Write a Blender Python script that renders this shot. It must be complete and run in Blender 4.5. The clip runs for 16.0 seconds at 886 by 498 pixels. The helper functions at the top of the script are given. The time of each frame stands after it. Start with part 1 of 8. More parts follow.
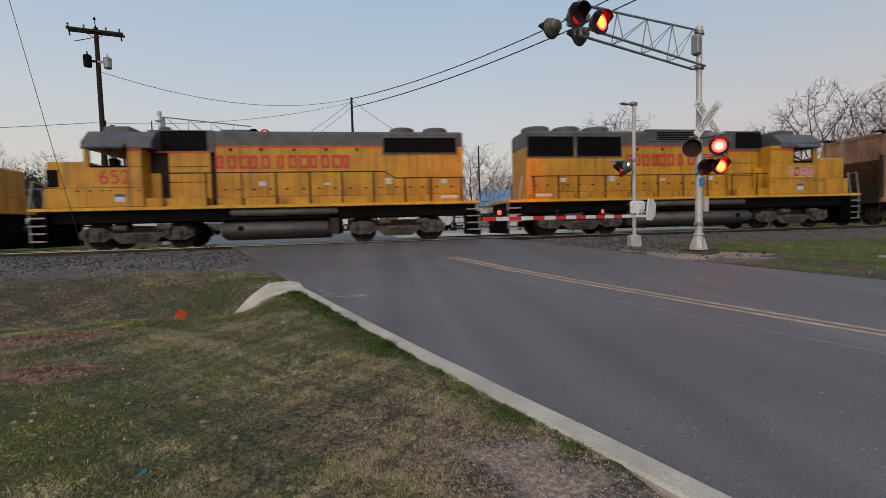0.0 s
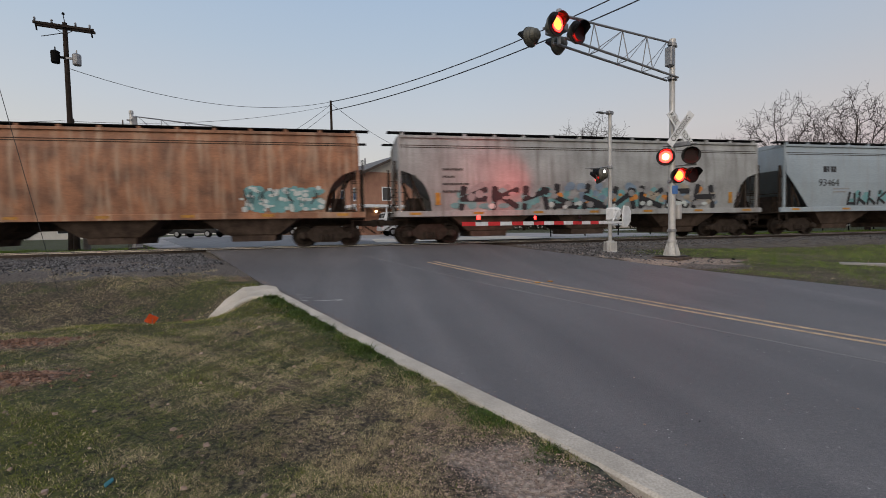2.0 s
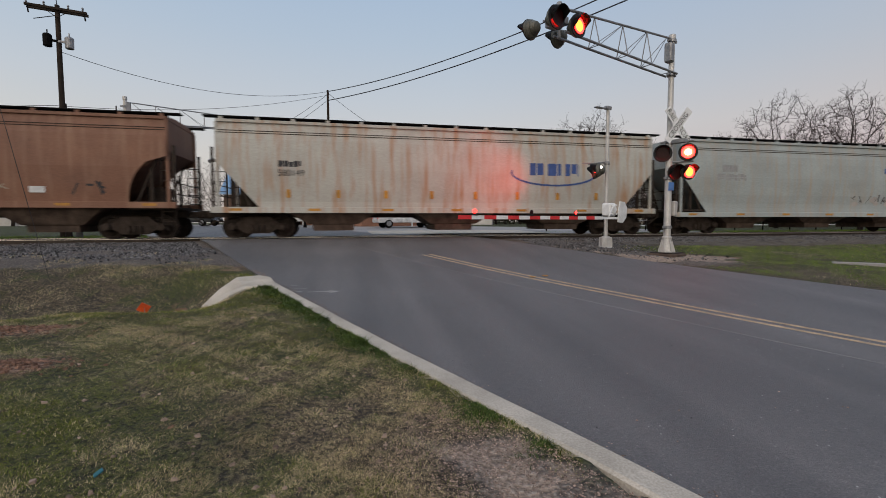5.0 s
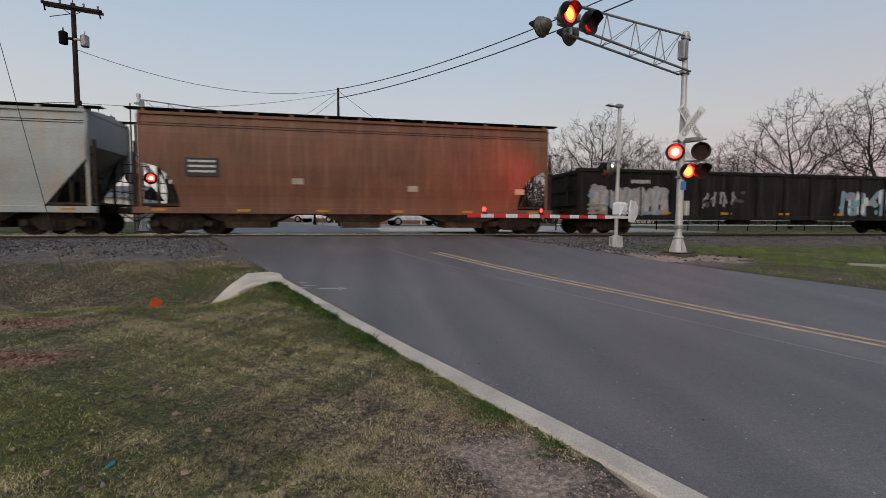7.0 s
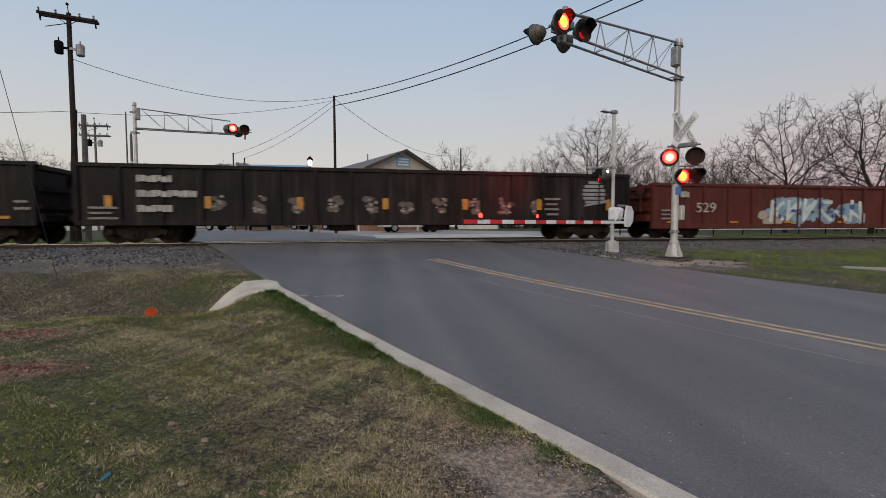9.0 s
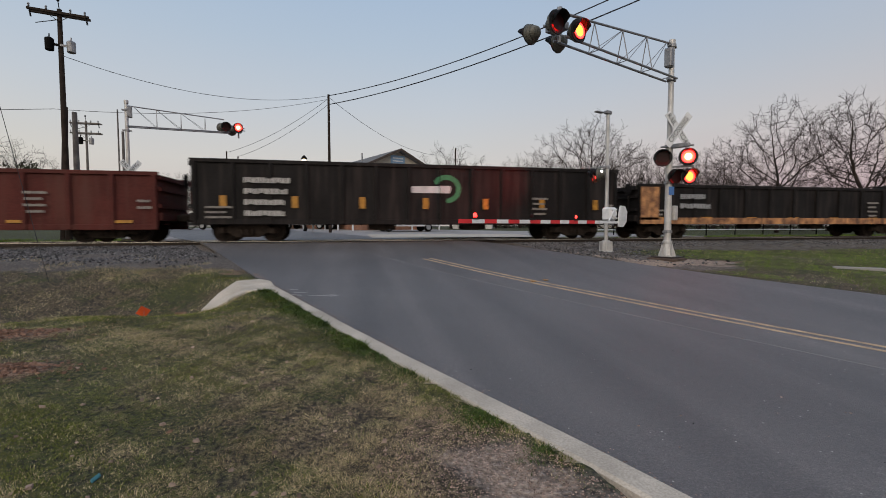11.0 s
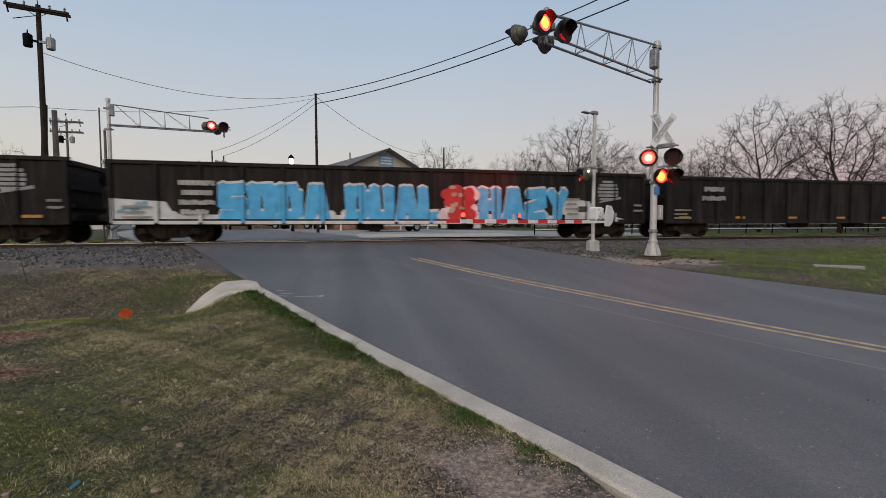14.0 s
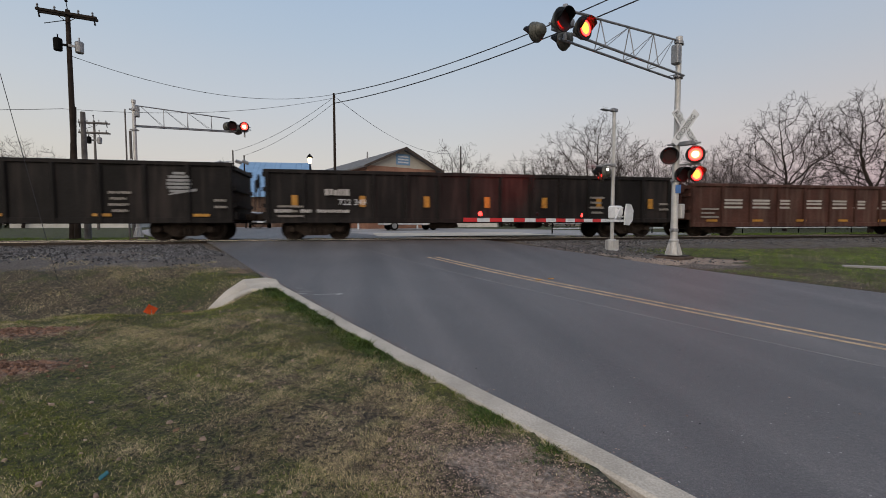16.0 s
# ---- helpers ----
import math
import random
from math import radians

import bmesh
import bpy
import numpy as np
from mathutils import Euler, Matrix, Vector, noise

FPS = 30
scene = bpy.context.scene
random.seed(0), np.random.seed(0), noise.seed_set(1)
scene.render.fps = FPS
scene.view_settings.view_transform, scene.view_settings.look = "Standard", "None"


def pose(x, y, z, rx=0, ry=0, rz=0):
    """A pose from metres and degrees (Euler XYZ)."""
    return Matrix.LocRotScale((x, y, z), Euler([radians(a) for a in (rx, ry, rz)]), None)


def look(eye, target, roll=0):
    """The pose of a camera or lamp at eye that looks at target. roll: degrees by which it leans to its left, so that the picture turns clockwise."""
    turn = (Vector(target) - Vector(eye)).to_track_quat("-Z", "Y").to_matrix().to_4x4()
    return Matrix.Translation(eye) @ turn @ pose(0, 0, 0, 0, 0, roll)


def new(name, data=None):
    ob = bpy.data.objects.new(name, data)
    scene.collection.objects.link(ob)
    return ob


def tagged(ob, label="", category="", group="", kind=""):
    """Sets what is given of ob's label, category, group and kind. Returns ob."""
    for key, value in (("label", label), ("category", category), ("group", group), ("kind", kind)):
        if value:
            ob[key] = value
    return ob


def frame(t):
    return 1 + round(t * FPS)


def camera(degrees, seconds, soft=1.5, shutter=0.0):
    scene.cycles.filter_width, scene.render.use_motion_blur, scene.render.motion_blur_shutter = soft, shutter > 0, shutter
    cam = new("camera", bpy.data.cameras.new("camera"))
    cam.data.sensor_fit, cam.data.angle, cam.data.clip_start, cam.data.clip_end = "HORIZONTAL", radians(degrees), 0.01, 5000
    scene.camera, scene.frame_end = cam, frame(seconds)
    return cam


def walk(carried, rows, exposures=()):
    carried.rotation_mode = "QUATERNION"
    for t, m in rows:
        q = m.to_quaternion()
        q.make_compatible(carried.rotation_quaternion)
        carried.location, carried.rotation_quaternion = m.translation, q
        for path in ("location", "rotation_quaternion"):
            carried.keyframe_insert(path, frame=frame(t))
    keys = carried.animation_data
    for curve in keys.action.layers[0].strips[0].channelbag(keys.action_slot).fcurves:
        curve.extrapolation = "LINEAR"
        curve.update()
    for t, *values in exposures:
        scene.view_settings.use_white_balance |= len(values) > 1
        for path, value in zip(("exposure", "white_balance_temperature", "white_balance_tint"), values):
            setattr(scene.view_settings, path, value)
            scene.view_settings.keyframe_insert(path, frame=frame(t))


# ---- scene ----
PATH = [
    (0.0, pose(-0.002, -0.023, 1.606, 86.92, 1.6, -9.15)), (0.5, pose(-0.002, -0.028, 1.606, 88.03, 1.35, -9.62)),
    (1.0, pose(-0.002, -0.026, 1.604, 88.51, 1.17, -10.23)), (1.5, pose(-0.01, -0.024, 1.6, 88.33, 1.01, -10.86)),
    (2.0, pose(-0.005, -0.021, 1.595, 87.5, 1.11, -11.8)), (2.5, pose(0.01, -0.025, 1.591, 86.89, 1.49, -12.42)),
    (3.0, pose(0.021, -0.03, 1.586, 86.41, 1.84, -13.37)), (3.5, pose(0.016, -0.016, 1.582, 86.33, 1.5, -13.74)),
    (4.0, pose(0.007, -0.006, 1.599, 86.62, 0.93, -13.36)), (6.5, pose(-0.008, 0.012, 1.599, 86.31, -0.15, -11.41)),
    (7.0, pose(-0.009, 0.017, 1.595, 86.33, -0.25, -11.2)), (7.5, pose(-0.003, 0.022, 1.601, 86.49, -0.16, -11.33)),
    (8.0, pose(-0.009, 0.02, 1.602, 86.81, -0.04, -11.65)), (8.5, pose(-0.011, 0.018, 1.603, 87.02, 0.1, -11.79)),
    (9.0, pose(-0.011, 0.011, 1.598, 87.13, 0.18, -11.63)), (11.5, pose(0.001, 0.015, 1.6, 87.05, 0.17, -12.73)),
    (12.0, pose(0.015, 0.015, 1.605, 87.18, 0.46, -13.24)), (12.5, pose(0.006, 0.006, 1.605, 87.27, 0.4, -13.25)),
    (13.0, pose(-0.004, 0.009, 1.603, 87.25, 0.19, -13.18)), (13.5, pose(-0.001, 0.008, 1.603, 87.18, 0.07, -13.47)),
    (14.0, pose(0.01, 0.013, 1.606, 87.01, 0.17, -13.76)), (14.5, pose(0.015, 0.015, 1.602, 86.95, 0.46, -13.52)),
    (15.0, pose(0.008, 0.011, 1.607, 87.03, 0.55, -12.94)), (15.5, pose(0.001, 0.01, 1.604, 87.08, 0.4, -12.32)),
    (16.0, pose(-0.001, 0.017, 1.605, 86.86, 0.1, -11.64)),
]
cam = camera(89.31, 16.0, soft=0.9, shutter=0.17)
walk(cam, PATH, exposures=[(0.0, 0.0), (16.0, 0.0)])

# ---- dusk sky: afterglow behind the camera, pink belt ahead ----
world = bpy.data.worlds.new("dusk")
scene.world = world
world.use_nodes = True
wn, wl = world.node_tree.nodes, world.node_tree.links
wn.clear()


def wnode(kind, **kw):
    n = wn.new(kind)
    for k, v in kw.items():
        n.inputs[k].default_value = v
    return n


def ramp(nodes, stops, interp="LINEAR"):
    r = nodes.new("ShaderNodeValToRGB")
    r.color_ramp.interpolation = interp
    e = r.color_ramp.elements
    while len(e) < len(stops):
        e.new(0.5)
    for el, (p, c) in zip(e, stops):
        el.position = p
        el.color = (*c, 1) if len(c) == 3 else c
    return r


wt = wn.new("ShaderNodeTexCoord")
wsep = wn.new("ShaderNodeSeparateXYZ")
wl.new(wt.outputs["Generated"], wsep.inputs[0])
ahead = ramp(wn, [(0.0, (0.46, 0.41, 0.38)), (0.05, (0.60, 0.54, 0.50)), (0.13, (0.61, 0.592, 0.565)), (0.25, (0.515, 0.562, 0.62)),
                  (0.36, (0.43, 0.52, 0.63)), (0.46, (0.37, 0.48, 0.63)), (1.0, (0.25, 0.38, 0.58))])
east = ramp(wn, [(0.0, (0.40, 0.31, 0.32)), (0.05, (0.50, 0.365, 0.385)), (0.11, (0.545, 0.455, 0.46)), (0.19, (0.545, 0.52, 0.525)),
                 (0.30, (0.445, 0.49, 0.56)), (0.42, (0.37, 0.455, 0.585)), (1.0, (0.25, 0.38, 0.58))])
west = ramp(wn, [(0.0, (0.55, 0.45, 0.32)), (0.05, (0.70, 0.62, 0.44)), (0.12, (0.66, 0.62, 0.46)), (0.20, (0.63, 0.655, 0.62)), (0.30, (0.49, 0.57, 0.655)),
                 (0.40, (0.42, 0.53, 0.67)), (1.0, (0.25, 0.38, 0.58))])
for r in (ahead, east, west):
    wl.new(wsep.outputs["Z"], r.inputs[0])


def toward(direction, lo, hi):
    """0 to 1 as the sky turns toward a level direction."""
    dot = wn.new("ShaderNodeVectorMath")
    dot.operation = "DOT_PRODUCT"
    dot.inputs[1].default_value = direction
    wl.new(wt.outputs["Generated"], dot.inputs[0])
    k = wn.new("ShaderNodeMapRange")
    k.inputs["From Min"].default_value, k.inputs["From Max"].default_value = lo, hi
    wl.new(dot.outputs["Value"], k.inputs["Value"])
    return k.outputs[0]


wmix = None
for fac, tone in ((toward((0.97, -0.24, 0.0), 0.0, 0.68), east), (toward((0.62, 0.78, 0.0), 0.5, -0.8), west)):
    mixed = wn.new("ShaderNodeMixRGB")
    wl.new(fac, mixed.inputs[0])
    wl.new((wmix or ahead).outputs[0], mixed.inputs[1])
    wl.new(tone.outputs[0], mixed.inputs[2])
    wmix = mixed
wbg = wnode("ShaderNodeBackground", Strength=1.03)
wl.new(wmix.outputs[0], wbg.inputs[0])
wo = wn.new("ShaderNodeOutputWorld")
wl.new(wbg.outputs[0], wo.inputs[0])

sun = new("afterglow_sun", bpy.data.lights.new("afterglow_sun", "SUN"))
sun.data.energy, sun.data.angle, sun.data.color = 2.0, radians(70), (1.0, 0.83, 0.66)
sun.matrix_world = look((-14, -20, 22), (0, 6, 0))


# ---- materials ----
def surf(name, col, col2=None, rough=0.6, metal=0.0, scale=3.0, fine=60.0, amount=0.5, bump=0.15, streak=0.0, streak_col=(0.05, 0.03, 0.02),
         per_object=0.0, island=0.0, coat=0.0, spec=0.35):
    """A surface in two tones, mottled at two scales, with optional vertical streaks of dirt."""
    m = bpy.data.materials.new(name)
    m.use_nodes = True
    n, l = m.node_tree.nodes, m.node_tree.links
    b = n["Principled BSDF"]
    tc = n.new("ShaderNodeTexCoord")
    big, small = n.new("ShaderNodeTexNoise"), n.new("ShaderNodeTexNoise")
    big.inputs["Scale"].default_value, small.inputs["Scale"].default_value = scale, fine
    big.inputs["Detail"].default_value, small.inputs["Detail"].default_value = 5, 3
    for t in (big, small):
        l.new(tc.outputs["Object"], t.inputs["Vector"])
    c2 = col2 or tuple(x * 0.6 for x in col)
    r = ramp(n, [(0.32, c2), (0.68, col)])
    l.new(big.outputs["Fac"], r.inputs[0])
    mix = n.new("ShaderNodeMixRGB")
    mix.blend_type = "MULTIPLY"
    mix.inputs[0].default_value = amount
    r2 = ramp(n, [(0.3, (0.45, 0.45, 0.45)), (0.7, (1.15, 1.15, 1.15))])
    l.new(small.outputs["Fac"], r2.inputs[0])
    l.new(r.outputs[0], mix.inputs[1])
    l.new(r2.outputs[0], mix.inputs[2])
    out = mix.outputs[0]
    if streak:
        mp = n.new("ShaderNodeMapping")
        mp.inputs["Scale"].default_value = (2.2, 2.2, 0.18)
        st = n.new("ShaderNodeTexNoise")
        st.inputs["Scale"].default_value, st.inputs["Detail"].default_value = 2.0, 7
        l.new(tc.outputs["Object"], mp.inputs[0])
        l.new(mp.outputs[0], st.inputs["Vector"])
        r3 = ramp(n, [(0.48, (0, 0, 0)), (0.72, (streak, streak, streak))])
        l.new(st.outputs["Fac"], r3.inputs[0])
        ms = n.new("ShaderNodeMixRGB")
        l.new(r3.outputs[0], ms.inputs[0])
        l.new(out, ms.inputs[1])
        ms.inputs[2].default_value = (*streak_col, 1)
        out = ms.outputs[0]
    if per_object or island:
        hs = n.new("ShaderNodeHueSaturation")
        info = n.new("ShaderNodeObjectInfo" if per_object else "ShaderNodeNewGeometry")
        mr = n.new("ShaderNodeMapRange")
        k = per_object or island
        mr.inputs["To Min"].default_value, mr.inputs["To Max"].default_value = 1 - k, 1 + k
        l.new(info.outputs["Random" if per_object else "Random Per Island"], mr.inputs["Value"])
        l.new(mr.outputs[0], hs.inputs["Value"])
        l.new(out, hs.inputs["Color"])
        out = hs.outputs[0]
    l.new(out, b.inputs["Base Color"])
    b.inputs["Roughness"].default_value, b.inputs["Metallic"].default_value = rough, metal
    b.inputs["Coat Weight"].default_value = coat
    b.inputs["Specular IOR Level"].default_value = spec
    if bump:
        bp = n.new("ShaderNodeBump")
        bp.inputs["Strength"].default_value, bp.inputs["Distance"].default_value = bump, 0.02
        l.new(small.outputs["Fac"], bp.inputs["Height"])
        l.new(bp.outputs[0], b.inputs["Normal"])
    return m


def glow(name, col, strength):
    m = bpy.data.materials.new(name)
    m.use_nodes = True
    b = m.node_tree.nodes["Principled BSDF"]
    b.inputs["Base Color"].default_value = (*col, 1)
    b.inputs["Emission Color"].default_value = (*col, 1)
    b.inputs["Emission Strength"].default_value = strength
    return m


def glass(name, col=(0.02, 0.025, 0.03)):
    m = bpy.data.materials.new(name)
    m.use_nodes = True
    b = m.node_tree.nodes["Principled BSDF"]
    b.inputs["Base Color"].default_value = (*col, 1)
    b.inputs["Roughness"].default_value = 0.08
    b.inputs["Coat Weight"].default_value = 0.6
    return m


def asphalt_material():
    """Road asphalt with pale traffic-worn bands along the lanes, fine stone and dark specks."""
    m = surf("asphalt", (0.138, 0.126, 0.124), (0.104, 0.095, 0.094), 0.60, 0, 0.35, 110, 0.75, 0.5, spec=0.75)
    n, l = m.node_tree.nodes, m.node_tree.links
    b = n["Principled BSDF"]
    base = b.inputs["Base Color"].links[0].from_socket
    tc = n.new("ShaderNodeTexCoord")
    mp = n.new("ShaderNodeMapping")
    mp.inputs["Rotation"].default_value = (0, 0, -radians(23.5))
    mp.inputs["Scale"].default_value = (1.1, 0.06, 1.0)
    st = n.new("ShaderNodeTexNoise")
    st.inputs["Scale"].default_value, st.inputs["Detail"].default_value = 1.3, 5
    l.new(tc.outputs["Object"], mp.inputs[0])
    l.new(mp.outputs[0], st.inputs["Vector"])
    r = ramp(n, [(0.34, (0.84, 0.84, 0.85)), (0.52, (1.0, 1.0, 1.0)), (0.72, (1.30, 1.29, 1.28))])
    l.new(st.outputs["Fac"], r.inputs[0])
    mx = n.new("ShaderNodeMixRGB")
    mx.blend_type = "MULTIPLY"
    mx.inputs[0].default_value = 1.0
    l.new(base, mx.inputs[1])
    l.new(r.outputs[0], mx.inputs[2])
    vor = n.new("ShaderNodeTexVoronoi")
    vor.inputs["Scale"].default_value = 26
    l.new(tc.outputs["Object"], vor.inputs["Vector"])
    sp = ramp(n, [(0.0, (0.35, 0.35, 0.35)), (0.05, (1, 1, 1))])
    l.new(vor.outputs["Distance"], sp.inputs[0])
    m2 = n.new("ShaderNodeMixRGB")
    m2.blend_type = "MULTIPLY"
    m2.inputs[0].default_value = 0.6
    l.new(mx.outputs[0], m2.inputs[1])
    l.new(sp.outputs[0], m2.inputs[2])
    cells = n.new("ShaderNodeTexVoronoi")
    cells.inputs["Scale"].default_value = 105
    l.new(tc.outputs["Object"], cells.inputs["Vector"])
    hsv = n.new("ShaderNodeSeparateColor")
    l.new(cells.outputs["Color"], hsv.inputs[0])
    grain = ramp(n, [(0.0, (0.55, 0.55, 0.56)), (0.55, (0.95, 0.95, 0.95)), (0.90, (1.12, 1.11, 1.10)), (0.985, (1.7, 1.67, 1.64))])
    l.new(hsv.outputs[0], grain.inputs[0])
    m3 = n.new("ShaderNodeMixRGB")
    m3.blend_type = "MULTIPLY"
    m3.inputs[0].default_value = 0.7
    l.new(m2.outputs[0], m3.inputs[1])
    l.new(grain.outputs[0], m3.inputs[2])
    dots = n.new("ShaderNodeTexVoronoi")
    dots.inputs["Scale"].default_value = 9
    l.new(tc.outputs["Object"], dots.inputs["Vector"])
    dr = ramp(n, [(0.045, (1, 1, 1)), (0.075, (0, 0, 0))])
    l.new(dots.outputs["Distance"], dr.inputs[0])
    m4 = n.new("ShaderNodeMixRGB")
    l.new(dr.outputs[0], m4.inputs[0])
    l.new(m3.outputs[0], m4.inputs[1])
    m4.inputs[2].default_value = (0.42, 0.40, 0.38, 1)
    l.new(m4.outputs[0], b.inputs["Base Color"])
    return m


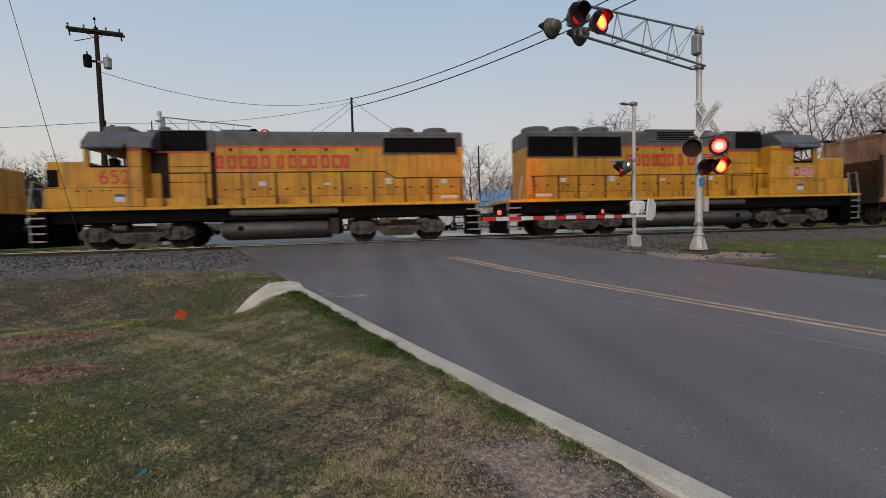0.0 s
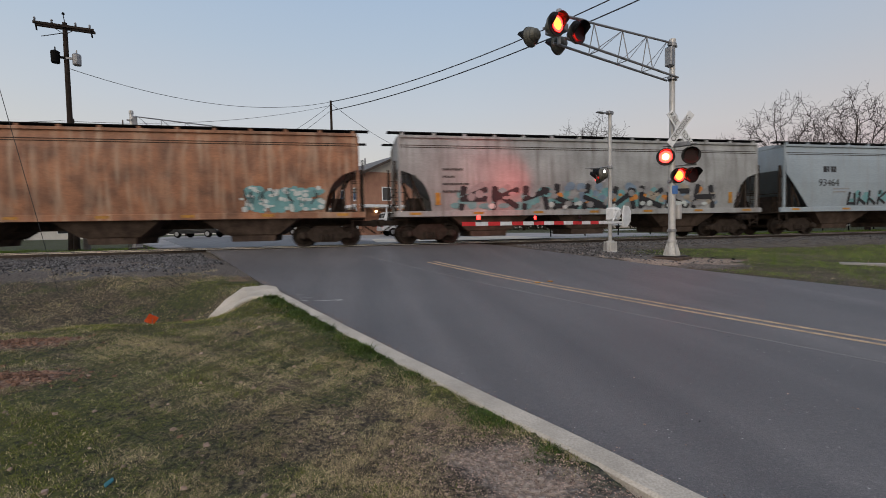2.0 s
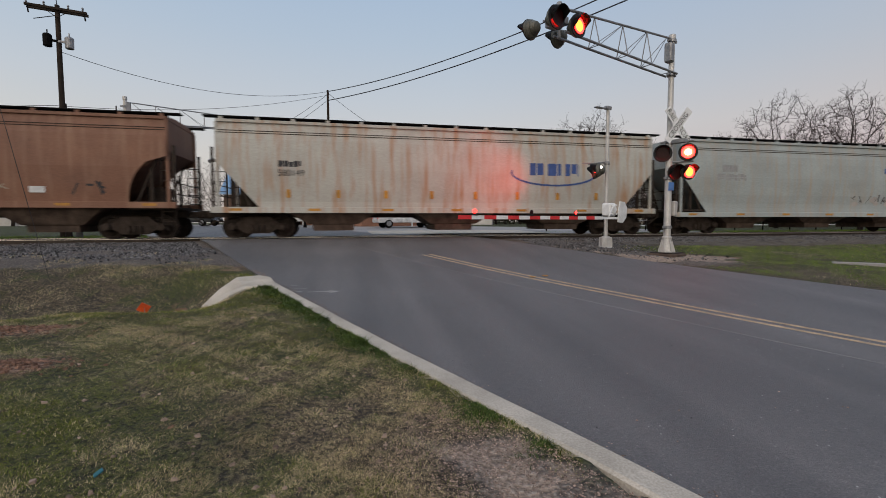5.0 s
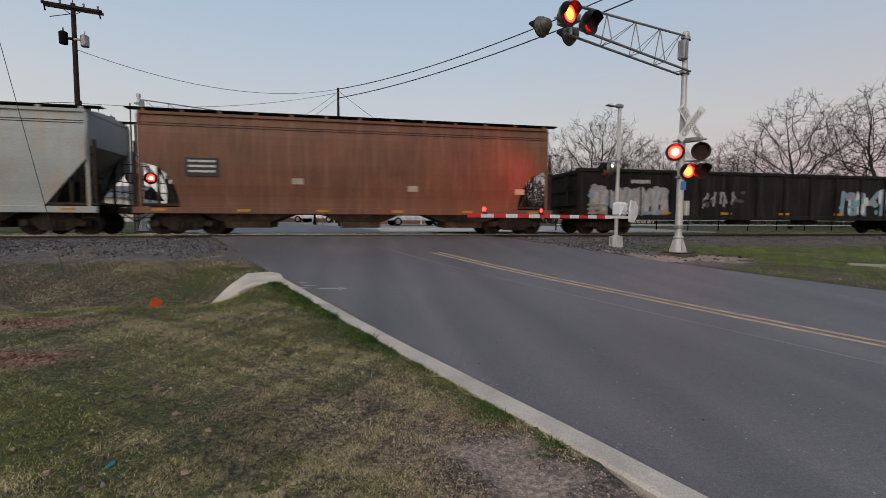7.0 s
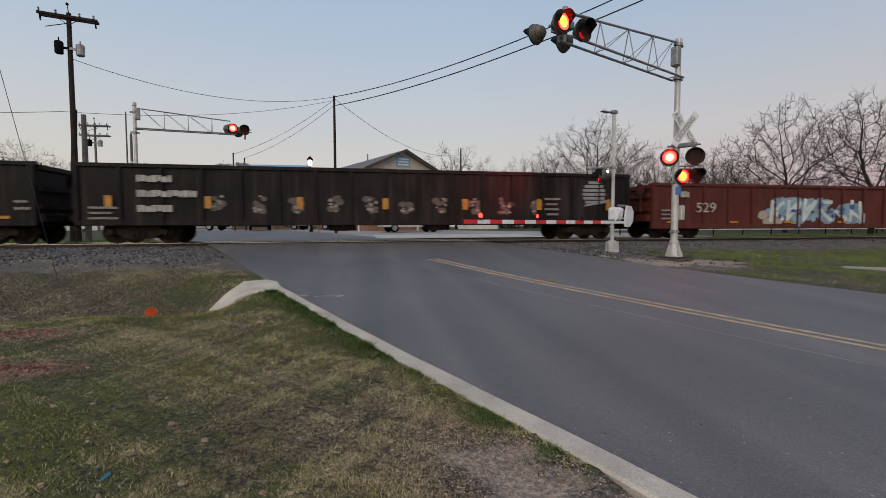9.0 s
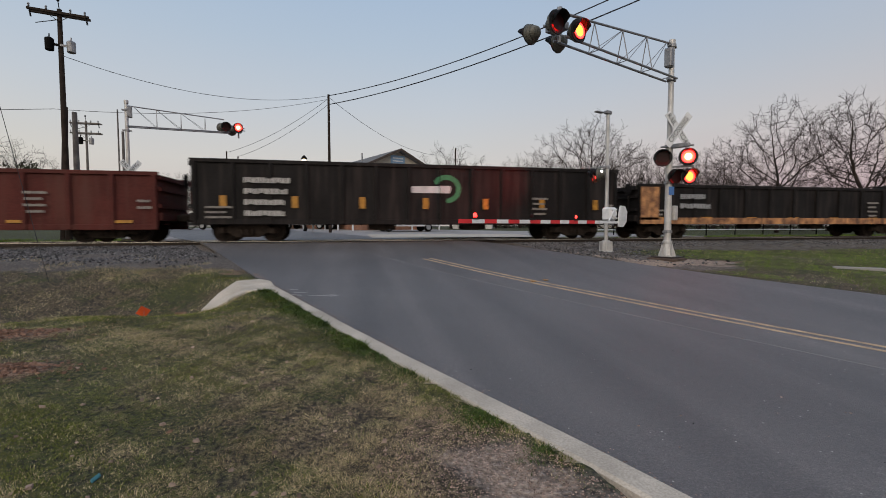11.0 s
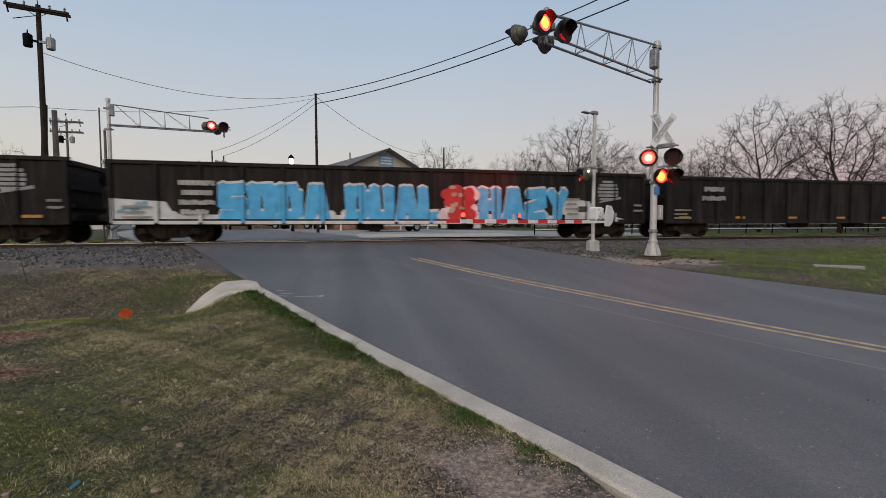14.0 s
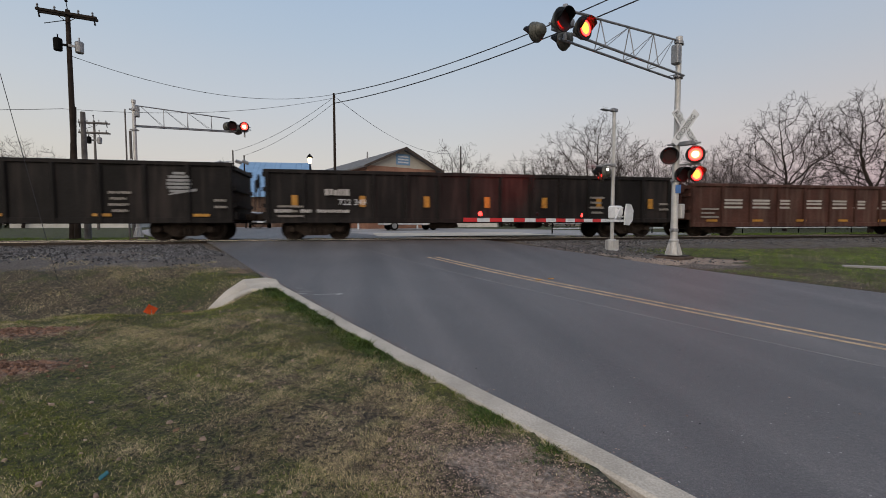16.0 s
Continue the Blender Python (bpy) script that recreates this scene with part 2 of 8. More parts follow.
M = dict(
    yellow=surf("loco_yellow", (0.58, 0.285, 0.02), (0.42, 0.19, 0.016), 0.5, 0, 1.4, 40, 0.4, 0.05, 0.65, (0.12, 0.065, 0.025)),
    edgeyellow=surf("walkway_yellow", (0.68, 0.36, 0.02), (0.5, 0.25, 0.02), 0.5, 0, 2.5, 40, 0.4, 0.05, 0.3, (0.2, 0.1, 0.03)),
    locogrey=surf("loco_grey", (0.105, 0.105, 0.112), (0.06, 0.06, 0.064), 0.55, 0, 2, 40, 0.4, 0.05, 0.4, (0.06, 0.05, 0.05)),
    red=surf("red_paint", (0.52, 0.045, 0.03), (0.42, 0.035, 0.025), 0.5, 0, 2, 50, 0.3, 0.03),
    black=surf("sooty_black", (0.008, 0.0075, 0.0075), (0.004, 0.004, 0.004), 0.7, 0, 3, 50, 0.5, 0.1, spec=0.05),
    truck=surf("dusty_cast_steel", (0.055, 0.041, 0.033), (0.022, 0.017, 0.014), 0.8, 0, 5, 60, 0.6, 0.2, spec=0.12),
    locotruck=surf("dusty_grey_cast_steel", (0.115, 0.105, 0.098), (0.045, 0.04, 0.037), 0.75, 0, 5, 40, 0.6, 0.2, 0.4, (0.03, 0.026, 0.024), spec=0.2),
    wheel=surf("wheel_steel", (0.045, 0.034, 0.028), (0.02, 0.016, 0.014), 0.7, 0.2, 4, 60, 0.5, 0.1, spec=0.12),
    tank=surf("tank_grey", (0.12, 0.115, 0.115), (0.065, 0.06, 0.06), 0.5, 0, 1.5, 40, 0.5, 0.06, 0.4),
    grille=surf("grille_black", (0.008, 0.0075, 0.0075), (0.004, 0.004, 0.004), 0.7, 0, 3, 120, 0.6, 0.3, spec=0.06),
    bay=surf("rusty_bay_steel", (0.125, 0.09, 0.072), (0.05, 0.036, 0.029), 0.8, 0, 2.5, 30, 0.5, 0.1, 0.5, (0.05, 0.035, 0.028), spec=0.15),
    rail=surf("rail_steel", (0.055, 0.042, 0.036), (0.03, 0.022, 0.018), 0.5, 0.6, 2, 60, 0.5, 0.1),
    railtop=surf("rail_head", (0.62, 0.60, 0.58), (0.50, 0.48, 0.47), 0.22, 1.0, 6, 80, 0.3, 0.02),
    tie=surf("creosote_timber", (0.06, 0.046, 0.036), (0.03, 0.024, 0.02), 0.9, 0, 6, 60, 0.6, 0.4, 0, per_object=0.25, spec=0.12),
    ballast=surf("ballast", (0.095, 0.084, 0.077), (0.03, 0.027, 0.025), 0.95, 0, 9, 34, 0.8, 0.9, spec=0.12),
    stone=surf("ballast_stone", (0.17, 0.165, 0.17), (0.04, 0.037, 0.037), 0.9, 0, 20, 90, 0.5, 0.3, island=0.85, spec=0.12),
    asphalt=asphalt_material(),
    lot=surf("pale_asphalt", (0.34, 0.32, 0.315), (0.24, 0.228, 0.225), 0.88, 0, 0.45, 130, 0.45, 0.35),
    oldasphalt=surf("worn_asphalt", (0.15, 0.143, 0.148), (0.115, 0.11, 0.115), 0.88, 0, 0.7, 120, 0.5, 0.35),
    concrete=surf("concrete", (0.55, 0.485, 0.41), (0.38, 0.335, 0.28), 0.85, 0, 2.2, 70, 0.45, 0.25),
    yline=surf("road_yellow", (0.56, 0.40, 0.25), (0.34, 0.25, 0.17), 0.8, 0, 5, 90, 0.6, 0.2),
    wline=surf("road_white", (0.66, 0.63, 0.59), (0.42, 0.40, 0.38), 0.8, 0, 5, 90, 0.7, 0.2),
    silver=surf("aluminium_paint", (0.56, 0.55, 0.54), (0.42, 0.41, 0.40), 0.45, 0.35, 4, 60, 0.3, 0.04, 0.25, (0.22, 0.18, 0.15)),
    galv=surf("galvanised_steel", (0.32, 0.32, 0.33), (0.22, 0.22, 0.23), 0.5, 0.6, 5, 60, 0.4, 0.05),
    white=surf("white_paint", (0.72, 0.73, 0.75), (0.58, 0.59, 0.60), 0.5, 0, 5, 60, 0.25, 0.03),
    signblack=surf("black_paint", (0.016, 0.016, 0.017), None, 0.55, 0, 5, 60, 0.3, 0.03, spec=0.2),
    wood=surf("pole_timber", (0.042, 0.032, 0.027), (0.022, 0.017, 0.014), 0.9, 0, 3, 40, 0.6, 0.3, 0.3, spec=0.12),
    # grey of the weathered posts, and of the far pole paled for haze
    greywood=surf("weathered_or_hazy_post", (0.20, 0.185, 0.175), (0.12, 0.11, 0.105), 0.9, 0, 3, 40, 0.6, 0.3, 0.3, spec=0.12),
    bark=surf("bark", (0.046, 0.033, 0.028), (0.024, 0.018, 0.016), 0.95, 0, 3, 20, 0.5, 0.2, spec=0.12),
    wire=surf("cable_black", (0.022, 0.022, 0.028), None, 0.6, 0, 3, 60, 0.2, 0.0),
    amber=surf("reflector_yellow", (0.48, 0.23, 0.03), (0.28, 0.13, 0.02), 0.4, 0, 6, 60, 0.4, 0.02),
    offwhite=surf("stencil_white", (0.62, 0.60, 0.57), (0.46, 0.44, 0.42), 0.6, 0, 5, 60, 0.4, 0.02),
    darkstencil=surf("stencil_dark", (0.05, 0.05, 0.055), None, 0.6, 0, 5, 60, 0.4, 0.02),
    lit=glow("lamp_lit_core", (1.0, 0.14, 0.05), 3.2),
    lithot=glow("lamp_lit_centre", (1.0, 0.70, 0.48), 3.0),
    litoff=glow("lamp_lit_centre_aslant", (1.0, 0.42, 0.06), 2.4),
    # emissive ring beyond the lens, standing for red glow on hood and backboard
    glowring=glow("lamp_glow_ring", (1.0, 0.005, 0.004), 45.0),
    unlit=surf("lamp_dark_red", (0.026, 0.005, 0.005), (0.015, 0.003, 0.003), 0.45, 0, 20, 90, 0.3, 0.05, spec=0.15),
    shell=surf("olive_shell", (0.12, 0.115, 0.095), (0.07, 0.068, 0.058), 0.5, 0.2, 4, 60, 0.4, 0.05),
    gatered=surf("reflective_red", (0.62, 0.03, 0.035), (0.50, 0.025, 0.03), 0.4, 0, 4, 60, 0.3, 0.02),
    gatelamp=glow("gate_lamp_red", (1.0, 0.025, 0.02), 7.0),
    whitelamp=glow("white_lamp", (1.0, 0.95, 0.9), 6.0),
    warmlamp=glow("warm_lamp", (1.0, 0.75, 0.42), 4.0),
    orangeflag=surf("orange_plastic", (0.85, 0.11, 0.02), None, 0.5, 0, 5, 60, 0.2, 0.0),
    pebble=surf("pea_gravel", (0.40, 0.29, 0.235), (0.18, 0.125, 0.10), 0.9, 0, 20, 90, 0.4, 0.2, island=0.6, spec=0.2),
    clod=surf("red_earth", (0.27, 0.16, 0.115), (0.13, 0.072, 0.05), 0.95, 0, 8, 60, 0.5, 0.4, island=0.4, spec=0.1),
    litter=surf("blue_plastic", (0.02, 0.14, 0.19), None, 0.4, 0, 5, 60, 0.2, 0.0),
    scrub=surf("scrub_leaves", (0.06, 0.07, 0.035), (0.03, 0.036, 0.02), 0.9, 0, 0.3, 10, 0.4, 0, island=0.5),
    signyellow=surf("sign_yellow", (0.75, 0.42, 0.03), None, 0.5, 0, 4, 60, 0.2, 0.0),
    window=glass("window_glass"),
    blue=surf("blue_paint", (0.05, 0.10, 0.30), None, 0.5, 0, 5, 60, 0.3, 0.02),
)


# ---- mesh helpers ----
def box(bm, x0, x1, y0, y1, z0, z1, m=None, bevel=0.0):
    vs = [bm.verts.new((x, y, z)) for z in (z0, z1) for y in (y0, y1) for x in (x0, x1)]
    fs = [bm.faces.new([vs[i] for i in q]) for q in ((0, 2, 3, 1), (4, 5, 7, 6), (0, 1, 5, 4), (2, 6, 7, 3), (0, 4, 6, 2), (1, 3, 7, 5))]
    if bevel:
        es = list({e for f in fs for e in f.edges})
        r = bmesh.ops.bevel(bm, geom=es, offset=bevel, segments=1, affect="EDGES")
        vs = list({v for f in r["faces"] for v in f.verts} | {v for v in vs if v.is_valid})
    if m is not None:
        bmesh.ops.transform(bm, matrix=m, verts=[v for v in vs if v.is_valid])
    return vs


def tube(bm, a, b, r0, r1=None, seg=8, caps=True):
    a, b = Vector(a), Vector(b)
    r1 = r0 if r1 is None else r1
    d = (b - a).normalized()
    s = d.orthogonal().normalized()
    t = d.cross(s)
    rings = []
    for p, r in ((a, r0), (b, r1)):
        rings.append([bm.verts.new(p + (s * math.cos(k) + t * math.sin(k)) * r) for k in (2 * math.pi * i / seg for i in range(seg))])
    for i in range(seg):
        j = (i + 1) % seg
        bm.faces.new((rings[0][i], rings[0][j], rings[1][j], rings[1][i]))
    if caps:
        bm.faces.new(rings[0][::-1])
        bm.faces.new(rings[1])


def polytube(bm, pts, r, seg=5):
    """One unbroken tube along a line of points."""
    rings = []
    for i, p in enumerate(pts):
        d = (Vector(pts[min(i + 1, len(pts) - 1)]) - Vector(pts[max(i - 1, 0)])).normalized()
        s = d.cross(Vector((0.13, 0.21, 1))).normalized()
        t = d.cross(s)
        rings.append([bm.verts.new(Vector(p) + (s * math.cos(k) + t * math.sin(k)) * r) for k in (2 * math.pi * j / seg for j in range(seg))])
    for a, b in zip(rings, rings[1:]):
        for j in range(seg):
            bm.faces.new((a[j], a[(j + 1) % seg], b[(j + 1) % seg], b[j]))


def prism(bm, poly, y0, y1, axis="y"):
    """Extrude a polygon given in (x, z) from y0 to y1 (axis 'y'), or in (y, z) from x0 to x1 (axis 'x')."""
    f = (lambda p, d: (p[0], d, p[1])) if axis == "y" else (lambda p, d: (d, p[0], p[1]))
    a, b = [bm.verts.new(f(p, y0)) for p in poly], [bm.verts.new(f(p, y1)) for p in poly]
    k = len(poly)
    for i in range(k):
        j = (i + 1) % k
        bm.faces.new((a[i], a[j], b[j], b[i]))
    bm.faces.new(a[::-1])
    bm.faces.new(b)


def lathe(bm, prof, seg=24, m=None):
    """Turn (r, z) pairs about the z axis."""
    rings, made = [], []
    for r, z in prof:
        ring = [bm.verts.new((r * math.cos(k), r * math.sin(k), z)) for k in (2 * math.pi * i / seg for i in range(seg))]
        rings.append(ring)
        made += ring
    for p, q in zip(rings, rings[1:]):
        for i in range(seg):
            j = (i + 1) % seg
            bm.faces.new((p[i], p[j], q[j], q[i]))
    bm.faces.new(rings[0][::-1])
    bm.faces.new(rings[-1])
    if m is not None:
        bmesh.ops.transform(bm, matrix=m, verts=made)


def mesh_of(name, bm, material, smooth=False):
    bmesh.ops.recalc_face_normals(bm, faces=bm.faces)
    me = bpy.data.meshes.new(name)
    bm.to_mesh(me)
    bm.free()
    me.materials.append(material)
    if smooth:
        for p in me.polygons:
            p.use_smooth = True
    return me


def place(name, me, parent=None, m=None, label=""):
    ob = new(name, me)
    ob.parent = parent
    if m is not None:
        ob.matrix_basis = m
    if label:
        ob["label"] = label
    return ob


def part(name, bm, material, parent=None, label="", m=None, smooth=False):
    return place(name, mesh_of(name, bm, material, smooth), parent, m, label)


def boxpart(name, dims, material, parent, label="", bevel=0.01, m=None):
    bm = bmesh.new()
    box(bm, *dims, bevel=bevel)
    return part(name, bm, material, parent, label, m)


def thing(name, label, category, m, group="", kind=""):
    ob = new(name)
    ob.matrix_basis = m
    return tagged(ob, label, category, group, kind)


def words(text, size, material, parent, m, name="lettering", depth=0.006, stretch=1.0):
    cu = bpy.data.curves.new("t", "FONT")
    cu.body, cu.size, cu.extrude, cu.align_x, cu.align_y = text, size, depth, "CENTER", "CENTER"
    tmp = bpy.data.objects.new("t", cu)
    scene.collection.objects.link(tmp)
    me = bpy.data.meshes.new_from_object(tmp.evaluated_get(bpy.context.evaluated_depsgraph_get()))
    bpy.data.objects.remove(tmp)
    me.materials.clear()
    me.materials.append(material)
    me.transform(Matrix.Diagonal((stretch, 1, 1, 1)))
    return place(name, me, parent, m)


def smooth01(a, b, x):
    t = np.clip((np.asarray(x, float) - a) / (b - a), 0, 1)
    return t * t * (3 - 2 * t)


# ---- plan: the track runs along x at y = 19.09; the road crosses it at a slant ----
TRACK_Y, RAIL_Z = 19.09, 1.02
WX, WY = 0.9171, 0.3987          # across the road, to the right; the road runs along (-WY, WX)
KERB_W, LINE_W, EDGE_W = 2.46, 7.32, 12.0


def road_xy(w, u):
    return w * WX - u * WY, w * WY + u * WX


def wu(x, y):
    return x * WX + y * WY, -x * WY + y * WX


def zroad(y):
    y = np.asarray(y, float)
    return sum(np.interp(y + d, [-4, 0, 5, 10, 14, 17.6, 21, 26, 34, 44, 60], [-0.06, 0.0, 0.17, 0.42, 0.72, 0.985, 1.0, 0.97, 1.15, 1.31, 1.38]) for d in (-1.2, -0.6, 0, 0.6, 1.2)) / 5


# heaps of turned red earth: centre, half widths, height
EARTH = ((-3.95, 6.15, 0.62, 0.22, 0.07), (-3.10, 4.85, 0.46, 0.22, 0.05), (-4.6, 5.3, 0.5, 0.25, 0.05))


def zground(x, y):
    x, y = np.asarray(x, float), np.asarray(y, float)
    w, u = wu(x, y)
    z = zroad(y)
    beyond = smooth01(9.7, 10.6, y) * (1 - smooth01(17.0, 18.0, y))
    rag = beyond * (0.30 + 0.22 * np.sin(y * 2.1 + 0.6) + 0.14 * np.sin(y * 5.3))
    left = 1 - smooth01(2.22, 2.40, w - rag)
    bumps = 0.03 * np.sin(x * 1.7 + 0.6 * y) * np.sin(y * 1.3 - 0.4 * x) + 0.02 * np.sin(x * 3.9 + 1) * np.sin(y * 3.1)
    ditch = 0.55 * np.exp(-((y - 9.1) / 1.45) ** 2) * (1 - smooth01(0.7, 1.85, w))
    near = 1 - smooth01(14, 17, y)
    lz = z + (0.10 + bumps * smooth01(2.2, 1.2, w) - ditch - 0.10 * smooth01(-1, -9, w)) * near - 0.10 * (1 - near)
    lz = lz - 0.16 * np.exp(-((x + 2.0) / 0.33) ** 2 - ((y - 9.0) / 0.5) ** 2)
    lz = lz - (0.085 - 0.02 * np.sin(x * 3.0 + y)) * beyond * smooth01(0.4, 1.9, w)
    for cx, cy, rx, ry, up in EARTH:
        lz = lz + up * np.exp(-((x - cx) / rx) ** 2 - ((y - cy) / ry) ** 2)
    right = smooth01(12.1, 12.8, w)
    rz = z + (-0.02 + bumps * 0.5 - 0.12 * np.exp(-((y - 13.5) / 2.5) ** 2) * smooth01(16, 20, w)) * near - 0.10 * (1 - near)
    return (z - 0.07) * (1 - left) * (1 - right) + lz * left + rz * right


# ---- ground: one sheet to the horizon ----
def axis(lo, hi, step, far):
    core = np.arange(lo, hi + 1e-6, step)
    out = [hi + step * 1.5 ** k for k in range(1, 60) if hi + step * 1.5 ** k < far] + [far]
    neg = [lo - step * 1.5 ** k for k in range(1, 60) if lo - step * 1.5 ** k > -far] + [-far]
    return np.concatenate([neg[::-1], core, out])


def ground_material():
    m = bpy.data.materials.new("turf_dirt_gravel")
    m.use_nodes = True
    n, l = m.node_tree.nodes, m.node_tree.links
    b = n["Principled BSDF"]
    tc = n.new("ShaderNodeTexCoord")

    def noisetex(scale, detail=5):
        t = n.new("ShaderNodeTexNoise")
        t.inputs["Scale"].default_value, t.inputs["Detail"].default_value = scale, detail
        l.new(tc.outputs["Object"], t.inputs["Vector"])
        return t
    mid, fine, big = noisetex(2.6, 10), noisetex(28, 9), noisetex(0.6, 5)
    straw = ramp(n, [(0.38, (0.015, 0.011, 0.007)), (0.5, (0.060, 0.045, 0.027)), (0.66, (0.18, 0.138, 0.085))])
    green = ramp(n, [(0.38, (0.014, 0.015, 0.005)), (0.64, (0.080, 0.086, 0.020))])
    dirt = ramp(n, [(0.3, (0.07, 0.038, 0.026)), (0.52, (0.19, 0.112, 0.077)), (0.70, (0.38, 0.245, 0.175))])
    grav = ramp(n, [(0.3, (0.035, 0.028, 0.024)), (0.52, (0.11, 0.091, 0.080)), (0.72, (0.30, 0.26, 0.235))])
    sand = ramp(n, [(0.3, (0.15, 0.108, 0.085)), (0.52, (0.30, 0.228, 0.18)), (0.72, (0.48, 0.39, 0.32))])
    for r in (straw, green, dirt, grav, sand):
        l.new(fine.outputs["Fac"], r.inputs[0])
    cur = straw.outputs[0]
    for name, col, wob in (("green", green, mid), ("dirt", dirt, mid), ("gravel", grav, mid), ("sand", sand, mid)):
        at = n.new("ShaderNodeAttribute")
        at.attribute_name = name
        add = n.new("ShaderNodeMath")
        add.operation = "ADD"
        l.new(at.outputs["Fac"], add.inputs[0])
        l.new(wob.outputs["Fac"], add.inputs[1])
        edge = ramp(n, [(0.82, (0, 0, 0)), (0.98, (1, 1, 1))])
        l.new(add.outputs[0], edge.inputs[0])
        mx = n.new("ShaderNodeMixRGB")
        l.new(edge.outputs[0], mx.inputs[0])
        l.new(cur, mx.inputs[1])
        l.new(col.outputs[0], mx.inputs[2])
        cur = mx.outputs[0]
    var = n.new("ShaderNodeMixRGB")
    var.blend_type = "MULTIPLY"
    var.inputs[0].default_value = 0.5
    vr = ramp(n, [(0.3, (0.6, 0.6, 0.6)), (0.7, (1.15, 1.15, 1.15))])
    l.new(big.outputs["Fac"], vr.inputs[0])
    l.new(cur, var.inputs[1])
    l.new(vr.outputs[0], var.inputs[2])
    l.new(var.outputs[0], b.inputs["Base Color"])
    b.inputs["Roughness"].default_value = 0.95
    bp = n.new("ShaderNodeBump")
    bp.inputs["Strength"].default_value, bp.inputs["Distance"].default_value = 1.0, 0.06
    l.new(fine.outputs["Fac"], bp.inputs["Height"])
    l.new(bp.outputs[0], b.inputs["Normal"])
    return m


def masks(x, y):
    """How green, how bare and how gravelly the ground is."""
    w, u = wu(x, y)
    green = 0.365 + 0.0 * x
    green = green + 0.55 * np.exp(-((x + 3.4) / 1.9) ** 2 - ((y - 2.6) / 1.7) ** 2)
    green = green + 0.10 * np.exp(-((x + 1.6) / 2.2) ** 2 - ((y - 5.6) / 1.6) ** 2)
    green = green - 0.10 * np.exp(-((x - 0.2) / 1.1) ** 2 - ((y - 2.6) / 1.2) ** 2)
    green = green + 0.32 * np.exp(-((y - 7.5 + 0.25 * np.sin(x * 1.3)) / 0.8) ** 2) * (w < 2.2)
    green = green + 0.30 * np.exp(-((w - 2.25) / 0.28) ** 2) * (y < 11)
    green = green + 0.45 * np.exp(-((x + 2.9) / 0.9) ** 2 - ((y - 10.3) / 0.8) ** 2) - 0.10 * np.exp(-((x + 5.5) / 2.4) ** 2 - ((y - 9.6) / 1.3) ** 2)
    green = green + 0.35 * smooth01(13.5, 15.5, w) * smooth01(7.0, 9.5, y) * (1 - smooth01(13.0, 14.4, y))
    green = green + 0.20 * smooth01(23.0, 25.0, y)
    dirt = 0.0 * x + 0.30 * np.exp(-((x + 6.0) / 1.6) ** 2 - ((y - 5.8) / 0.8) ** 2)
    for cx, cy, rx, ry, up in EARTH:
        dirt = dirt + 0.75 * np.exp(-((x - cx) / (rx * 1.15)) ** 2 - ((y - cy) / (ry * 1.25)) ** 2)
    dirt = dirt + 0.10 + 0.30 * np.exp(-((w - 2.3) / 0.7) ** 2) * smooth01(10.0, 11.2, y) * (1 - smooth01(15.5, 17, y)) + 0.2 * np.exp(-((x + 3.1) / 0.5) ** 2 - ((y - 9.6) / 0.7) ** 2)
    dirt = dirt + 0.55 * np.exp(-((w - 14.4) / 1.1) ** 2 - ((y - 11.6) / 0.6) ** 2)
    gravel = 0.0 * x + 0.60 * smooth01(10.9, 12.2, y) * (1 - smooth01(22.2, 23.2, y)) * (w < 12)
    gravel = gravel + 0.44 * smooth01(13.7, 14.9, y) * (1 - smooth01(22.2, 23.2, y)) * (w >= 12)
    gravel = gravel + 0.62 * np.exp(-((w - 13.2) / 1.3) ** 2) * smooth01(9.2, 10.6, y) * (1 - smooth01(14, 16, y))
    gravel = gravel + 0.42 * np.exp(-((x + 1.32) / 0.28) ** 2 - ((y - 8.0) / 0.30) ** 2)
    dirt = dirt + 0.26 * np.exp(-((w - 1.8) / 0.5) ** 2) * (1 - smooth01(2.3, 3.5, y))
    gravel = gravel + 0.62 * np.exp(-((w - 1.75) / 0.55) ** 2) * (1 - smooth01(2.3, 3.4, y))
    return green, dirt, gravel


def sand_mask(x, y):
    """Pale sandy ground round the foot of the signal."""
    w, u = wu(x, y)
    near = 0.50 * np.exp(-((w - 1.75) / 0.52) ** 2) * (1 - smooth01(2.3, 3.4, y))
    return near + 0.78 * np.exp(-((w - 13.8) / 1.3) ** 2 - ((y - 11.4) / 0.8) ** 2) + 0.50 * np.exp(-((w - 12.6) / 0.35) ** 2) * smooth01(10.5, 11.5, y) * (1 - smooth01(14.5, 16, y))


gx, gy = axis(-14, 24, 0.2, 1800), axis(-5, 24, 0.2, 1800)
X, Y = np.meshgrid(gx, gy)
Zg = zground(X, Y)
gm = bpy.data.meshes.new("ground")
nx, ny = len(gx), len(gy)
idx = np.arange(nx * ny).reshape(ny, nx)
faces = np.stack([idx[:-1, :-1], idx[:-1, 1:], idx[1:, 1:], idx[1:, :-1]], -1).reshape(-1, 4)
gm.from_pydata(np.stack([X, Y, Zg], -1).reshape(-1, 3).tolist(), [], faces.tolist())
for nm, val in zip(("green", "dirt", "gravel", "sand"), masks(X, Y) + (sand_mask(X, Y),)):
    a = gm.attributes.new(nm, "FLOAT", "POINT")
    a.data.foreach_set("value", val.astype(np.float32).ravel())
for p in gm.polygons:
    p.use_smooth = True
gm.materials.append(ground_material())
tagged(new("ground", gm), "patchy dormant turf, bare earth and gravel verge", "ground", kind="structure")


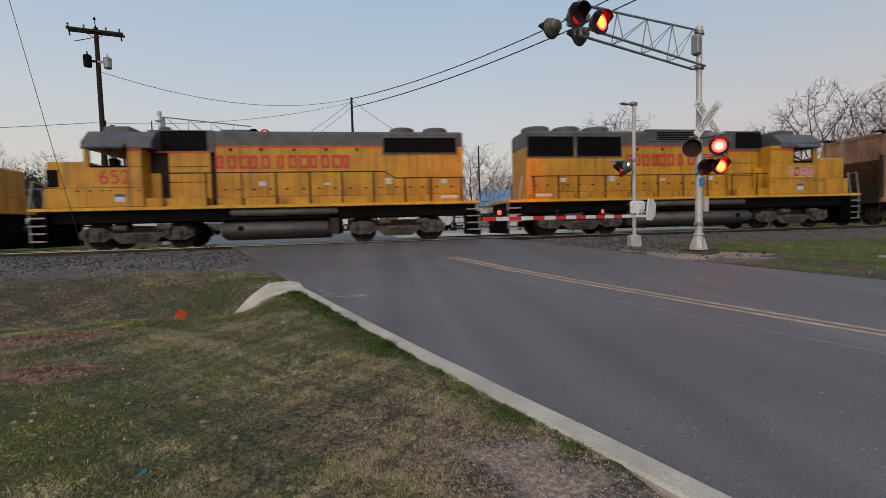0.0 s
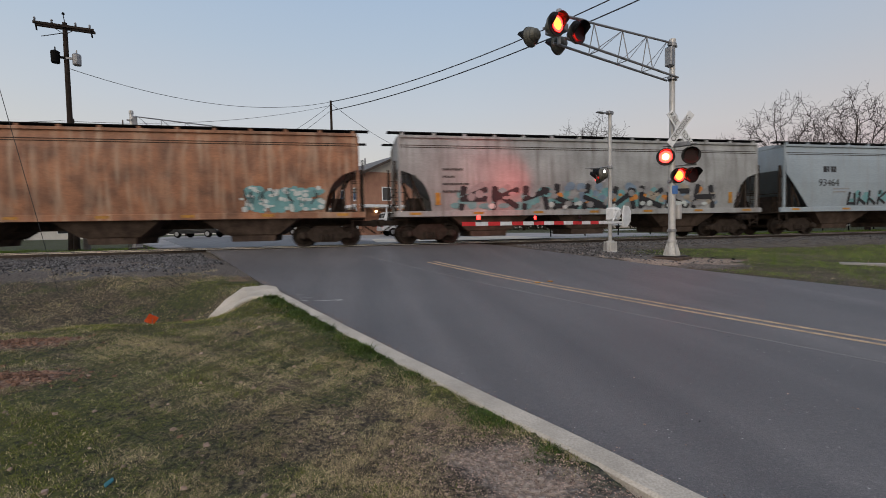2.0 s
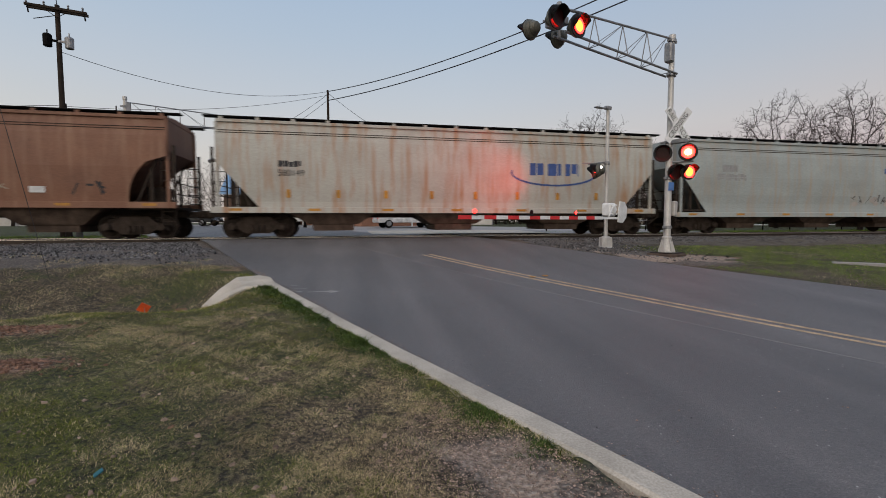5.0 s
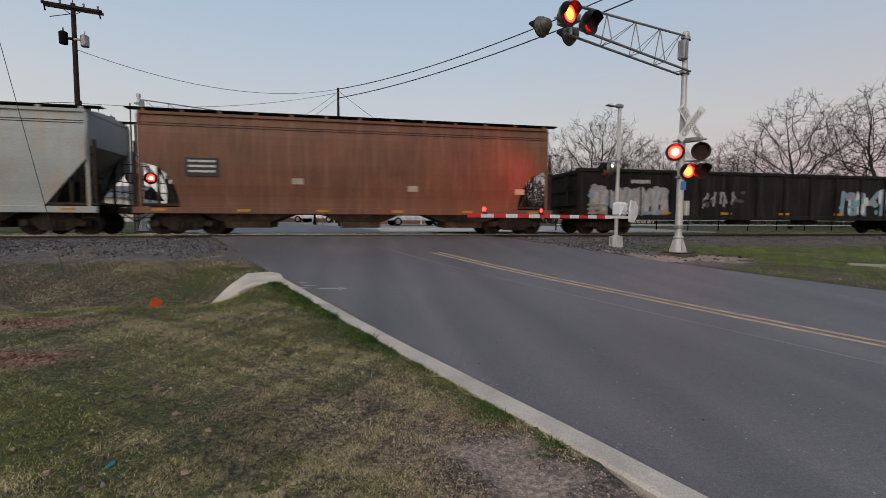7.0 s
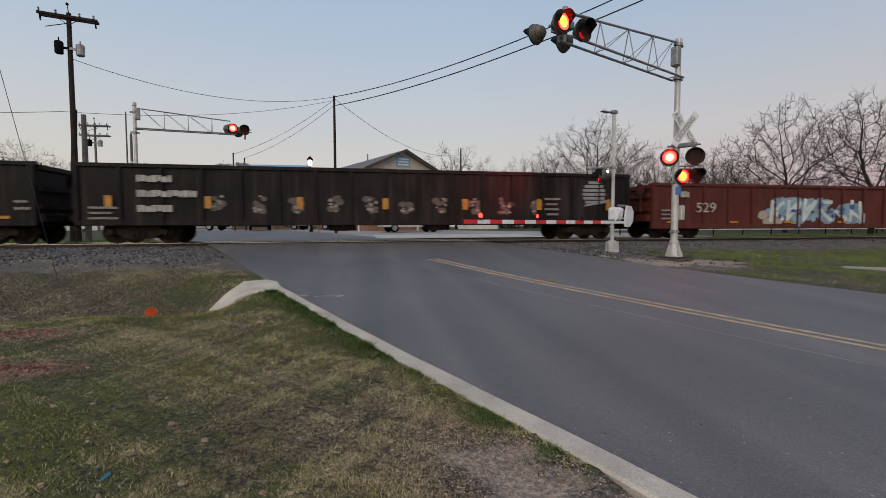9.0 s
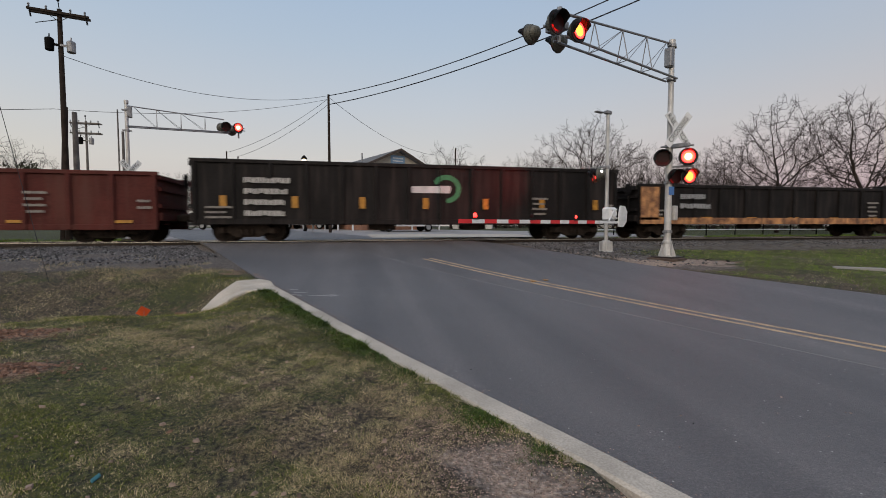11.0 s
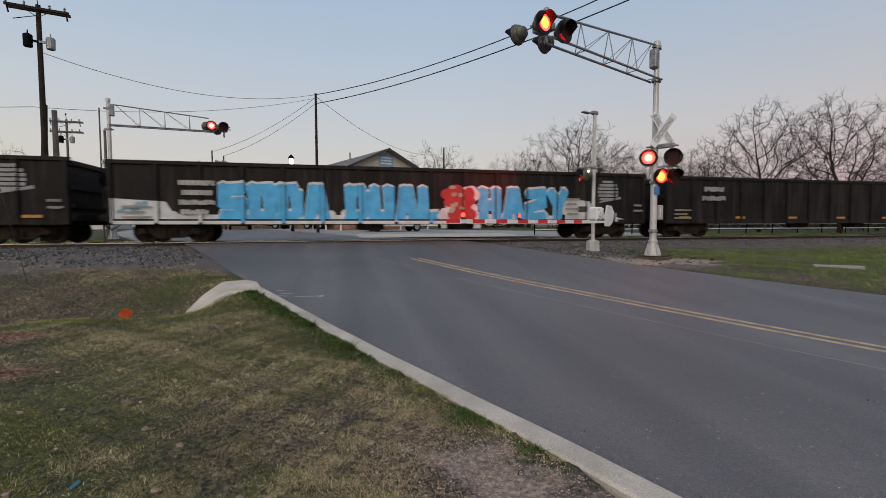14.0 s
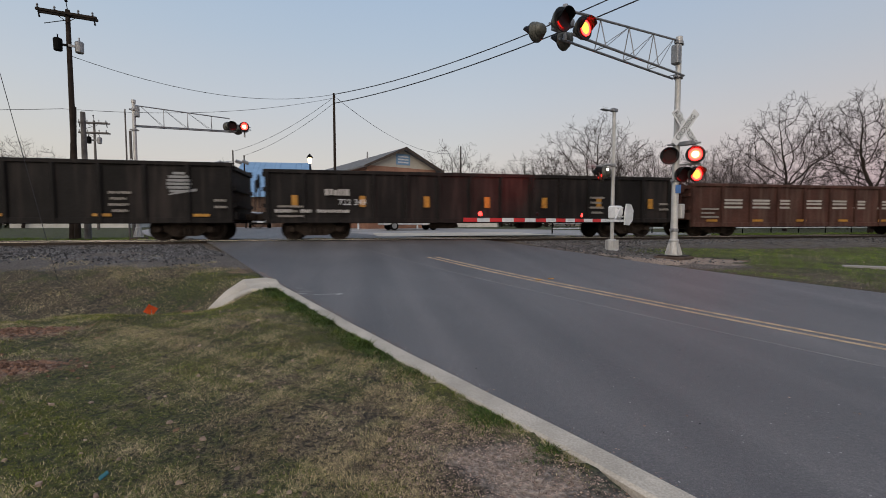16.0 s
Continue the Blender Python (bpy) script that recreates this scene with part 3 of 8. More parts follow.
# ---- road, lines, kerb ----
def ribbon(name, w0, w1, u0, u1, material, lift, label, thick=0.05, step=0.5, kind="structure", category="road"):
    bm = bmesh.new()
    us = np.arange(u0, u1 + step, step)
    ws = np.linspace(w0, w1, max(2, int((w1 - w0) / 1.2) + 1))
    grid = []
    for uu in us:
        row = []
        for ww in ws:
            x, y = road_xy(ww, uu)
            row.append(bm.verts.new((x, y, float(zroad(y)) + lift)))
        grid.append(row)
    for a, b in zip(grid, grid[1:]):
        for i in range(len(ws) - 1):
            bm.faces.new((a[i], a[i + 1], b[i + 1], b[i]))
    r = bmesh.ops.extrude_face_region(bm, geom=list(bm.faces))
    bmesh.ops.translate(bm, verts=[v for v in r["geom"] if isinstance(v, bmesh.types.BMVert)], vec=(0, 0, -thick))
    return tagged(part(name, bm, material), label, category, kind=kind)


ribbon("road", KERB_W - 0.02, EDGE_W, -22, 44, M["asphalt"], 0.0, "dark grey asphalt two-lane road rising to the rails")
road_ob = scene.objects["road"]
for k, off in enumerate((-0.115, 0.115)):
    ln = ribbon("centre_line", LINE_W + off - 0.04, LINE_W + off + 0.04, -22, 10.6, M["yline"], 0.004, "worn yellow painted centre line", 0.003)
ribbon("trim_seam", 6.374, 6.384, -22, 14, M["lot"], 0.003, "faint sealed paving seam", 0.002)


FLUME = ((-1.44, 9.42, 0.11), (-1.70, 9.68, 0.11), (-2.13, 9.58, 0.10), (-2.36, 9.10, -0.04), (-2.52, 8.66, -0.22), (-2.24, 8.30, -0.14), (-1.98, 8.22, 0.02), (-1.74, 8.52, 0.10), (-1.20, 8.46, 0.11))


def in_flume(x, y, grow=0.0):
    """True where the concrete flume lies."""
    inside = np.zeros(np.shape(x), bool)
    cx, cy = -1.9, 9.0
    pts = [(cx + (a - cx) * (1 + grow), cy + (b - cy) * (1 + grow)) for a, b, _ in FLUME]
    for (xa, ya), (xb, yb) in zip(pts, pts[1:] + pts[:1]):
        cross = (ya > y) != (yb > y)
        inside ^= cross & (x < (xb - xa) * (y - ya) / (yb - ya + 1e-9) + xa)
    return inside


def kerb():
    """A cast kerb along the verge, ending in a broad flume that falls into the ditch."""
    bm = bmesh.new()
    path = [road_xy(KERB_W - 0.055 * float(smooth01(1.5, 6.0, uu)), uu) for uu in np.arange(-14, 9.5, 0.4)] + [road_xy(KERB_W - 0.075, 9.5)]
    prof = [(0.0, -0.35), (0.0, 0.02), (0.025, 0.085), (0.05, 0.10), (0.23, 0.105), (0.255, 0.09), (0.255, -0.45)]
    rings = []
    for i, p in enumerate(path):
        a, b = Vector((*path[max(i - 1, 0)], 0)), Vector((*path[min(i + 1, len(path) - 1)], 0))
        t = (b - a).normalized()
        nrm = Vector((-t.y, t.x, 0))
        wob = 0.008 * math.sin(i * 1.7) + 0.006 * math.sin(i * 0.61)
        rings.append([bm.verts.new((p[0] + nrm.x * (s + (wob if s > 0.2 else wob * 0.4)), p[1] + nrm.y * (s + wob), float(zroad(p[1])) + h)) for s, h in prof])
    for a, b in zip(rings, rings[1:]):
        for i in range(len(prof) - 1):
            bm.faces.new((a[i], a[i + 1], b[i + 1], b[i]))
    bm.faces.new(rings[0])
    bm.faces.new(rings[-1])
    # the flume's cast slab, a rounded edge all round
    mid = Vector((-1.92, 9.0, 0))
    loops = []
    for k, dz in ((0.0, -0.5), (0.0, -0.03), (0.05, 0.0)):
        loops.append([bm.verts.new((a + (mid.x - a) * k, b + (mid.y - b) * k, float(zroad(b)) + z + dz + 0.012)) for a, b, z in FLUME])
    n = len(FLUME)
    for lo, hi in zip(loops, loops[1:]):
        for i in range(n):
            bm.faces.new((lo[i], lo[(i + 1) % n], hi[(i + 1) % n], hi[i]))
    centre = bm.verts.new((mid.x, mid.y, float(zroad(mid.y)) + 0.07))
    for i in range(n):
        bm.faces.new((loops[-1][i], loops[-1][(i + 1) % n], centre))
    return tagged(part("kerb", bm, M["concrete"]), "pale cast concrete kerb ending in a flume into the ditch", "kerb", kind="structure")


kerb()


# ---- track ----
def track():
    ob = thing("railway_track", "single railway track with dark ties and shiny rail heads", "railway track", pose(0, TRACK_Y, RAIL_Z), kind="structure")
    for s in (-0.754, 0.754):
        bm = bmesh.new()
        prism(bm, [(-0.07, -0.17), (0.07, -0.17), (0.07, -0.155), (0.012, -0.14), (0.012, -0.04), (0.036, -0.03), (0.036, -0.027), (-0.036, -0.027),
                   (-0.036, -0.03), (-0.012, -0.04), (-0.012, -0.14), (-0.07, -0.155)], -400, 400, "x")
        r = part("rail", bm, M["rail"], ob, m=pose(0, s, 0))
        bm = bmesh.new()
        box(bm, -400, 400, -0.037, 0.037, -0.026, 0.0)
        part("rail_head", bm, M["railtop"], r, "polished rail head")
    bm = bmesh.new()
    box(bm, -0.115, 0.115, -1.3, 1.3, -0.33, -0.165, bevel=0.012)
    tie = mesh_of("tie", bm, M["tie"])
    for i in range(-100, 110):
        x = i * 0.5
        w, _ = wu(x, TRACK_Y)
        if 1.0 < w < 13.6:
            continue
        place("tie", tie, ob, pose(x + 0.03 * math.sin(i * 7.1), 0.02 * math.sin(i * 3.3), 0, 0, 0, 0.6 * math.sin(i * 5.0)))


track()


def ballast_bed(name, x0, x1):
    bm = bmesh.new()
    prism(bm, [(16.6, 0.55), (17.3, 0.80), (17.75, 0.84), (20.4, 0.84), (20.9, 0.78), (21.7, 0.55)], x0, x1, "x")
    return tagged(part(name, bm, M["ballast"]), "grey crushed stone ballast bed", "ballast", kind="structure")


ballast_bed("ballast_bed", -400, -7.0)
ballast_bed("ballast_bed", 6.7, 400)


def stones():
    """Loose ballast on the shoulders and among the ties."""
    rng = np.random.RandomState(5)
    V, F = [], []
    base = np.array([(-1, -1, -.5), (1, -1, -.5), (1, 1, -.5), (-1, 1, -.5), (-.5, .1, .8), (.5, -.1, .8)])
    n = 110000
    sidepick = rng.rand(n) < 0.62
    xs = np.where(sidepick, -3.6 - rng.rand(n) ** 1.4 * 21, 7.0 + rng.rand(n) ** 1.3 * 30)
    ys = np.where(sidepick, 11.2 + 7.0 * rng.rand(n) ** 0.8, 15.0 + 3.2 * rng.rand(n) ** 0.8)
    wob = np.abs(np.sin(xs * 0.7)) + 0.5 * np.sin(xs * 2.3)
    keep = (ys > np.where(sidepick, 11.5 + 0.8 * wob, 14.5 + 1.2 * np.abs(np.sin(xs * 0.5)))) & ((wu(xs, ys)[0] < 2.25) | (xs > 7))
    patch = np.sin(xs * 1.3 + 0.7 * ys) * np.sin(ys * 1.9 - 0.5 * xs) + 0.5 * np.sin(xs * 3.1) * np.sin(ys * 4.3 + xs)
    keep &= rng.rand(n) < np.where(sidepick, smooth01(11.2, 15.4, ys), 0.10 + 0.5 * smooth01(15.6, 17.6, ys)) * (0.6 + 0.6 * patch) + 0.04
    xs, ys = xs[keep], ys[keep]
    zs = np.maximum(np.where(ys > 16.6, np.interp(ys, [16.6, 17.3, 17.75], [0.55, 0.80, 0.84]), 0), zground(xs, ys))
    for x, y, z in zip(xs, ys, zs):
        s = 0.010 + 0.026 * rng.rand() ** 1.6
        a = rng.rand() * 6.28
        c, d = math.cos(a), math.sin(a)
        b = base * (s * (0.7 + 0.6 * rng.rand(6, 3)))
        pts = np.stack([b[:, 0] * c - b[:, 1] * d + x, b[:, 0] * d + b[:, 1] * c + y, b[:, 2] + z + s * 0.35], 1)
        o = 6 * len(V)
        F += [(o, o + 1, o + 5, o + 4), (o + 1, o + 2, o + 5), (o + 2, o + 3, o + 4, o + 5), (o + 3, o, o + 4)]
        V.append(pts)
    me = bpy.data.meshes.new("ballast_stones")
    me.from_pydata(np.concatenate(V).tolist(), [], F)
    me.materials.append(M["stone"])
    tagged(new("ballast_stones", me), "loose grey crushed stones on the track shoulder", "ballast", kind="stuff")


stones()


# ---- the train ----
def speed_path(t):
    return 20.524 * t - 0.01901 * t * t


CACHE = {}


def cached(key, make):
    if key not in CACHE:
        CACHE[key] = make()
    return CACHE[key]


def wheel_mesh(r):
    bm = bmesh.new()
    lathe(bm, [(r * 0.25, -0.09), (r * 0.3, -0.07), (r * 0.74, -0.02), (r * 0.82, -0.07), (r, -0.07), (r, 0.05), (r + 0.028, 0.06), (r + 0.028, 0.09),
               (r * 0.8, 0.09), (r * 0.3, 0.07)], 28, pose(0, 0, 0, -90))
    return mesh_of("wheel", bm, M["wheel"], False)


def bogie(parent, x, base=1.75, r=0.42):
    """A three-piece freight truck: side frames, bolster, springs and four wheels."""
    def bolster():
        bm = bmesh.new()
        box(bm, -0.2, 0.2, -1.05, 1.05, 0.42, 0.72, bevel=0.03)
        for s in (-1, 1):
            tube(bm, (s * base / 2, -0.9, r), (s * base / 2, 0.9, r), 0.08)
        return mesh_of("truck", bm, M["truck"])

    def frame_mesh():
        bm = bmesh.new()
        h = base / 2
        prism(bm, [(-h - 0.22, 0.30), (-h - 0.22, 0.52), (-h + 0.15, 0.56), (-0.45, 0.80), (0.45, 0.80), (h - 0.15, 0.56), (h + 0.22, 0.52), (h + 0.22, 0.30),
                   (h - 0.22, 0.33), (0.42, 0.17), (-0.42, 0.17), (-h + 0.22, 0.33)], -0.09, 0.09)
        for s in (-1, 1):
            lathe(bm, [(0.14, 0.0), (0.15, 0.05), (0.11, 0.13), (0.05, 0.14)], 14, Matrix.Translation((s * h, -0.09, r)) @ pose(0, 0, 0, 90))
        for k in (-0.18, 0.0, 0.18):
            tube(bm, (k, -0.12, 0.24), (k, -0.12, 0.48), 0.07, None, 8)
        return mesh_of("side_frame", bm, M["truck"])
    t = place("truck", cached(("bolster", base), bolster), parent, pose(x, 0, 0))
    for s in (-1, 1):
        place("side_frame", cached(("frame", base), frame_mesh), t, pose(0, s * 1.02, 0, 0, 0, 0 if s < 0 else 180))
        for k in (-1, 1):
            place("wheel", cached(("wheel", r), lambda: wheel_mesh(r)), t, pose(k * base / 2, s * 0.77, r, 0, 0, 0 if s < 0 else 180))
    return t


def coupler(parent, x, s):
    def mk():
        bm = bmesh.new()
        box(bm, -0.65, 0.05, -0.09, 0.09, 0.78, 1.0, bevel=0.02)
        box(bm, 0.0, 0.28, -0.16, 0.16, 0.74, 1.04, bevel=0.05)
        tube(bm, (-0.3, 0.25, 0.8), (0.2, 0.22, 0.45), 0.03, None, 6)
        return mesh_of("coupler", bm, M["truck"])
    place("coupler", cached("coupler", mk), parent, pose(x, 0, 0, 0, 0, 0 if s > 0 else 180))


def bars(parent, x, z, y, rows, material, h=0.16, gap=0.09, name="stencil"):
    """Stencilled lines that cannot be read: each row is (start, width), a run of small worn blocks."""
    for i, (a, wd) in enumerate(rows):
        z1 = z - i * (h + gap)
        bm = bmesh.new()
        at, k = x + a, 0
        while at < x + a + wd - 0.02:
            w_ = min(h * (0.55 + 0.25 * math.sin(at * 37.0 + z1 * 11.0)), x + a + wd - at)
            nick = h * 0.10 * (1 + math.sin(at * 53.0 + i))
            box(bm, at, at + w_, y - 0.004, y + 0.004, z1 - h + (nick if k % 3 == 1 else 0.0), z1 - (nick if k % 3 == 2 else 0.0))
            at += w_ + h * 0.11
            k += 1
        tagged(part(name, bm, material, parent), kind="stuff")


def tab_mesh(top, paint):
    bm = bmesh.new()
    box(bm, -0.06, 0.06, -0.05, 0.06, top - 0.05, top + 0.09)
    return mesh_of("board_bracket", bm, paint)


def hopper(label, c0, c1, paint, curved=True, sill=1.31, top=4.32, marks="amber", roof=None, round_cut=True):
    L = c1 - c0
    hl = L / 2
    car = thing("hopper_car", label, "railway car", pose(c0 + hl, TRACK_Y, RAIL_Z), "cars of the train")
    z0 = sill
    ca, cb, xe = 1.25, 1.6, hl - 0.80
    zs = [z0 + cb * k / 8 for k in range(9)] + [3.3, 3.6, top - 0.12]
    bz, by = ([1.31, 1.81, 2.5, 3.1, 3.6, 4.22], [1.50, 1.56, 1.60, 1.59, 1.55, 1.45]) if curved else ([1.31, 4.22], [1.54, 1.52])

    def edge(z):
        q = min(max((z - z0) / cb, 0.0), 1.0)
        return xe - (ca * math.sqrt(1 - q * q) if round_cut else ca * 1.1 * (1 - q))
    for s in (-1, 1):
        bm = bmesh.new()
        rows = []
        for z in zs:
            yy = float(np.interp(z, bz, by))
            rows.append([bm.verts.new((f * edge(z), s * (yy - d), z)) for d in (0.0, 0.03) for f in (-1, 1)])
        for a, b in zip(rows, rows[1:]):
            for i, j in ((0, 1), (1, 3), (3, 2), (2, 0)):
                bm.faces.new((a[i], a[j], b[j], b[i]))
        bm.faces.new((rows[0][0], rows[0][1], rows[0][3], rows[0][2]))
        bm.faces.new((rows[-1][0], rows[-1][1], rows[-1][3], rows[-1][2]))
        part("side_sheet", bm, paint, car)
        bm = bmesh.new()
        prism(bm, [(s * (xe - 0.02), top - 0.13), (s * (xe - 0.02), 3.1), (s * (xe - 2.6), z0 - 0.1), (s * (xe - 2.7), z0 - 0.1), (s * (xe - 0.12), 3.15), (s * (xe - 0.12), top - 0.13)], -1.42, 1.42)
        part("slope_sheet", bm, paint, car)
        boxpart("side_sill", (-hl + 0.55, hl - 0.55, s * 1.5 - 0.06, s * 1.5 + 0.06, z0 - 0.22, z0 + 0.003), paint, car)
        boxpart("top_chord", (-xe - 0.02, xe + 0.02, s * 1.47 - 0.05, s * 1.47 + 0.05, top - 0.13, top - 0.02), paint, car)
        for dz in (0.50, 0.42):
            yq = float(np.interp(top - dz, bz, by))
            boxpart("seam", (-xe + 0.04, xe - 0.04, s * yq - 0.012, s * yq + 0.012, top - dz - 0.012, top - dz + 0.012), M["truck"], car, bevel=0)
        for f in (-1, 1):
            boxpart("corner_post", (f * xe - 0.05, f * xe + 0.05, s * 1.47 - 0.05, s * 1.47 + 0.05, z0 - 0.2, top - 0.13), paint, car)
    bm = bmesh.new()
    prism(bm, [(-1.46, top - 0.12), (1.46, top - 0.12), (1.3, top - 0.02), (0.5, top + 0.06), (-0.5, top + 0.06), (-1.3, top - 0.02)], -xe, xe, "x")
    part("roof", bm, roof or paint, car)
    for s in (-1, 1):
        boxpart("running_board", (-hl + 0.35, hl - 0.35, s * 1.30 - 0.17, s * 1.30 + 0.17, top + 0.07, top + 0.11), M["black"], car, bevel=0)
        boxpart("roof_edge", (-xe, xe, s * 1.28 - 0.02, s * 1.28 + 0.02, top - 0.03, top + 0.07), M["black"], car, bevel=0)
        n = int(L / 1.35)
        tab = cached(("tab", paint.name, round(top, 2)), lambda: tab_mesh(top, paint))
        for i in range(n + 1):
            place("board_bracket", tab, car, pose(-xe + 0.15 + i * (2 * xe - 0.3) / n, s * 1.42, 0))
    for i, x in enumerate((-hl * 0.5, 0.0, hl * 0.5)):
        bm = bmesh.new()
        rr = []
        for z, a, b in ((z0 - 0.02, 1.95, 1.44), (0.52, 0.95, 1.05), (0.50, 0.80, 1.0), (0.26, 0.76, 0.95)):
            rr.append([bm.verts.new(p) for p in ((x - a, -b, z), (x + a, -b, z), (x + a, b, z), (x - a, b, z))])
        for a, b in zip(rr, rr[1:]):
            for k in range(4):
                bm.faces.new((a[k], a[(k + 1) % 4], b[(k + 1) % 4], b[k]))
        bm.faces.new(rr[0])
        bm.faces.new(rr[-1])
        part("outlet_bay", bm, M["bay"], car, "rusty hopper outlet bay")
    boxpart("centre_sill", (-hl + 0.6, hl - 0.6, -0.25, 0.25, 0.78, 1.1), M["truck"], car)
    for s in (-1, 1):
        bm = bmesh.new()
        xa, xb = hl - 2.2, hl - 0.55
        box(bm, xa, xb, -1.45, 1.45, 1.05, 1.13)
        for y in (-1.4, 1.4):
            for x in (hl - 0.62, hl - 1.35):
                box(bm, x - 0.04, x + 0.04, y - 0.05, y + 0.05, 1.1, 3.3 if x > hl - 1 else 2.5)
            for k in range(7):
                tube(bm, (hl - 0.62, y, 0.62 + 0.36 * k), (hl - 1.05, y, 0.62 + 0.36 * k), 0.016, None, 5)
            tube(bm, (hl - 1.05, y, 0.5), (hl - 1.05, y, 3.4), 0.02, None, 5)
            tube(bm, (hl - 0.62, y, 0.5), (hl - 0.62, y, 1.2), 0.02, None, 5)
            tube(bm, (hl - 1.9, y, 1.1), (hl - 0.95, y * 0.96, 3.4), 0.045, None, 6)
        for k in (2.0, 1.6):
            tube(bm, (hl - 0.62, -1.4, k), (hl - 0.62, 1.4, k), 0.02, None, 5)
        box(bm, hl - 1.9, hl - 1.3, -0.4, 0.4, 1.13, 1.9)
        part("end_frame", bm, M["truck"], car, m=pose(0, 0, 0, 0, 0, 0 if s > 0 else 180))
        bogie(car, s * (hl - 2.05))
        coupler(car, s * (hl - 0.28), s)
    n = int(L / 2.6)
    for i in range(n):
        x = -hl + 1.4 + i * (L - 2.8) / (n - 1)
        boxpart("reflector", (x - 0.22, x + 0.22, -1.568, -1.562, z0 - 0.14, z0 - 0.05), M[marks], car, "yellow reflective strip", bevel=0)
    return car, hl


def gondola(label, c0, c1, paint, top=2.8, bottom=0.66, ribs=14, inset=0.55, chord=None):
    L = c1 - c0
    hl = L / 2
    e = hl - inset
    car = thing("gondola_car", label, "railway car", pose(c0 + hl, TRACK_Y, RAIL_Z), "cars of the train")
    for s in (-1, 1):
        boxpart("side_wall", (-e, e, s * 1.50 - 0.03, s * 1.50 + 0.03, bottom + 0.12, top), paint, car, bevel=0)
        boxpart("top_chord", (-e - 0.05, e + 0.05, s * 1.53 - 0.07, s * 1.53 + 0.07, top - 0.06, top + 0.08), chord or paint, car, bevel=0.015)
        boxpart("side_sill", (-e, e, s * 1.52 - 0.06, s * 1.52 + 0.06, bottom, bottom + 0.2), paint, car, bevel=0.015)
        rib = cached(("rib", paint.name, round(top, 2), round(bottom, 2)), lambda: rib_mesh(top, bottom, paint))
        for i in range(ribs):
            place("rib", rib, car, pose(-e + 0.08 + i * (2 * e - 0.16) / (ribs - 1), s * 1.56, 0))
        bm = bmesh.new()
        box(bm, e - 0.06, e + 0.0, -1.47, 1.47, 1.0, top, bevel=0)
        for z in (1.3, 1.9, top - 0.1):
            box(bm, e, e + 0.10, -1.47, 1.47, z - 0.07, z + 0.07)
        for k in range(6):
            tube(bm, (e + 0.12, -1.3, 0.65 + 0.34 * k), (e + 0.12, -0.85, 0.65 + 0.34 * k), 0.016, None, 5)
        tube(bm, (e + 0.25, 1.15, 1.2), (e + 0.25, 1.15, 2.2), 0.03, None, 6)
        lathe(bm, [(0.26, 0), (0.28, 0.015), (0.26, 0.03)], 16, Matrix.Translation((e + 0.27, 1.15, 2.2)) @ pose(0, 0, 0, 0, 90))
        part("end_wall", bm, paint, car, m=pose(0, 0, 0, 0, 0, 0 if s > 0 else 180))
        bogie(car, s * (hl - 2.3))
        coupler(car, s * (hl - 0.28), s)
        boxpart("end_sill", (s * e - 0.12, s * e + 0.12, -1.45, 1.45, 0.78, 1.06), paint, car)
    boxpart("floor", (-e + 0.02, e - 0.02, -1.46, 1.46, 0.98, 1.06), M["truck"], car, bevel=0)
    boxpart("centre_sill", (-e, e, -0.3, 0.3, 0.70, 0.98), M["truck"], car)
    bm = bmesh.new()
    for x in (-2.2, 1.6):
        tube(bm, (x, -0.7, 0.62), (x + 1.1, -0.7, 0.62), 0.19, None, 10)
        box(bm, x + 0.2, x + 0.8, -1.0, -0.4, 0.42, 0.98)
    part("brake_gear", bm, M["truck"], car)
    return car, hl


def rib_mesh(top, bottom, paint):
    bm = bmesh.new()
    box(bm, -0.07, 0.07, -0.06, 0.06, bottom + 0.02, top - 0.05, bevel=0.012)
    return mesh_of("rib", bm, paint)


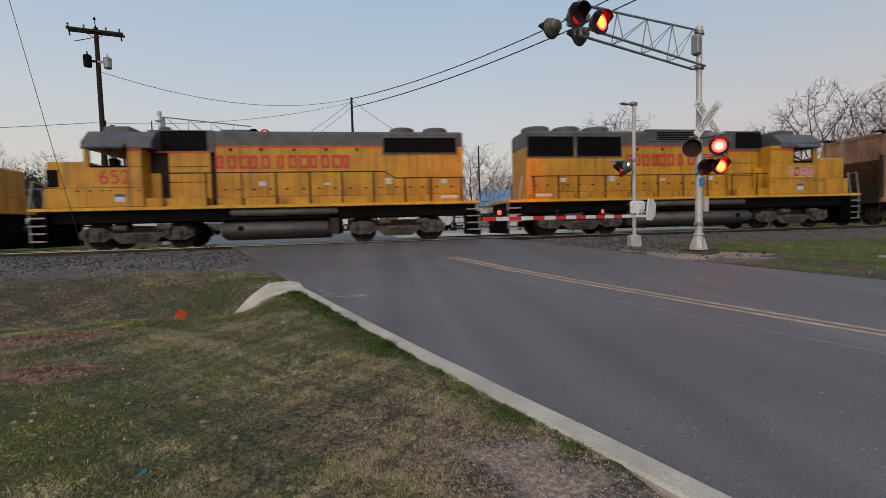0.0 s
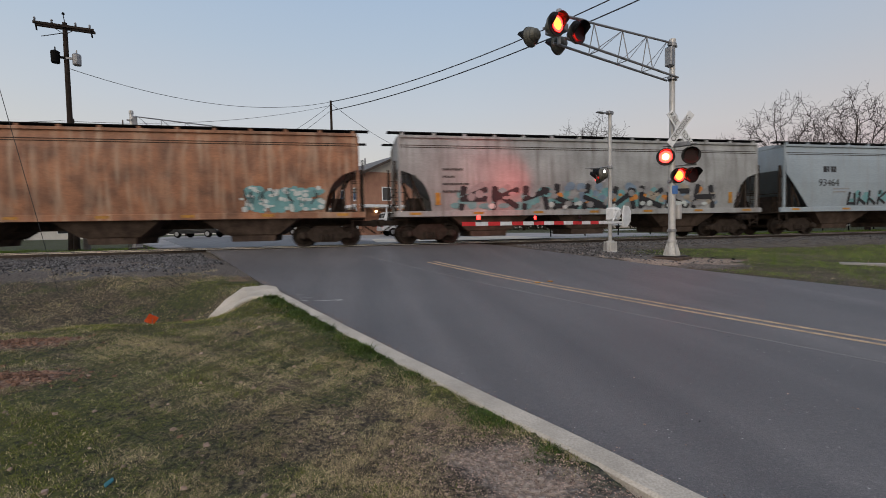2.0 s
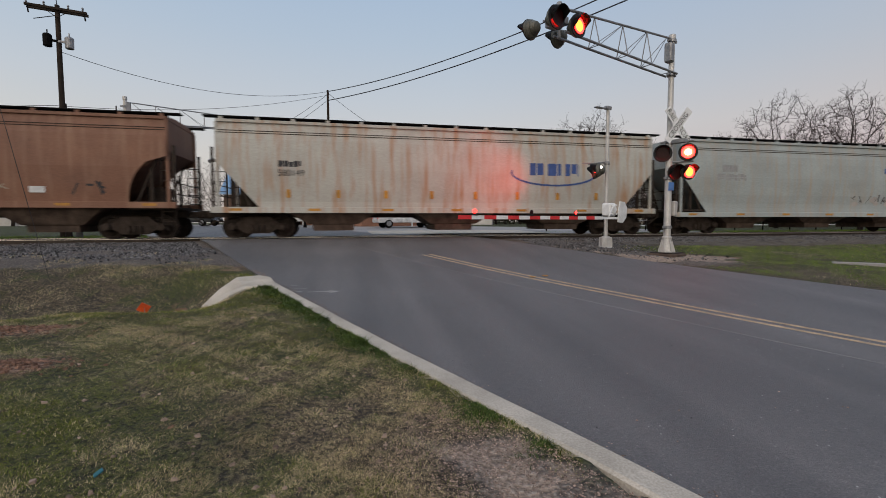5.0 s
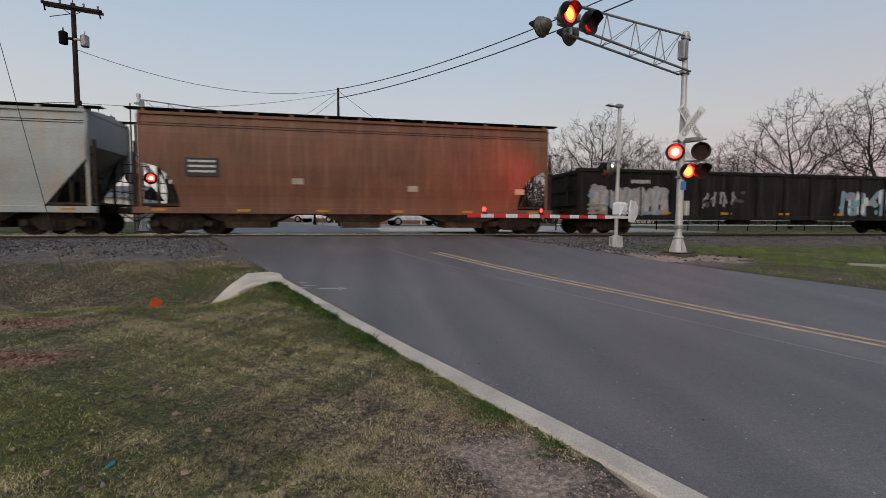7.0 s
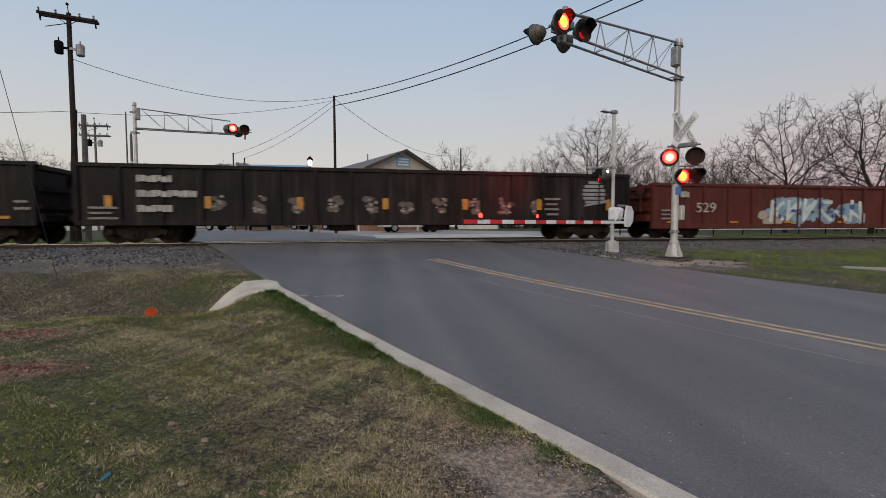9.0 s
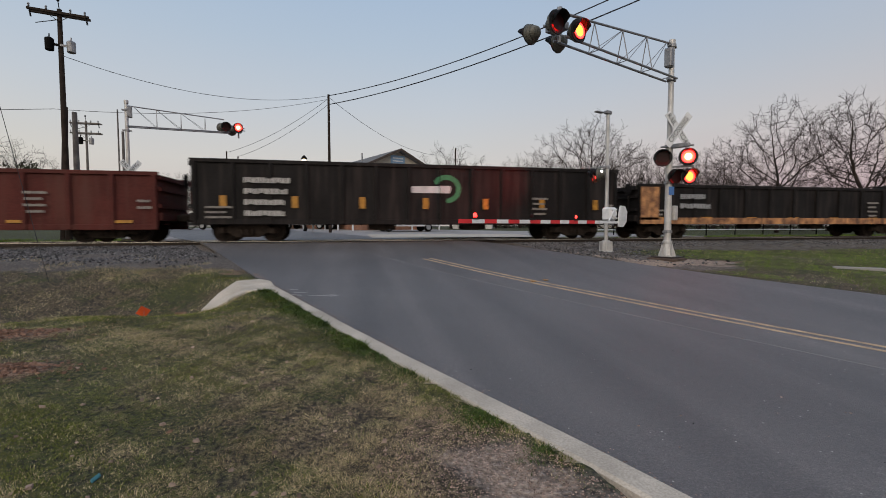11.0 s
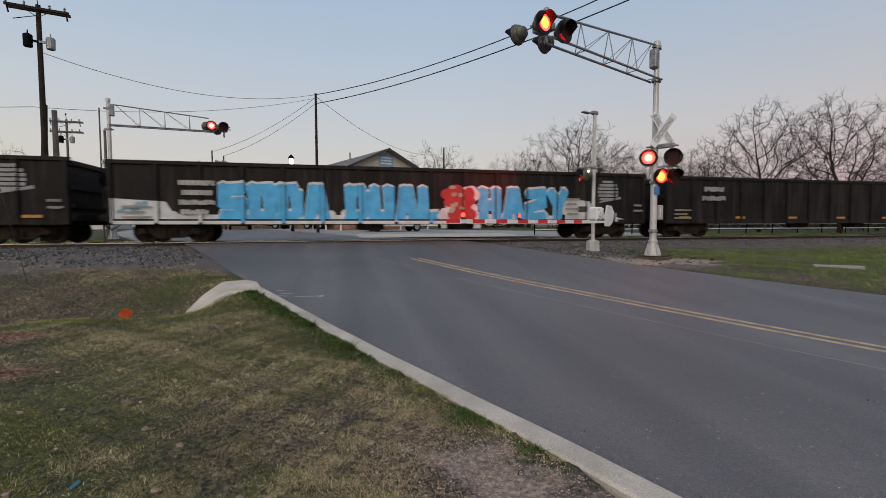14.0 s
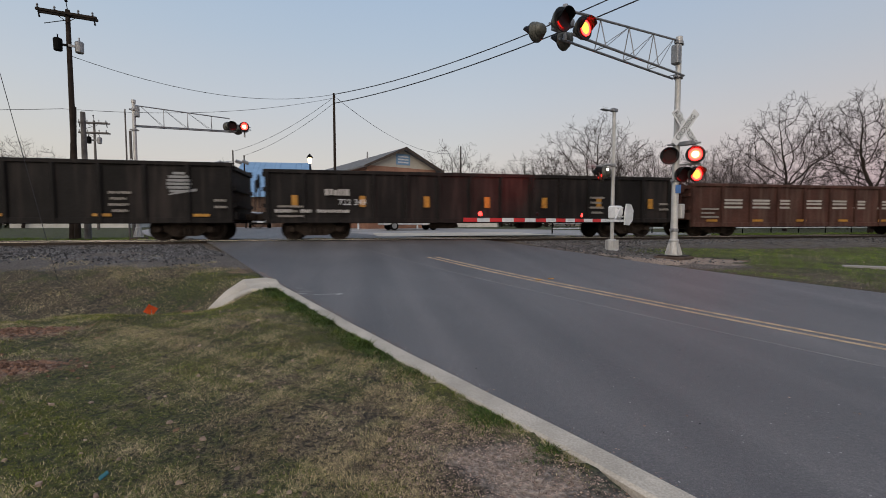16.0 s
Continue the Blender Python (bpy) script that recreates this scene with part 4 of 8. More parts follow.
def loco_truck(parent, x):
    """A two-axle locomotive truck with outside springs."""
    def frm():
        bm = bmesh.new()
        prism(bm, [(-1.9, 0.44), (-1.9, 0.66), (-1.55, 0.82), (-1.15, 0.82), (-0.8, 0.62), (0.8, 0.62), (1.15, 0.82), (1.55, 0.82), (1.9, 0.66), (1.9, 0.44), (1.6, 0.30),
                   (1.1, 0.30), (0.85, 0.46), (0.55, 0.22), (-0.55, 0.22), (-0.85, 0.46), (-1.1, 0.30), (-1.6, 0.30)], -0.09, 0.09)
        for k in range(4):
            box(bm, -0.42, 0.42, -0.17, -0.09, 0.24 + 0.09 * k, 0.28 + 0.09 * k)
        for s in (-1, 1):
            box(bm, s * 1.37 - 0.16, s * 1.37 + 0.16, -0.2, -0.05, 0.30, 0.68, bevel=0.03)
            for q in (-0.32, 0.32):
                tube(bm, (s * 1.37 + q, -0.14, 0.50), (s * 1.37 + q, -0.14, 0.78), 0.09, None, 8)
            tube(bm, (s * 0.75, -0.16, 0.78), (s * 0.75 + 0.45, -0.16, 0.78), 0.11, None, 10)
        return mesh_of("side_frame", bm, M["locotruck"])
    bm = bmesh.new()
    box(bm, -1.7, 1.7, -0.8, 0.8, 0.55, 0.85)
    for s in (-1, 1):
        tube(bm, (s * 1.37, -0.9, 0.5), (s * 1.37, 0.9, 0.5), 0.1)
    t = place("truck", mesh_of("truck", bm, M["truck"]), parent, pose(x, 0, 0))
    for s in (-1, 1):
        place("side_frame", cached("locoframe", frm), t, pose(0, s * 1.08, 0, 0, 0, 0 if s < 0 else 180))
        for k in (-1, 1):
            place("wheel", cached(("wheel", 0.51), lambda: wheel_mesh(0.51)), t, pose(k * 1.37, s * 0.77, 0.51, 0, 0, 0 if s < 0 else 180))


LOCO_652 = dict(e=8.02, nose=-7.5, cab0=-6.16, cab1=-4.3, roof0=-6.2, roof1=-3.95, win=(-5.97, -4.8), num=(-5.2, 2.58, 0.70, 1.0), shield=-5.08,
                intake=(-3.88, -2.3, 3.58, 4.34), step=-2.0, hood1=7.5, rad=((4.30, 7.2, 3.52, 4.10),), fans=(5.1, 6.5), fan_r=0.52, top=4.36,
                rail=((-3.6, 2.72), (4.28, 2.72), (4.67, 2.46), (7.4, 2.46)), posts=(-3.65, -2.2, -0.97, 0.24, 1.46, 2.65, 3.84, 5.06, 6.08, 7.3), tank=(-1.87, 2.07), letters=(-2.0, 3.08), truck=4.75)
LOCO_1050 = dict(e=8.50, nose=-7.83, cab0=-6.13, cab1=-3.69, roof0=-6.3, roof1=-4.2, win=(-5.82, -4.89), num=(-5.24, 2.53, 0.62, 1.18), shield=-5.24,
                 intake=(-3.75, -2.44, 3.66, 4.40), step=-1.87, hood1=7.52, rad=((3.23, 5.24, 3.36, 4.18), (5.42, 7.45, 3.36, 4.18)), fans=(3.95, 5.35, 6.75), fan_r=0.62, top=4.44,
                 rail=((-3.55, 2.47), (7.5, 2.47)), posts=(-3.0, -1.74, -0.55, 0.63, 1.83, 3.04, 4.25, 5.46, 6.33, 7.4), tank=(-2.93, 2.73), letters=(-2.0, 3.12), truck=5.2)


def locomotive(label, c0, c1, number, flip, q):
    """A four-axle hood locomotive, cab at -x; flip turns it round."""
    hl = (c1 - c0) / 2
    e, top = q["e"], q["top"]
    car = thing("locomotive", label, "locomotive", pose(c0 + hl, TRACK_Y, RAIL_Z, 0, 0, 180 if flip else 0), "locomotives of the train")
    yel, gry, blk = M["yellow"], M["locogrey"], M["black"]
    boxpart("frame_sill", (-e, e, -1.52, 1.52, 1.41, 1.53), M["edgeyellow"], car, bevel=0.012)
    boxpart("frame_lower", (-e + 0.1, e - 0.1, -1.25, 1.25, 0.98, 1.40), blk, car)
    # nose and cab; the window openings go right through
    boxpart("nose", (q["nose"], q["cab0"], -1.30, 1.30, 1.53, 3.18), yel, car, bevel=0.06)
    boxpart("nose_skirt", (q["nose"] - 0.02, q["cab0"], -1.47, 1.47, 1.53, 2.22), yel, car, bevel=0.03)
    bm = bmesh.new()
    a, b, (wa, wb) = q["cab0"], q["cab1"], q["win"]
    box(bm, a, b, -1.5, 1.5, 1.53, 2.98, bevel=0.03)
    part("cab", bm, yel, car)
    for s in (-1, 1):
        boxpart("cab_pillar", (a, wa, s * 1.47 - 0.03, s * 1.47 + 0.03, 2.981, 3.70), yel, car, bevel=0.004)
        boxpart("cab_pillar", (wb, b, s * 1.47 - 0.03, s * 1.47 + 0.03, 2.981, 3.70), yel, car, bevel=0.004)
        boxpart("window_header", (wa, wb, s * 1.47 - 0.03, s * 1.47 + 0.03, 3.58, 3.70), yel, car, bevel=0.004)
    boxpart("cab_rear", (b - 0.08, b, -1.44, 1.44, 2.981, 3.70), yel, car, bevel=0.004)
    bm = bmesh.new()
    prism(bm, [(-1.56, 3.62), (1.56, 3.62), (1.52, 3.84), (1.06, 4.28), (0.5, 4.36), (-0.5, 4.36), (-1.06, 4.28), (-1.52, 3.84)], q["roof0"], q["roof1"], "x")
    part("cab_roof", bm, gry, car)
    boxpart("cab_cooler", (a + 0.15, a + 1.08, -0.5, 0.5, 4.34, 4.60), gry, car, bevel=0.05)
    bm = bmesh.new()
    lathe(bm, [(0.24, 4.3), (0.24, 4.58), (0.18, 4.66), (0.05, 4.68)], 14, Matrix.Translation((q["roof1"] - 0.1, 0, 0)))
    part("antenna_dome", bm, gry, car)
    boxpart("cab_seat", (wa + 0.25, wa + 0.55, -0.9, -0.5, 2.95, 3.35), blk, car, bevel=0.04)
    boxpart("cab_seat", (wb - 0.4, wb - 0.1, 0.4, 0.9, 2.95, 3.48), blk, car, bevel=0.04)
    for s in (-1, 1):
        bm = bmesh.new()
        w_ = 0.05
        for x in (wa, (wa + wb) / 2 + 0.08, wb):
            box(bm, x - w_ / 2, x + w_ / 2, s * 1.505 - 0.012, s * 1.505 + 0.012, 2.96, 3.60)
        for z in (2.97, 3.59):
            box(bm, wa, wb, s * 1.505 - 0.012, s * 1.505 + 0.012, z - 0.03, z + 0.03)
        part("window_frame", bm, blk, car)
        bm = bmesh.new()
        prism(bm, [(wa - 0.1, 3.72), (wb + 0.02, 3.72), (wb + 0.02, 3.80), (wa - 0.1, 3.80)], s * 1.68 - 0.17, s * 1.68 + 0.17)
        bmesh.ops.rotate(bm, verts=bm.verts, cent=(0, s * 1.5, 3.78), matrix=Matrix.Rotation(-s * 0.55, 3, "X"))
        part("sunshade", bm, gry, car)
        boxpart("red_stripe", (wb + 0.02, b - 0.0, s * 1.505 - 0.003, s * 1.505 + 0.003, 3.50, 3.57), M["red"], car, bevel=0)
        if not flip:
            boxpart("nose_window", (q["nose"] + 0.02, q["nose"] + 0.40, s * 1.303 - 0.004, s * 1.303 + 0.004, 2.29, 2.89), blk, car)
        boxpart("panel_joint", (q["nose"] + 0.1, b, s * 1.503 - 0.003, s * 1.503 + 0.003, 2.225, 2.24), M["truck"], car, bevel=0)
        for x in (a - 0.3, a + 0.1, a + 0.5, a + 0.75, b - 0.2):
            boxpart("latch", (x, x + 0.09, s * 1.506 - 0.006, s * 1.506 + 0.006, 2.10, 2.14), M["truck"], car, bevel=0)
        nx_, nz_, ns_, nst = q["num"]
        if flip:
            for dx, dz in ((-0.04, 0), (0.04, 0), (0, -0.035), (0, 0.035)):
                words(number, ns_, M["offwhite"], car, pose(nx_ + dx, s * 1.503, nz_ + dz, 90, 0, 0 if s < 0 else 180), "number_outline", 0.003, nst)
        words(number, ns_, M["red"], car, pose(nx_, s * 1.507, nz_, 90, 0, 0 if s < 0 else 180), "number", 0.006, nst)
        boxpart("shield", (q["shield"] - 0.15, q["shield"] + 0.15, s * 1.504 - 0.003, s * 1.504 + 0.003, 1.72, 1.90), M["offwhite"], car, "faded white and blue shield emblem")
        boxpart("shield_band", (q["shield"] - 0.16, q["shield"] + 0.16, s * 1.506 - 0.003, s * 1.506 + 0.003, 1.90, 2.0), M["blue"], car)
    # long hood: a lower stretch behind the cab, then the full height
    h0, h1, st = b, q["hood1"], q["step"]
    i0, i1, iz0, iz1 = q["intake"]
    part_box = lambda nm, d, mt, lb="", bv=0.01: boxpart(nm, d, mt, car, lb, bevel=bv)
    part_box("hood", (st, h1, -0.92, 0.92, 1.53, 3.76), yel, "", 0.02)
    part_box("hood", (i0 + 0.23, st - 0.2, -0.92, 0.92, 1.53, 3.56), yel, "", 0.02)
    part_box("hood_recess", (h0 - 0.02, st + 0.02, -0.80, 0.80, 1.53, 3.56), yel if flip else M["truck"])
    part_box("intake_housing", (h0 - 0.02, st - 0.02, -0.90, 0.90, 3.56, top + 0.02), gry)
    bm = bmesh.new()
    prism(bm, [(-0.925, 3.76), (0.925, 3.76), (0.925, top - 0.10), (0.82, top), (-0.82, top), (-0.925, top - 0.10)], st, h1, "x")
    part("hood_roof", bm, gry, car)
    part_box("roof_hatch", (st + 0.1, st + 1.15, -0.6, 0.6, top, top + 0.12), gry, "", 0.05)
    for s in (-1, 1):
        part_box("red_stripe", (st, q["rad"][0][0] - 0.06, s * 0.93 - 0.004, s * 0.93 + 0.004, 3.745, 3.815), M["red"], "", 0)
        part_box("red_stripe", (h0 + 0.2, st - 0.15, s * 0.93 - 0.004, s * 0.93 + 0.004, 3.53, 3.60), M["red"], "", 0)
        part_box("intake_grille", (i0, i1, s * 0.93 - 0.03, s * 0.93 + 0.02, iz0 + 0.05, iz1), M["grille"])
        part_box("hood_door", (h0 - 0.06, h0 + 0.40, s * 1.0 - 0.05, s * 1.0 + 0.05, 1.86, 2.77), yel)
        for zl in (2.45, 3.02):
            part_box("panel_joint", (i0 + 0.25, st - 0.22, s * 0.923 - 0.004, s * 0.923 + 0.004, zl - 0.012, zl + 0.012), M["truck"], "", 0)
        part_box("low_box", (h0 - 0.02, st - 0.22, s * 1.2 - 0.2, s * 1.2 + 0.2, 1.535, 1.84), yel)
        for ra, rb, rz0, rz1 in q["rad"]:
            part_box("radiator_frame", (ra - 0.06, rb + 0.06, s * 0.95 - 0.03, s * 0.95 + 0.02, rz0 - 0.05, rz1 + 0.06), gry)
            bm = bmesh.new()
            box(bm, ra, rb, s * 0.955 - 0.03, s * 0.955 + 0.02, rz0, rz1)
            for k in range(8):
                zz = rz0 + (k + 0.5) * (rz1 - rz0) / 8
                box(bm, ra, rb, s * 0.985 - 0.012, s * 0.985 + 0.012, zz - 0.012, zz + 0.012)
            part("radiator_grille", bm, M["grille"], car)
        # doors with recessed joints, dark latches and paper labels
        ps = [x for x in q["posts"] if x > st - 0.1] + [h1]
        xa = st + 0.05
        for k, xb in enumerate(ps):
            if xb - xa > 0.3:
                half = (xa + xb) / 2
                for da, db in ((xa, half), (half, xb)):
                    part_box("hood_door", (da + 0.02, db - 0.02, s * 0.93 - 0.012, s * 0.93 + 0.014, 1.86, 2.66), yel, "", 0.008)
                    part_box("latch", ((da + db) / 2 - 0.06, (da + db) / 2 + 0.06, s * 0.948 - 0.01, s * 0.948 + 0.01, 2.12, 2.17), M["truck"], "", 0)
                part_box("low_box", (xa + 0.02, xb - 0.02, s * 1.06 - 0.15, s * 1.06 + 0.15, 1.535, 1.80), yel, "", 0.012)
                part_box("lifting_lug", (half - 0.05, half + 0.05, s * 0.94 - 0.02, s * 0.94 + 0.02, 3.60, 3.70), M["truck"], "", 0)
                if k % 2 == 1:
                    part_box("notice", (half - 0.13, half + 0.13, s * 0.952 - 0.004, s * 0.952 + 0.004, 2.27, 2.36 + 0.08 * (k % 3)), M["offwhite"], "", 0)
            xa = xb
        part_box("notice", (h1 - 1.0, h1 - 0.3, s * 1.215 - 0.004, s * 1.215 + 0.004, 1.66, 1.77), M["offwhite"], "", 0)
        # road name as plain red open blocks
        la, lb = q["letters"]
        pitch = (lb - la) / 12.4
        for j in range(13):
            if j == 5:
                continue
            x = la + pitch * (j if j < 5 else j - 0.6)
            bm = bmesh.new()
            y0, y1 = s * 0.936 - 0.003, s * 0.936 + 0.003
            wd = pitch * (0.62 + 0.16 * (j % 3))
            box(bm, x, x + 0.085, y0, y1, 2.94, 3.43)
            box(bm, x + wd - 0.085, x + wd, y0, y1, 2.94, 3.43)
            box(bm, x + 0.085, x + wd - 0.085, y0, y1, 2.94, 3.03)
            box(bm, x + 0.085, x + wd - 0.085, y0, y1, 3.34, 3.43)
            part("letter_block", bm, M["red"], car)
        # handrails and stanchions
        bm = bmesh.new()
        for (x0, z0_), (x1, z1_) in zip(q["rail"], q["rail"][1:]):
            tube(bm, (x0, s * 1.49, z0_), (x1, s * 1.49, z1_), 0.022, None, 6)
        for x in q["posts"]:
            tube(bm, (x, s * 1.49, 1.52), (x, s * 1.49, float(np.interp(x, [r_[0] for r_ in q["rail"]], [r_[1] for r_ in q["rail"]]))), 0.034, None, 6)
        part("handrail", bm, M["truck"], car)
        for f in (-1, 1):
            bm = bmesh.new()
            xe = f * e
            tube(bm, (xe, s * 1.42, 0.35), (xe, s * 1.42, 1.5), 0.03, None, 6)
            tube(bm, (xe, s * 1.42, 1.5), (xe - f * 0.18, s * 1.42, 2.5), 0.035, None, 6)
            tube(bm, (xe - f * 0.45, s * 1.42, 1.5), (xe - f * 0.62, s * 1.42, 2.5), 0.035, None, 6)
            tube(bm, (xe - f * 0.18, s * 1.42, 2.5), (xe - f * 0.05, s * 0.35, 2.35), 0.02, None, 6)
            part("end_rail", bm, M["galv"], car)
            bm = bmesh.new()
            x0, x1 = sorted((xe, xe - f * 0.52))
            for k in range(4):
                box(bm, x0, x1, s * 1.28 - 0.22, s * 1.28 + 0.22, 0.36 + 0.27 * k, 0.40 + 0.27 * k)
            box(bm, *sorted((xe - f * 0.52, xe - f * 0.56)), s * 1.28 - 0.22, s * 1.28 + 0.22, 0.3, 1.42)
            part("steps", bm, blk, car)
            bm = bmesh.new()
            for k in range(4):
                box(bm, x0, x1, s * 1.505 - 0.008, s * 1.505 + 0.008, 0.36 + 0.27 * k, 0.41 + 0.27 * k)
            part("step_edge", bm, M["galv"], car, "worn bare steel step edges")
    for x in q["fans"]:
        bm = bmesh.new()
        r = q["fan_r"]
        lathe(bm, [(r * 0.94, top - 0.02), (r, top + 0.02), (r, top + 0.20), (r * 0.93, top + 0.26), (r * 0.5, top + 0.27)], 22, Matrix.Translation((x, 0, 0)))
        part("radiator_fan", bm, gry, car)
    if flip:
        part_box("filter_box", (-0.5, 1.96, -0.95, 0.95, 3.98, top + 0.07), gry)
        for s in (-1, 1):
            bm = bmesh.new()
            for k in range(5):
                box(bm, -0.4, 1.5, s * 0.955 - 0.02, s * 0.955 + 0.015, 4.06 + 0.075 * k, 4.10 + 0.075 * k)
            part("louvre", bm, M["grille"], car)
    else:
        part_box("exhaust_housing", (1.2, 2.8, -0.35, 0.35, top, top + 0.10), gry, "", 0.04)
    t0, t1 = q["tank"]
    bm = bmesh.new()
    mid, half = (t0 + t1) / 2, (t1 - t0) / 2
    lathe(bm, [(0.40, -half), (0.56, -half + 0.02), (0.56, half - 0.02), (0.40, half)], 20, Matrix.Translation((mid, 0, 0.62)) @ pose(0, 0, 0, 0, 90) @ Matrix.Diagonal((0.76, 2.4, 1, 1)))
    part("fuel_tank", bm, M["tank"], car, smooth=True)
    for s in (-1, 1):
        bm = bmesh.new()
        lathe(bm, [(0.05, -half), (0.14, -half + 0.05), (0.14, half - 0.05), (0.05, half)], 14, Matrix.Translation((mid + 0.4, s * 1.3, 1.25)) @ pose(0, 0, 0, 0, 90))
        part("air_reservoir", bm, M["tank"], car, smooth=True)
        bm = bmesh.new()
        tube(bm, (t0 + 0.75, s * 1.30, 0.66), (t0 + 0.75, s * 1.37, 0.66), 0.10, None, 12)
        part("filler_cap", bm, blk, car)
        boxpart("battery_box", (t1 + 0.05, t1 + 0.4, s * 1.0 - 0.25, s * 1.0 + 0.25, 0.35, 1.2), M["truck"], car)
    for s in (-1, 1):
        loco_truck(car, s * q["truck"])
        coupler(car, s * (hl - 0.28), s)
        bm = bmesh.new()
        prism(bm, [(-1.4, 0.15), (1.4, 0.15), (1.45, 1.1), (-1.45, 1.1)], s * e - 0.06, s * e + 0.06, "x")
        part("pilot", bm, blk, car)
        for yy in (-0.9, -0.6, 0.6, 0.9):
            bm = bmesh.new()
            polytube(bm, [(s * (e + 0.06), yy, 0.95), (s * (e + 0.30), yy, 0.75), (s * (e + 0.35), yy * 0.95, 0.45)], 0.03, 6)
            part("brake_hose", bm, blk, car)
        boxpart("ditch_light", (s * (e + 0.06) - 0.05, s * (e + 0.06) + 0.05, -1.42, -1.06, 1.02, 1.22), M["silver"], car)
    return car, hl


# ---- crossing panels between and beside the rails ----
def crossing():
    ob = thing("crossing_surface", "pale concrete joints and dark flangeways across the road", "crossing", pose(0, 0, 0), kind="structure")
    x0, x1 = -6.6, 6.3
    for y in (18.26, 18.44, 19.74, 19.93):
        boxpart("flangeway", (x0, x1, y - 0.045, y + 0.045, 0.99, float(zroad(19.0)) + 0.008), M["black"], ob, "dark rubber flangeway", bevel=0)
    for x in (-4.1, -1.75, 0.6, 2.95):
        bm = bmesh.new()
        box(bm, -0.06, 0.06, -0.55, 0.55, 0.985, float(zroad(19.0)) + 0.006)
        part("joint", bm, M["concrete"], ob, "pale panel joint", m=pose(x, 19.09, 0, 0, 0, -38))


crossing()


# ---- pavement across the tracks ----
bm = bmesh.new()
rows_ = []
for yy in np.arange(24.0, 62.1, 2.0):
    xa, xb = float(np.interp(yy, [24, 36, 62], [-9.0, -15.0, -22.0])), float(np.interp(yy, [24, 30.5, 41, 62], [22.0, 22.0, 9.0, 4.0]))
    rows_.append([bm.verts.new((xa + (xb - xa) * k / 4, yy, float(zroad(yy)) - 0.02)) for k in range(5)])
for lo_, hi_ in zip(rows_, rows_[1:]):
    for k in range(4):
        bm.faces.new((lo_[k], lo_[k + 1], hi_[k + 1], hi_[k]))
r_ = bmesh.ops.extrude_face_region(bm, geom=list(bm.faces))
bmesh.ops.translate(bm, verts=[v for v in r_["geom"] if isinstance(v, bmesh.types.BMVert)], vec=(0, 0, -0.06))
pad = bmesh.new()
rows_ = []
for yy in np.arange(23.6, 31.1, 1.5):
    rows_.append([pad.verts.new((xx, yy, float(zroad(yy)) + 0.006)) for xx in (1.4, 6.0, 11.5)])
for lo_, hi_ in zip(rows_, rows_[1:]):
    for k in range(2):
        pad.faces.new((lo_[k], lo_[k + 1], hi_[k + 1], hi_[k]))
tagged(part("pavement_pad", pad, M["concrete"]), "pale concrete pad beyond the rails", "pavement", kind="structure")
tagged(part("pavement", bm, M["lot"]), "pale worn asphalt forecourt across the tracks", "pavement", kind="structure")


def rubber_marks():
    """Loose things on the road: an arrow sprayed by surveyors and two reflective studs."""
    for x, y in ((4.02, 9.18), (4.36, 9.27)):
        z = float(zroad(y))
        bm = bmesh.new()
        box(bm, -0.05, 0.05, -0.05, 0.05, 0.0, 0.018, bevel=0.006)
        tagged(part("road_stud", bm, M["amber"], m=pose(x, y, z, 0, 0, 23)), "small amber reflective road stud on the centre line", "road stud", "road studs")
    for (xa, ya), (xb, yb) in (((-0.67, 8.39), (-0.15, 8.36)), ((-0.30, 8.46), (-0.15, 8.36)), ((-0.28, 8.27), (-0.15, 8.36)), ((-0.95, 8.72), (-0.72, 8.70)), ((-1.05, 9.05), (-0.9, 9.02)), ((-0.98, 8.55), (-0.78, 8.45))):
        bm = bmesh.new()
        d = Vector((xb - xa, yb - ya, 0)).normalized()
        nn = Vector((-d.y, d.x, 0)) * 0.018
        pts = [Vector((xa, ya, 0)) + nn, Vector((xa, ya, 0)) - nn, Vector((xb, yb, 0)) - nn * 0.6, Vector((xb, yb, 0)) + nn * 0.6]
        bm.faces.new([bm.verts.new((q.x, q.y, float(zroad(q.y)) + 0.004)) for q in pts])
        tagged(part("trim_survey_mark", bm, M["wline"]), "faded white sprayed survey mark on asphalt", "road marking", kind="structure")


rubber_marks()


def pebbles(name, n, seed, region, smin, smax, material, label, category="stones", level=None):
    """Small loose stones or clods scattered on the ground."""
    rng = np.random.RandomState(seed)
    base = np.array([(-1, -1, -.7), (1, -1, -.6), (1, 1, -.7), (-1, 1, -.6), (-.7, -.6, .7), (.8, -.7, .5), (.6, .8, .8), (-.8, .6, .6)])
    quads = np.array([(0, 3, 2, 1), (4, 5, 6, 7), (0, 1, 5, 4), (1, 2, 6, 5), (2, 3, 7, 6), (3, 0, 4, 7)])
    V, F = [], []
    x, y = region(rng, n)
    z = level(y) if level else zground(x, y)
    for px, py, pz in zip(x, y, z):
        s = smin + (smax - smin) * rng.rand() ** 2.5
        a = rng.rand() * 6.28
        c, d = math.cos(a), math.sin(a)
        b = base * (s * (0.6 + 0.7 * rng.rand(8, 3)))
        F.append(quads + 8 * len(V))
        V.append(np.stack([b[:, 0] * c - b[:, 1] * d + px, b[:, 0] * d + b[:, 1] * c + py, b[:, 2] * 0.8 + pz + s * 0.3], 1))
    me = bpy.data.meshes.new(name)
    me.from_pydata(np.concatenate(V).tolist(), [], np.concatenate(F).tolist())
    me.materials.append(material)
    tagged(new(name, me), label, category, kind="stuff")


